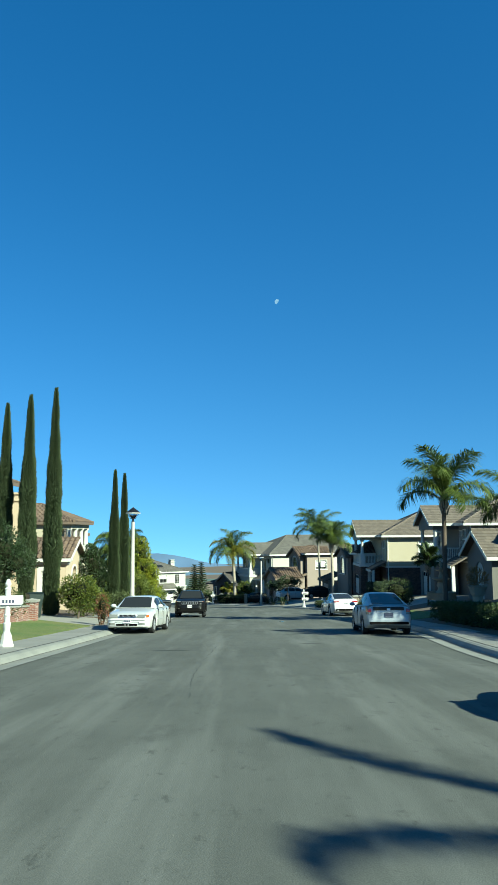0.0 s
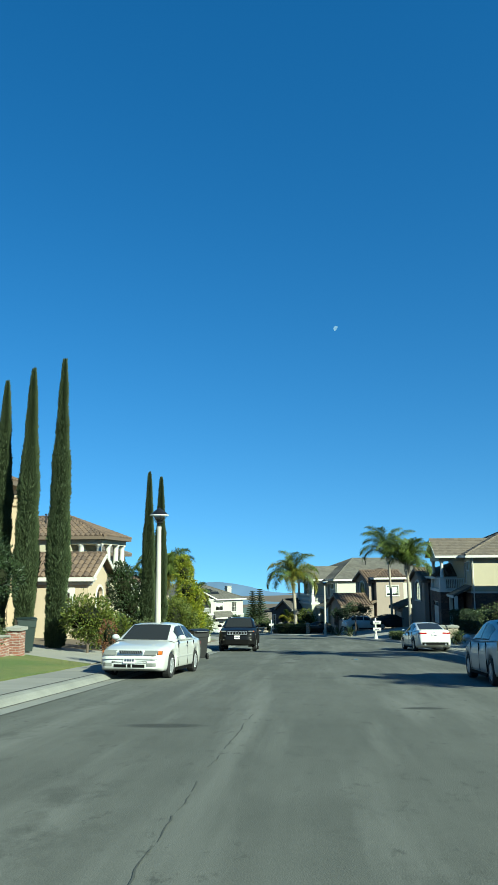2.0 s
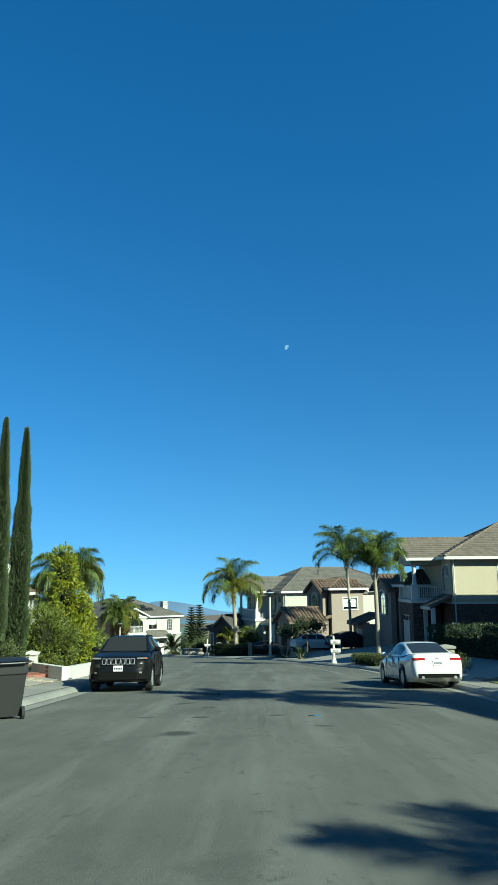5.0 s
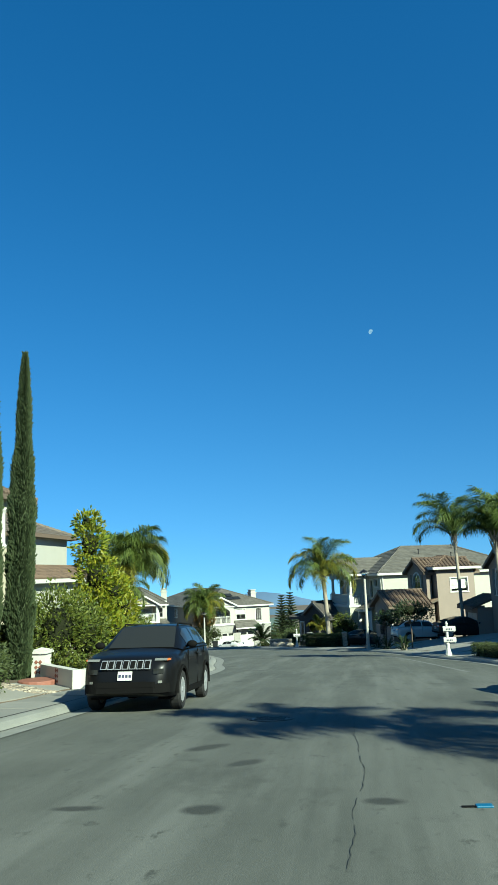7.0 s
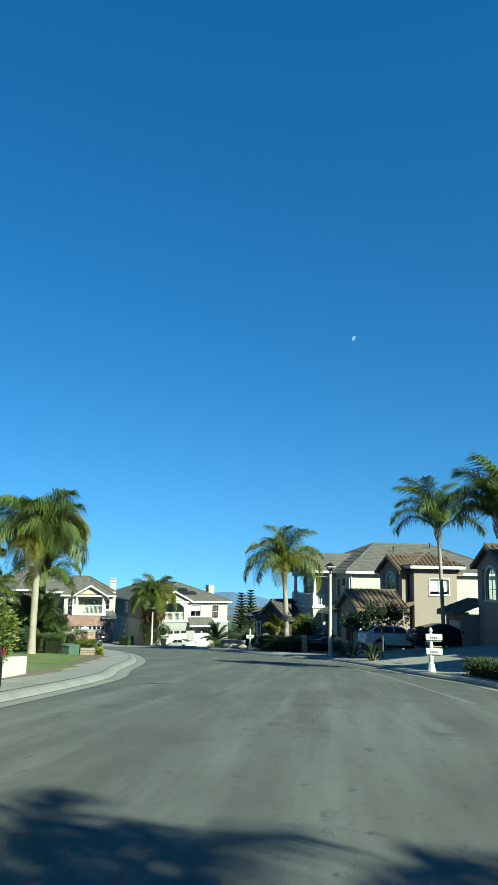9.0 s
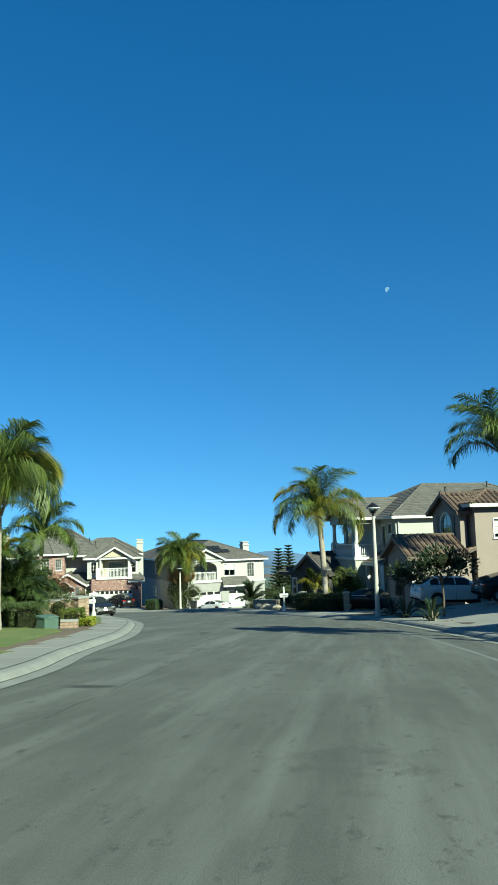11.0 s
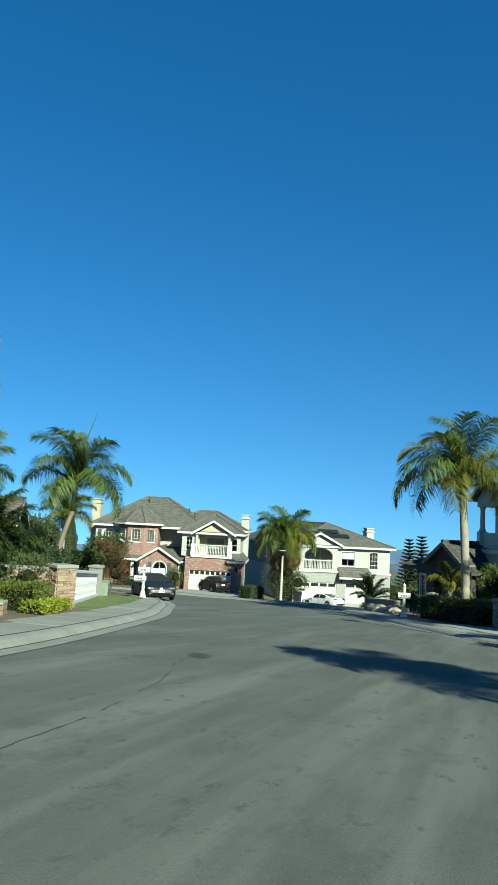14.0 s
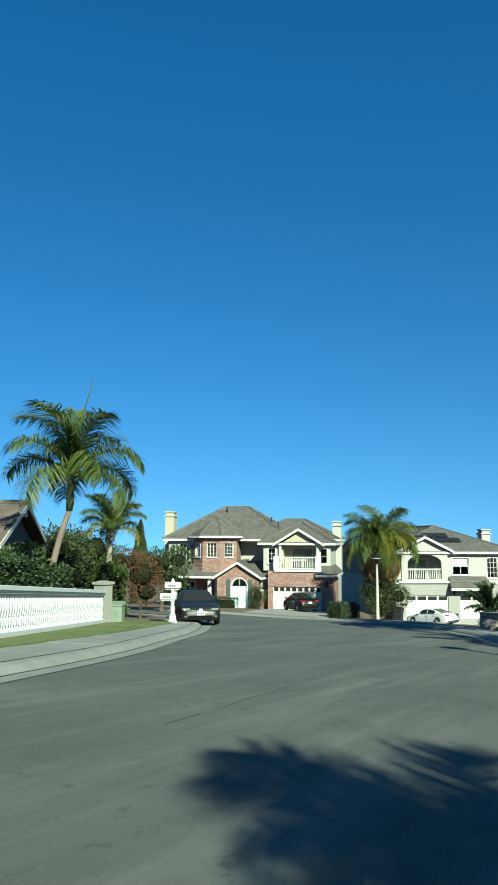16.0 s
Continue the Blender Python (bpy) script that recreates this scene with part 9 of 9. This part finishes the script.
def cabinet(x, y, heading, mat, label, w=0.9, d=0.7, h=0.85):
    t = thing("utility_cabinet", pose(x, y, yz(x, y), 0, 0, heading), label, "cabinet", "utility cabinets")
    s = Shape()
    s.box(-w / 2, w / 2, -d / 2, d / 2, -0.1, h * 0.86)
    part("housing", s, mat, t, bevel=0.02)
    s = Shape()
    s.add([(-w / 2 - 0.03, -d / 2 - 0.03, h * 0.86), (w / 2 + 0.03, -d / 2 - 0.03, h * 0.86), (w / 2 + 0.03, d / 2 + 0.03, h), (-w / 2 - 0.03, d / 2 + 0.03, h), (-w / 2 - 0.03, -d / 2 - 0.03, h * 0.80), (w / 2 + 0.03, -d / 2 - 0.03, h * 0.80), (w / 2 + 0.03, d / 2 + 0.03, h * 0.80), (-w / 2 - 0.03, d / 2 + 0.03, h * 0.80)],
          [(0, 1, 2, 3), (7, 6, 5, 4), (0, 4, 5, 1), (1, 5, 6, 2), (2, 6, 7, 3), (3, 7, 4, 0)])
    part("lid", s, mat, t, bevel=0.015)
    for k in range(6):
        s = Shape()
        s.box(-w / 2 + 0.1, w / 2 - 0.1, -d / 2 - 0.012, -d / 2, 0.15 + k * 0.07, 0.19 + k * 0.07)
        part("vent_slat", s, mat, t)


CAB_GREEN = plain("utility_green_paint", (0.0625, 0.103, 0.0747), 0.5, var=0.08)
cabinet(-12.5, 83.0, 60, CAB_GREEN, "green utility cabinet on the lawn", 0.7, 0.6, 0.58)
cabinet(-20.4, 103.0, 25, plain("pale_green_cabinet_paint", (0.175, 0.218, 0.161), 0.5), "pale green utility cabinet by the balustrade", 0.8, 0.55, 0.8)
wall_run("garden_wall", (-12.1, 83.4), (-11.4, 83.7), yz(-12.1, 83.4), 0.28, 0.35, STONE_TAN, CONCRETE, "short low stone wall beside the cabinet")


# fountain before the shaded house
def fountain(x, y, z):
    t = thing("fountain", pose(x, y, z), "tiered pale stone garden fountain", "fountain")
    for nm, prof in (("basin", [(0.95, 0), (1.0, 0.1), (0.95, 0.45), (1.02, 0.5), (0.9, 0.5), (0.85, 0.3)]), ("stem", [(0.3, 0.3), (0.35, 0.5), (0.2, 0.7), (0.3, 0.95), (0.22, 1.2)]),
                     ("lower_bowl", [(0.15, 1.2), (0.5, 1.32), (0.62, 1.42), (0.55, 1.42), (0.2, 1.35)]), ("upper_stem", [(0.16, 1.36), (0.2, 1.5), (0.1, 1.7), (0.1, 1.85)]),
                     ("upper_bowl", [(0.1, 1.85), (0.32, 1.93), (0.4, 2.0), (0.3, 1.99)]), ("finial", [(0.1, 1.98), (0.12, 2.1), (0.05, 2.2), (0.14, 2.32), (0.1, 2.45), (0.02, 2.6)])):
        s = Shape()
        s.lathe(prof, 18)
        part(nm, s, STONE_CAST, t, smooth=True)


STONE_CAST = plain("cast_stone", (0.325, 0.272, 0.196), 0.85, var=0.12, scale=4, fine=60)
fountain(13.0, 50.4, -3.0)
t = thing("planter", pose(11.2, 36.5, yz(11.2, 36.5)), "stone planter with golden grasses on a pedestal", "plant pot")
s = Shape()
s.lathe([(0.32, -0.1), (0.32, 0.1), (0.24, 0.2), (0.26, 0.8), (0.34, 0.9), (0.36, 1.0), (0.45, 1.25), (0.5, 1.3), (0.42, 1.3)], 14)
part("pedestal", s, STONE_CAST, t)
part("grass", foliage([((0, 0, 1.7), (0.42, 0.42, 0.42))], 700, 0.22, 0.03, random.Random(8), 0.9), FROND_DRY, t)
# stone piers by the white saloon, and tumbled stones at the bend
pier(9.2, 60.0, yz(9.2, 60.0), 0.65, 1.0, STONE_PALE, CONCRETE, "stone pier with pale cap at a driveway")
pier(9.0, 62.6, yz(9.0, 62.6), 0.65, 1.0, STONE_PALE, CONCRETE, "stone pier with pale cap at a driveway")
pier(-0.6, 105.6, yz(-0.6, 105.6), 0.4, 1.25, STONE_PALE, CONCRETE, "slim stone pier at the end of a hedge")
pier(-4.0, 112.6, yz(-4.0, 112.6), 0.45, 1.15, STONE_PALE, CONCRETE, "stone pier at the end of a hedge")
pier(-4.4, 113.6, yz(-4.4, 113.6), 0.5, 1.3, STONE_PALE, CONCRETE, "stone pier with lantern by the dark house", True)
wall_run("garden_wall", (-6.6, 114.8), (-9.0, 117.8), yz(-6.6, 114.8), 0.7, 0.4, STONE_PALE, CONCRETE, "pale rubble garden wall at the bend")


def boulders():
    rnd = random.Random(9)
    for k in range(7):
        x, y = -6.3 - k * 0.36 + rnd.uniform(-0.2, 0.2), 112.8 + k * 0.55 + rnd.uniform(-0.2, 0.2)
        s = Shape()
        r = rnd.uniform(0.3, 0.55)
        rings = []
        for i in range(6):
            a = math.pi * i / 5
            rings.append([(r * (max(0.08, math.sin(a)) * (1 + 0.3 * noise.noise((k * 3.1, i * 0.9, j * 0.8)))) * math.cos(j * math.pi / 4), r * max(0.08, math.sin(a)) * 0.8 * (1 + 0.3 * noise.noise((k, i * 1.3, j * 0.7))) * math.sin(j * math.pi / 4), -r * 0.75 * math.cos(a)) for j in range(8)])
        s.v = [p for q in rings for p in q]
        s.f = [(i * 8 + j, i * 8 + (j + 1) % 8, (i + 1) * 8 + (j + 1) % 8, (i + 1) * 8 + j) for i in range(5) for j in range(8)]
        ob = part("boulder", s, STONE_CAST, None)
        ob.matrix_basis = pose(x, y, yz(x, y) + r * 0.3, 0, 0, k * 50)
        tagged(ob, "pale tumbled garden boulder by the wall", "rock", "boulders at the bend")


boulders()

# ---- marks on the road ----
IRON_WORN = plain("worn_iron", (0.0375, 0.0345, 0.0299), 0.7, metal=0.3, var=0.3)

def manhole(x, y):
    t = thing("manhole_cover", pose(x, y, gz(x, y), math.degrees(math.atan(-0.0815))), "round iron manhole cover set in the asphalt", "manhole cover")
    s = Shape()
    s.lathe([(0.42, -0.05), (0.42, 0.008), (0.36, 0.008), (0.36, -0.05)], 28, None, False)
    part("frame", s, IRON_WORN, t)
    s = Shape()
    s.lathe([(0.345, -0.05), (0.345, 0.006)], 28)
    for k in range(6):
        s.box(-0.28, 0.28, -0.25 + k * 0.1 - 0.012, -0.25 + k * 0.1 + 0.012, 0.006, 0.011)
    part("lid", s, IRON, t)


manhole(-0.9, 47.6)


def crack_line(pts, seed, width=0.035, whole=False):
    """A crack: thin broken ribbons of darker grit that wander along the road."""
    rnd = random.Random(seed)
    s = Shape()
    rows = []
    line = curve(pts, 0.14)
    o, go = 0.0, True
    for i, (x, y) in enumerate(line):
        a, b = line[max(i - 1, 0)], line[min(i + 1, len(line) - 1)]
        tx = Vector((b[0] - a[0], b[1] - a[1])).normalized()
        nx, ny = -tx.y, tx.x
        o = 0.85 * o + rnd.uniform(-0.018, 0.018)
        w = width * rnd.uniform(0.3, 1.5)
        rows.append([(x + nx * (o - w), y + ny * (o - w), gz(x, y) + 0.005), (x + nx * (o + w), y + ny * (o + w), gz(x, y) + 0.005)])
        if not whole and (rnd.random() < 0.12 or not go):
            if len(rows) > 2:
                s.grid(rows)
            rows = []
            go = rnd.random() < 0.45
    if len(rows) > 1:
        s.grid(rows)
    return s


BITUMEN = plain("dark_bitumen", (0.066, 0.069, 0.062), 0.95, spec=0.1, var=0.3, scale=2, fine=30, world=True)
PATCHY = plain("pale_road_seam", (0.128, 0.131, 0.118), 0.9, var=0.25, scale=2, fine=30, world=True)
for i, (pts, w) in enumerate((([(-5.5, 82), (-5.2, 80.3), (-4.6, 78.6), (-3.8, 75), (-3.3, 69), (-3.0, 62)], 0.012), ([(0.62, 47.0), (0.66, 43.9), (0.72, 41.8), (0.6, 38.5)], 0.005), ([(-1.0, 22), (-1.1, 16), (-0.9, 11)], 0.006), ([(-7.4, 96), (-6.6, 91), (-6.0, 86)], 0.008))):
    tagged(part("road_crack", crack_line(pts, i, w), BITUMEN), "thin wandering crack in the asphalt", "crack", "", "structure")


def seam(pts, width):
    """A worn band along the road, a little paler than the rest."""
    line = curve(pts, 0.5)
    s = Shape()
    for o, w in ((0.0, 0.5),):
        rows = []
        for i, (x, y) in enumerate(line):
            a, b = line[max(i - 1, 0)], line[min(i + 1, len(line) - 1)]
            t = Vector((b[0] - a[0], b[1] - a[1])).normalized()
            half = w * width * (0.7 + 0.5 * noise.noise((x * 0.3, y * 0.35, o)))
            c = o * width
            rows.append([(x - t.y * (c + k * half), y + t.x * (c + k * half), gz(x, y) + 0.004) for k in (-1, 1)])
        s.grid(rows)
    return s


tagged(part("road_seam", seam([(4.6, 62), (3.4, 74), (1.8, 84), (0.0, 92), (-3, 99)], 0.22), PATCHY), "pale worn seam along the asphalt", "road mark", "", "structure")


t = thing("litter", pose(1.7, 40.8, gz(1.7, 40.8), 0, 0, 5) @ Matrix.Scale(0.66, 4), "flattened blue plastic scrap lying on the road", "litter")
s = Shape()
s.box(-0.02, 0.2, -0.06, 0.06, 0.0, 0.03)
part("blue_scrap", s, plain("blue_plastic", (0.0125, 0.0968, 0.184), 0.4), t, bevel=0.01)
s = Shape()
s.box(-0.2, -0.03, -0.03, 0.03, 0.0, 0.015)
part("dark_scrap", s, BLACK_PLASTIC, t)

# ---- the pavements' flags ----
pavement("pavement_left", LEFT, 1, 0, 112)
pavement("pavement_right", RIGHT, -1, 8, 118)
